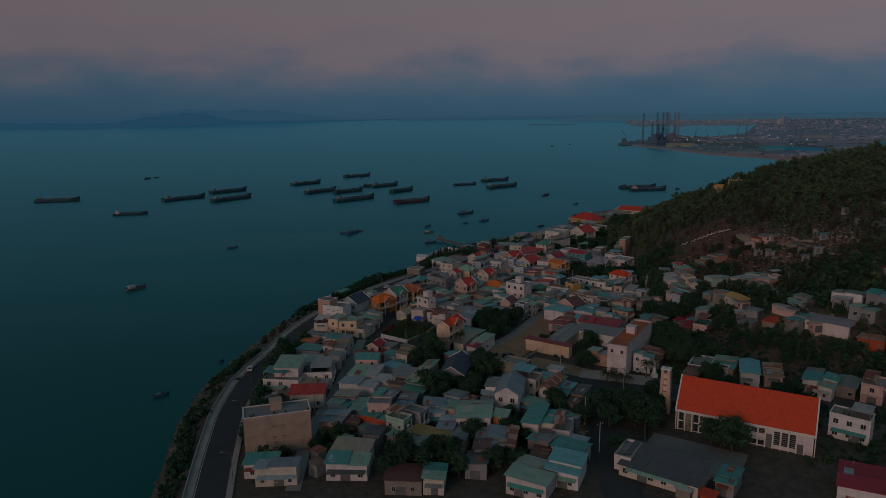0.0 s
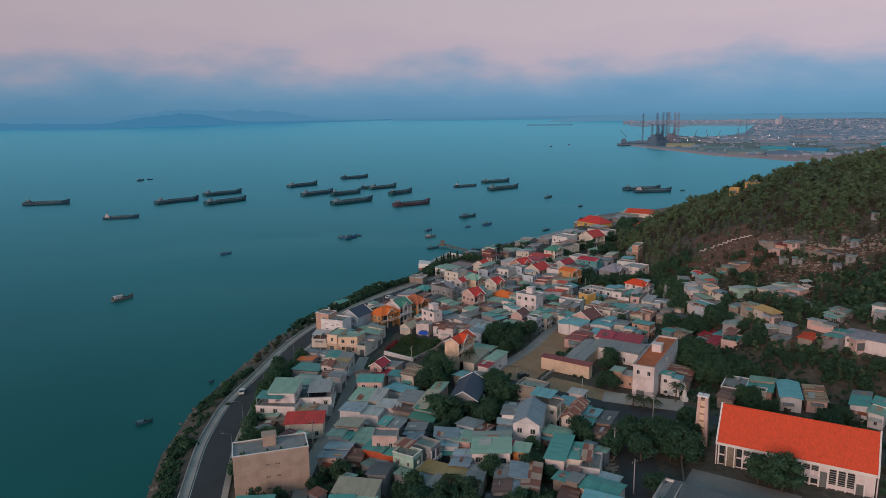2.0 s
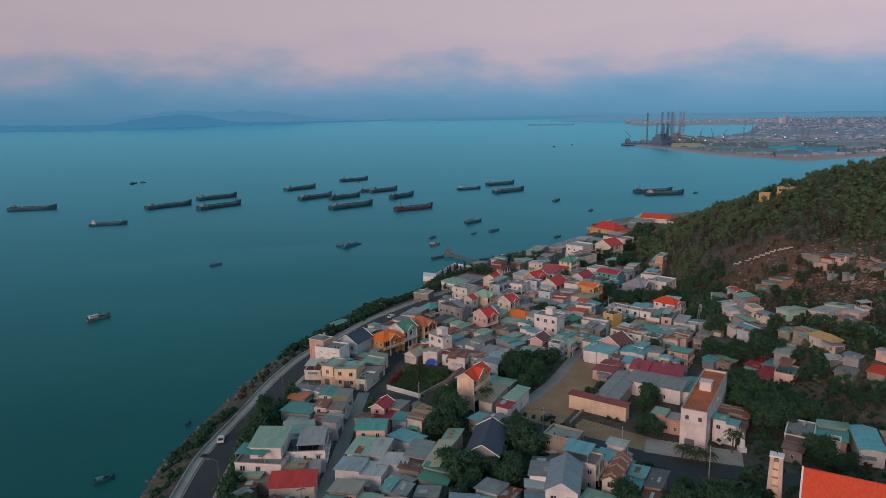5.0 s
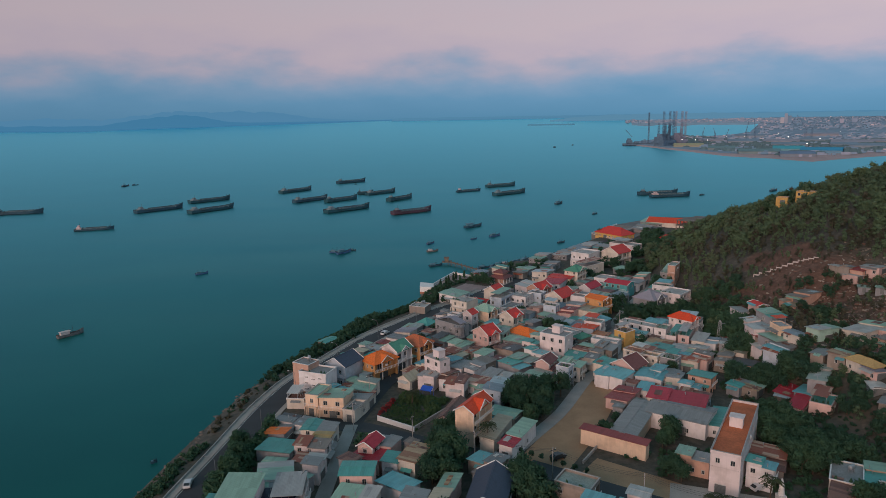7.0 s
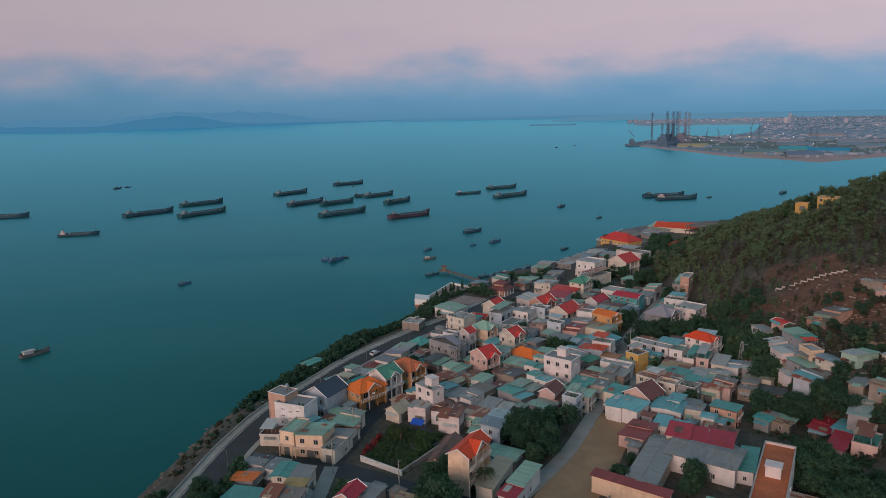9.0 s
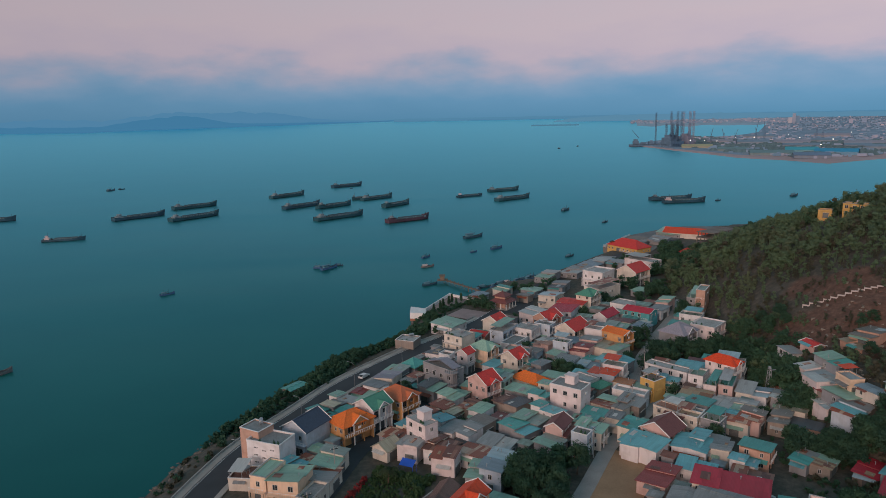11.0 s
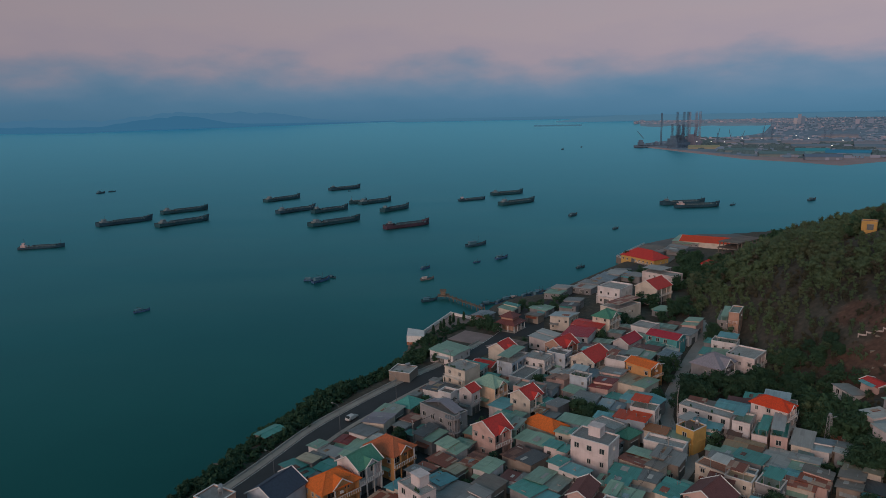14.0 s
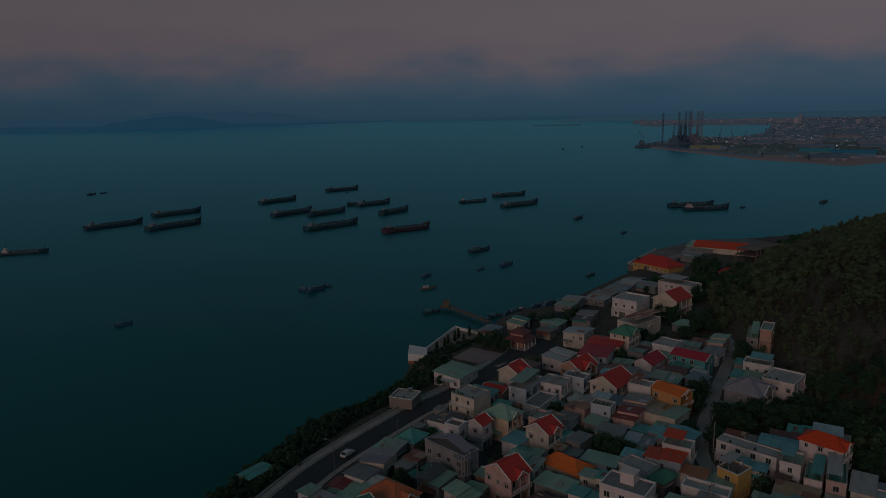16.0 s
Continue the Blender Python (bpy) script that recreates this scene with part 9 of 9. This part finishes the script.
def far_point(az, d, z=0.0):
    p, lift = far_place(d)
    return (p * math.sin(radians(az)), p * math.cos(radians(az)), lift + z * p / d)


PORT_AZ = (15.3, 18.3, 22.5, 26.0, 28.6, 31.6, 33.0, 40.0, 60.0)
PORT_NEAR = (2030, 1770, 1504, 1413, 1335, 1471, 1535, 1700, 2000)
PORT_BACK_AZ = (15.3, 17.0, 19.0, 21.0, 23.0, 24.6, 25.6, 60.0)
PORT_BACK = (2120, 2350, 2520, 2650, 2800, 3300, 12000, 12000)


def polar_land(name, az0, az1, near, back, mats, label):
    n = 60
    verts, faces, mi = [], [], []
    cuts = (-0.004, 0.012, 0.06, 0.15, 0.3, 0.5, 0.75, 1.0)
    for i in range(n + 1):
        az_ = az0 + (az1 - az0) * i / n
        a, b = near(az_), back(az_)
        for k, c in enumerate(cuts):
            d = a * (b / a) ** c if c > 0 else a * (1 + c)
            verts.append(far_point(az_, d, (-2.0, 1.2, 3.0, 3.2, 3.2, 3.2, 3.2, 3.2)[k]))
    m = len(cuts)
    for i in range(n):
        for k in range(m - 1):
            faces.append((i * m + k, i * m + k + 1, (i + 1) * m + k + 1, (i + 1) * m + k))
            mi.append(1 if k < 2 else 0)
    me = bpy.data.meshes.new(name)
    me.from_pydata(verts, [], [f[::-1] for f in faces])
    for q in mats:
        me.materials.append(q)
    me.polygons.foreach_set("material_index", mi)
    tagged(new(name, me), label, "ground", kind="structure")


polar_land("ground_spit", 15.5, 27, lambda a: 5000.0 + 700 * noise.noise((a * 0.7, 2, 0)) + 1200 * max(0.0, (17 - a) / 7), lambda a: 12000.0, [FAR_HAZE_LAND, FAR_HAZE_LAND], "thin flat far shore beyond the inlet")
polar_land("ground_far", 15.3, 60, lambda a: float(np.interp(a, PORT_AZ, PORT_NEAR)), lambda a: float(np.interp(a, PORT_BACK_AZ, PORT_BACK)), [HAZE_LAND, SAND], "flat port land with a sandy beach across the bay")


def hazed_city_mat():
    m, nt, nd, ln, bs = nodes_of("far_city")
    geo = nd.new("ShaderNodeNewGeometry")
    # blue mixed into every facade tone stands for the haze over the city
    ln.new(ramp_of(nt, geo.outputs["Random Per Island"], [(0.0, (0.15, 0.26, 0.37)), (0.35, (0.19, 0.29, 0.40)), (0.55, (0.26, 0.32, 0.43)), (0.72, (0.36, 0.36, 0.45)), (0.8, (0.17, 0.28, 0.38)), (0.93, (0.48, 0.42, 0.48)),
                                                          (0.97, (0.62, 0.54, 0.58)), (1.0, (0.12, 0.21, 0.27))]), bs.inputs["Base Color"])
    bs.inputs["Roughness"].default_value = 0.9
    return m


def far_box(bm, az_, d, w, dep, h, mi=0):
    p, lift = far_place(d)
    k = p / d
    m = Matrix.Translation((p * math.sin(radians(az_)), p * math.cos(radians(az_)), lift + 2.6 * k)) @ Matrix.Rotation(radians(-az_), 4, "Z")
    first = len(bm.verts)
    bx(bm, -w * k / 2, w * k / 2, -dep * k / 2, dep * k / 2, 0, h * k, mi)
    bm.verts.ensure_lookup_table()
    for v in bm.verts[first:]:
        v.co = m @ v.co


far_rng = random.Random(77)
bm_ = bmesh.new()
for k in range(4600):
    az_ = far_rng.uniform(19.5, 40)
    d = 2200 * (9500 / 2200) ** (far_rng.random() ** 0.8)
    if d > float(np.interp(az_, PORT_BACK_AZ, PORT_BACK)) - 60:
        continue
    far_box(bm_, az_, d, far_rng.uniform(5, 15), far_rng.uniform(6, 14), far_rng.uniform(2.0, 5.0) * (far_rng.choice((1, 1, 1, 1, 1, 1, 1.6, 2.6)) if d > 3000 else 1))
for k in range(900):                                       # low houses on the far shore of the inlet
    az_ = 27.0 - 12.0 * far_rng.random() ** 1.7
    far_box(bm_, az_, far_rng.uniform(5900, 8600), far_rng.uniform(8, 26), 12, far_rng.uniform(4, 11) * (1.8 if far_rng.random() < 0.07 else 1))
for k in range(700):                                       # yards, stacks and sheds along the water
    az_ = far_rng.uniform(16.5, 38)
    near_ = float(np.interp(az_, PORT_AZ, PORT_NEAR))
    d = near_ * far_rng.uniform(1.07, 1.6)
    if d < float(np.interp(az_, PORT_BACK_AZ, PORT_BACK)) - 40:
        far_box(bm_, az_, d, far_rng.uniform(4, 16), far_rng.uniform(5, 12), far_rng.choice((2, 3, 3, 4, 5, 7)))
for az_, d, w, h in ((26.35, 5300, 22, 40), (26.6, 5320, 20, 66), (26.85, 5400, 24, 50), (23.6, 6300, 24, 34), (36.0, 4800, 40, 36), (31.0, 5200, 30, 30), (30.2, 5000, 22, 30)):
    far_box(bm_, az_, d, w, 25, h)
tagged(new("far_city", mesh_of(bm_, "far_city", hazed_city_mat())), "pinkish buildings of a distant city in painted blue haze", "city", kind="stuff")
bm_ = bmesh.new()
for k in range(620):
    az_ = far_rng.uniform(18.5, 40)
    near_ = float(np.interp(az_, PORT_AZ, PORT_NEAR))
    d = near_ * far_rng.uniform(1.10, 1.55)
    p = far_point(az_, d)
    for _ in range(3):
        r = far_rng.uniform(5, 12)
        first = len(bm_.verts)
        cyl(bm_, p[0] + far_rng.uniform(-25, 25), p[1] + far_rng.uniform(-8, 8), 2.5, 2.5 + r * 0.6, r, r * 0.45, 7)
# leaf green turned blue-grey, with the haze of distance in the base colour
tagged(new("far_trees", mesh_of(bm_, "far_trees", plain("hazed_far_leaves", (0.11, 0.18, 0.20), 0.9, 0.0, 0.1, 0.4))), "clumps of trees about the port in painted haze", "trees", kind="stuff")


def warehouse(az_, d, w, dep, h, colour, word):
    p = far_point(az_, d, 3.0)
    th = thing("warehouse", pose(p[0], p[1], p[2], 0, 0, -az_ + far_rng.uniform(-8, 8)), "long low port warehouse with a %s roof" % word, "warehouse", "port warehouses")
    bm = bmesh.new()
    bx(bm, -w / 2, w / 2, -dep / 2, dep / 2, -1, h)
    part("wall", bm, plain("warehouse_wall_" + word, tuple(0.6 * c + 0.12 for c in colour), 0.8, 0, 0.1, 0.2), th)
    bm = bmesh.new()
    slab(bm, (-w / 2 - 1, -dep / 2 - 1, h), (w / 2 + 1, -dep / 2 - 1, h), (w / 2 + 1, 0, h + dep * 0.16), (-w / 2 - 1, 0, h + dep * 0.16), 0.4)
    slab(bm, (-w / 2 - 1, 0, h + dep * 0.16), (w / 2 + 1, 0, h + dep * 0.16), (w / 2 + 1, dep / 2 + 1, h), (-w / 2 - 1, dep / 2 + 1, h), 0.4)
    part("roof", bm, plain("warehouse_" + word, colour, 0.6, 0, 0.08, 0.2), th)


# grey, green and pink are drawn towards blue: haze put into the paint
BLUE, HAZED_GREY, HAZED_GREEN, HAZED_PINK = (0.03, 0.27, 0.46), (0.17, 0.25, 0.33), (0.13, 0.23, 0.25), (0.26, 0.27, 0.33)
warehouse(29.2, 1600, 75, 34, 6, BLUE, "bright blue")
warehouse(27.0, 1640, 60, 34, 7, (0.05, 0.34, 0.42), "teal blue")
warehouse(27.6, 1480, 60, 30, 5, (0.13, 0.20, 0.30), "slate blue")
warehouse(19.9, 1850, 70, 26, 5, (0.34, 0.33, 0.20), "straw")
warehouse(22.4, 1700, 60, 26, 5, HAZED_GREEN, "dull green")
warehouse(25.0, 1560, 80, 30, 5, (0.20, 0.30, 0.26), "dull green")
for az_, d, w, c, word in ((21.5, 2100, 110, HAZED_PINK, "pinkish"), (23.8, 2050, 130, HAZED_GREY, "grey"), (26.4, 2050, 140, HAZED_PINK, "pinkish"), (28.6, 2150, 120, HAZED_GREY, "grey"), (31.0, 2000, 150, HAZED_PINK, "pinkish"),
                           (33.5, 2050, 160, HAZED_PINK, "pinkish"), (24.2, 2500, 150, HAZED_GREY, "grey"), (29.0, 2600, 170, HAZED_PINK, "pinkish"), (32.0, 1800, 110, HAZED_GREY, "grey"), (35.0, 1900, 140, (0.05, 0.34, 0.42), "teal blue"),
                           (27.0, 1850, 130, HAZED_GREY, "grey"), (30.5, 1850, 90, HAZED_GREY, "grey")):
    warehouse(az_, d, w * 0.6, 32, 7, c, word)
# steel tones of the port lifted to blue, haze included in the colour
HAZED_RIG = plain("hazed_rig_steel", (0.13, 0.21, 0.30), 0.7, 0.2, 0.2, 0.4)
HAZED_RIG2 = plain("hazed_rig_pink_steel", (0.33, 0.32, 0.39), 0.7, 0.2, 0.2, 0.3)


def truss(bm, x, y, z0, z1, s, r, bays):
    """A square lattice leg."""
    c = [(x - s, y - s), (x + s, y - s), (x + s, y + s), (x - s, y + s)]
    for px, py in c:
        rod(bm, (px, py, z0), (px, py, z1), r, 5)
    for k in range(bays):
        za, zb = z0 + (z1 - z0) * k / bays, z0 + (z1 - z0) * (k + 1) / bays
        for i in range(4):
            p, q = c[i], c[(i + 1) % 4]
            rod(bm, (*p, za), (*q, zb), r * 0.6, 4)
            rod(bm, (*p, zb), (*q, zb), r * 0.6, 4)


def rig(az_, d, top, mat, word):
    p = far_point(az_, d)
    th = thing("drilling_rig", pose(p[0], p[1], 0, 0, 0, 20 + az_), "%s jack-up drilling rig with tall lattice legs in port" % word, "drilling rig", "jack-up rigs")
    bm = bmesh.new()
    bx(bm, -18, 18, -17, 17, 10, 17)
    bx(bm, -17, -4, -14, 13, 17, 27)
    bx(bm, 1, 12, -12, 6, 17, 23)
    bx(bm, -15, 14, -15, 15, 2, 10)
    bx(bm, -12, -2, -10, 8, 27, 34)
    bx(bm, 2, 16, 7, 13, 17, 29)
    part("hull", bm, mat, th)
    for lx, ly in ((-9, -13), (9, -13), (4, 14)):
        bm = bmesh.new()
        truss(bm, lx, ly, -2, top, 1.9, 0.32, 14)
        part("leg", bm, mat, th)
    bm = bmesh.new()
    truss(bm, 6, -4, 23, 60, 2.4, 0.45, 8)
    part("derrick", bm, mat, th)
    bm = bmesh.new()
    rod(bm, (-13, -8, 24), (-26, -20, 42), 0.8, 5)
    part("crane_boom", bm, mat, th)


rig(17.9, 1900, 62, HAZED_RIG, "dark grey")
rig(18.25, 1930, 92, HAZED_RIG, "dark grey")
rig(19.15, 2000, 92, HAZED_RIG2, "pinkish")


def crane_ship():
    p = far_point(16.45, 1990)
    th = thing("crane_vessel", pose(p[0], p[1], 0, 0, 0, -10), "dark crane vessel with one tall vertical boom", "ship")
    part("hull", hull_mesh("hull", 110, 26, 6, HAZED_RIG, 0.3, 0.8, 0.2), None, th)
    bm = bmesh.new()
    bx(bm, -45, -30, -10, 10, 7, 15)
    bx(bm, -43, -33, -8, 8, 15, 20)
    bx(bm, -24, -12, -7, 7, 7, 12)
    bx(bm, -4, 8, -9, 9, 7, 14)
    bx(bm, 22, 44, -6, 6, 7, 10)
    part("deckhouse", bm, HAZED_RIG, th)
    bm = bmesh.new()
    truss(bm, 14, 0, 7, 90, 1.5, 0.5, 16)
    part("boom", bm, HAZED_RIG, th)
    bm = bmesh.new()
    rod(bm, (-30, 0, 24), (-48, 0, 44), 0.7, 5)
    part("derrick_boom", bm, HAZED_RIG, th)


crane_ship()


def port_crane(az_, d, h, lean):
    p = far_point(az_, d, 3)
    th = thing("port_crane", pose(p[0], p[1], p[2], 0, 0, -az_), "dark harbour crane with a raised lattice jib", "crane", "harbour cranes")
    bm = bmesh.new()
    truss(bm, 0, 0, -1, h * 0.5, 2.2, 0.35, 7)
    part("tower", bm, HAZED_RIG, th)
    bm = bmesh.new()
    rod(bm, (0, 0, h * 0.5), (lean, 0, h), 0.7, 5)
    rod(bm, (0, 0, h * 0.5), (-lean * 0.35, 0, h * 0.72), 0.5, 5)
    part("jib", bm, HAZED_RIG, th)


for az_, d, h, lean in ((28.0, 2300, 72, -26), (28.4, 2310, 62, 20), (20.9, 2060, 44, 4), (21.8, 2100, 40, -5), (22.6, 2120, 38, 6), (24.0, 2150, 60, 5), (24.6, 2200, 64, -4)):
    port_crane(az_, d, h, lean)
GLOW = bpy.data.materials.new("floodlight")
GLOW.use_nodes = True
GLOW.node_tree.nodes["Principled BSDF"].inputs["Emission Color"].default_value = (1.0, 0.9, 0.75, 1)
GLOW.node_tree.nodes["Principled BSDF"].inputs["Emission Strength"].default_value = 3.0
for az_, d in ((19.4, 1880), (20.4, 1860), (21.3, 1840), (22.6, 2080), (23.9, 2080), (26.2, 2300), (29.0, 1930), (30.2, 2500), (28.2, 1640), (26.9, 2050)):
    p = far_point(az_, d, 3)
    th = thing("floodlight", pose(p[0], p[1], p[2]), "lit floodlight on a mast in the port", "floodlight", "port floodlights")
    bm = bmesh.new()
    rod(bm, (0, 0, -1), (0, 0, 16), 0.4, 5)
    part("mast", bm, HAZED_RIG, th)
    bm = bmesh.new()
    bmesh.ops.create_icosphere(bm, subdivisions=1, radius=1.1, matrix=Matrix.Translation((0, 0, 17)))
    part("lamp", bm, GLOW, th)


# ---- far hills: plain glowing backdrop of distance, haze put into its colours ----


def backdrop_ridge(name, az0, az1, base, height, colour, strength, label, seed):
    """A silhouette of far land that glows in its haze colour; base gives its true distance, height its rise, along the
    azimuth.
    """
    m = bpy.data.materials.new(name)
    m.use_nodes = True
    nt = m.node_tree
    # emission carries the blue haze of distance, whatever falls on the ridge
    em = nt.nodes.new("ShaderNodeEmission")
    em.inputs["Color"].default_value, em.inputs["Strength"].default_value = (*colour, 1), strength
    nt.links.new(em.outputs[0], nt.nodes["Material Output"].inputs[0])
    n = 160
    verts, faces = [], []
    for i in range(n + 1):
        az_ = az0 + (az1 - az0) * i / n
        d = base(az_)
        h = max(1.0, height(az_) * (1 + 0.22 * noise.noise((az_ * 0.9, seed, 0)) + 0.10 * noise.noise((az_ * 3.1, seed, 2))))
        verts += [far_point(az_, d, -3.0), far_point(az_, d * 1.06, h * 0.7), far_point(az_, d * 1.12, h)]
    for i in range(n):
        for k in range(2):
            faces.append((i * 3 + k, (i + 1) * 3 + k, (i + 1) * 3 + k + 1, i * 3 + k + 1))
    me = bpy.data.meshes.new(name)
    me.from_pydata(verts, [], faces)
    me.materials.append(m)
    tagged(new(name, me), label, "backdrop", kind="structure")


def hump(a, c, w):
    return math.exp(-((a - c) / w) ** 2)


COAST_AZ, COAST_D = (-60, -32.4, -27.2, -23.3, -17.2, -8.3, -4.0), (8000, 9000, 7700, 9100, 10400, 14000, 18000)
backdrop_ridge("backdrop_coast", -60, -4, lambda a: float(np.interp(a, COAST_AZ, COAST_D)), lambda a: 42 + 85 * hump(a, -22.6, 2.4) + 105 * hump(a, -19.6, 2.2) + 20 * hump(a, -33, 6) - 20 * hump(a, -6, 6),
               (0.054, 0.192, 0.340), 1.0, "low coast with a rounded hill in painted blue haze", 3.0)
backdrop_ridge("backdrop_hills", -40, -6, lambda a: 16000.0, lambda a: 40 + 250 * hump(a, -21, 4.2) + 220 * hump(a, -14.5, 4.0) + 150 * hump(a, -30, 4), (0.080, 0.222, 0.372), 1.0, "faint blue mountains in painted haze", 9.0)
backdrop_ridge("backdrop_shore", -4, 34, lambda a: 15500.0, lambda a: 60.0, (0.085, 0.225, 0.36), 1.0, "faint far shore on the horizon in painted haze", 12.0)
backdrop_ridge("backdrop_spit", 7.2, 11.0, lambda a: 5700.0, lambda a: 5.0, (0.075, 0.200, 0.300), 1.0, "thin far sandbank in painted haze", 15.0)
backdrop_ridge("backdrop_town", 9.0, 62, lambda a: float(np.interp(a, (9, 20, 26, 62), (8900, 8900, 9500, 9500))), lambda a: float(np.interp(a, (9, 11, 14, 20, 26, 62), (6, 45, 72, 70, 58, 58))) + 16 * max(0, noise.noise((a * 6.0, 4, 1))), (0.100, 0.238, 0.362), 1.0, "far town along the water in painted haze", 18.0)
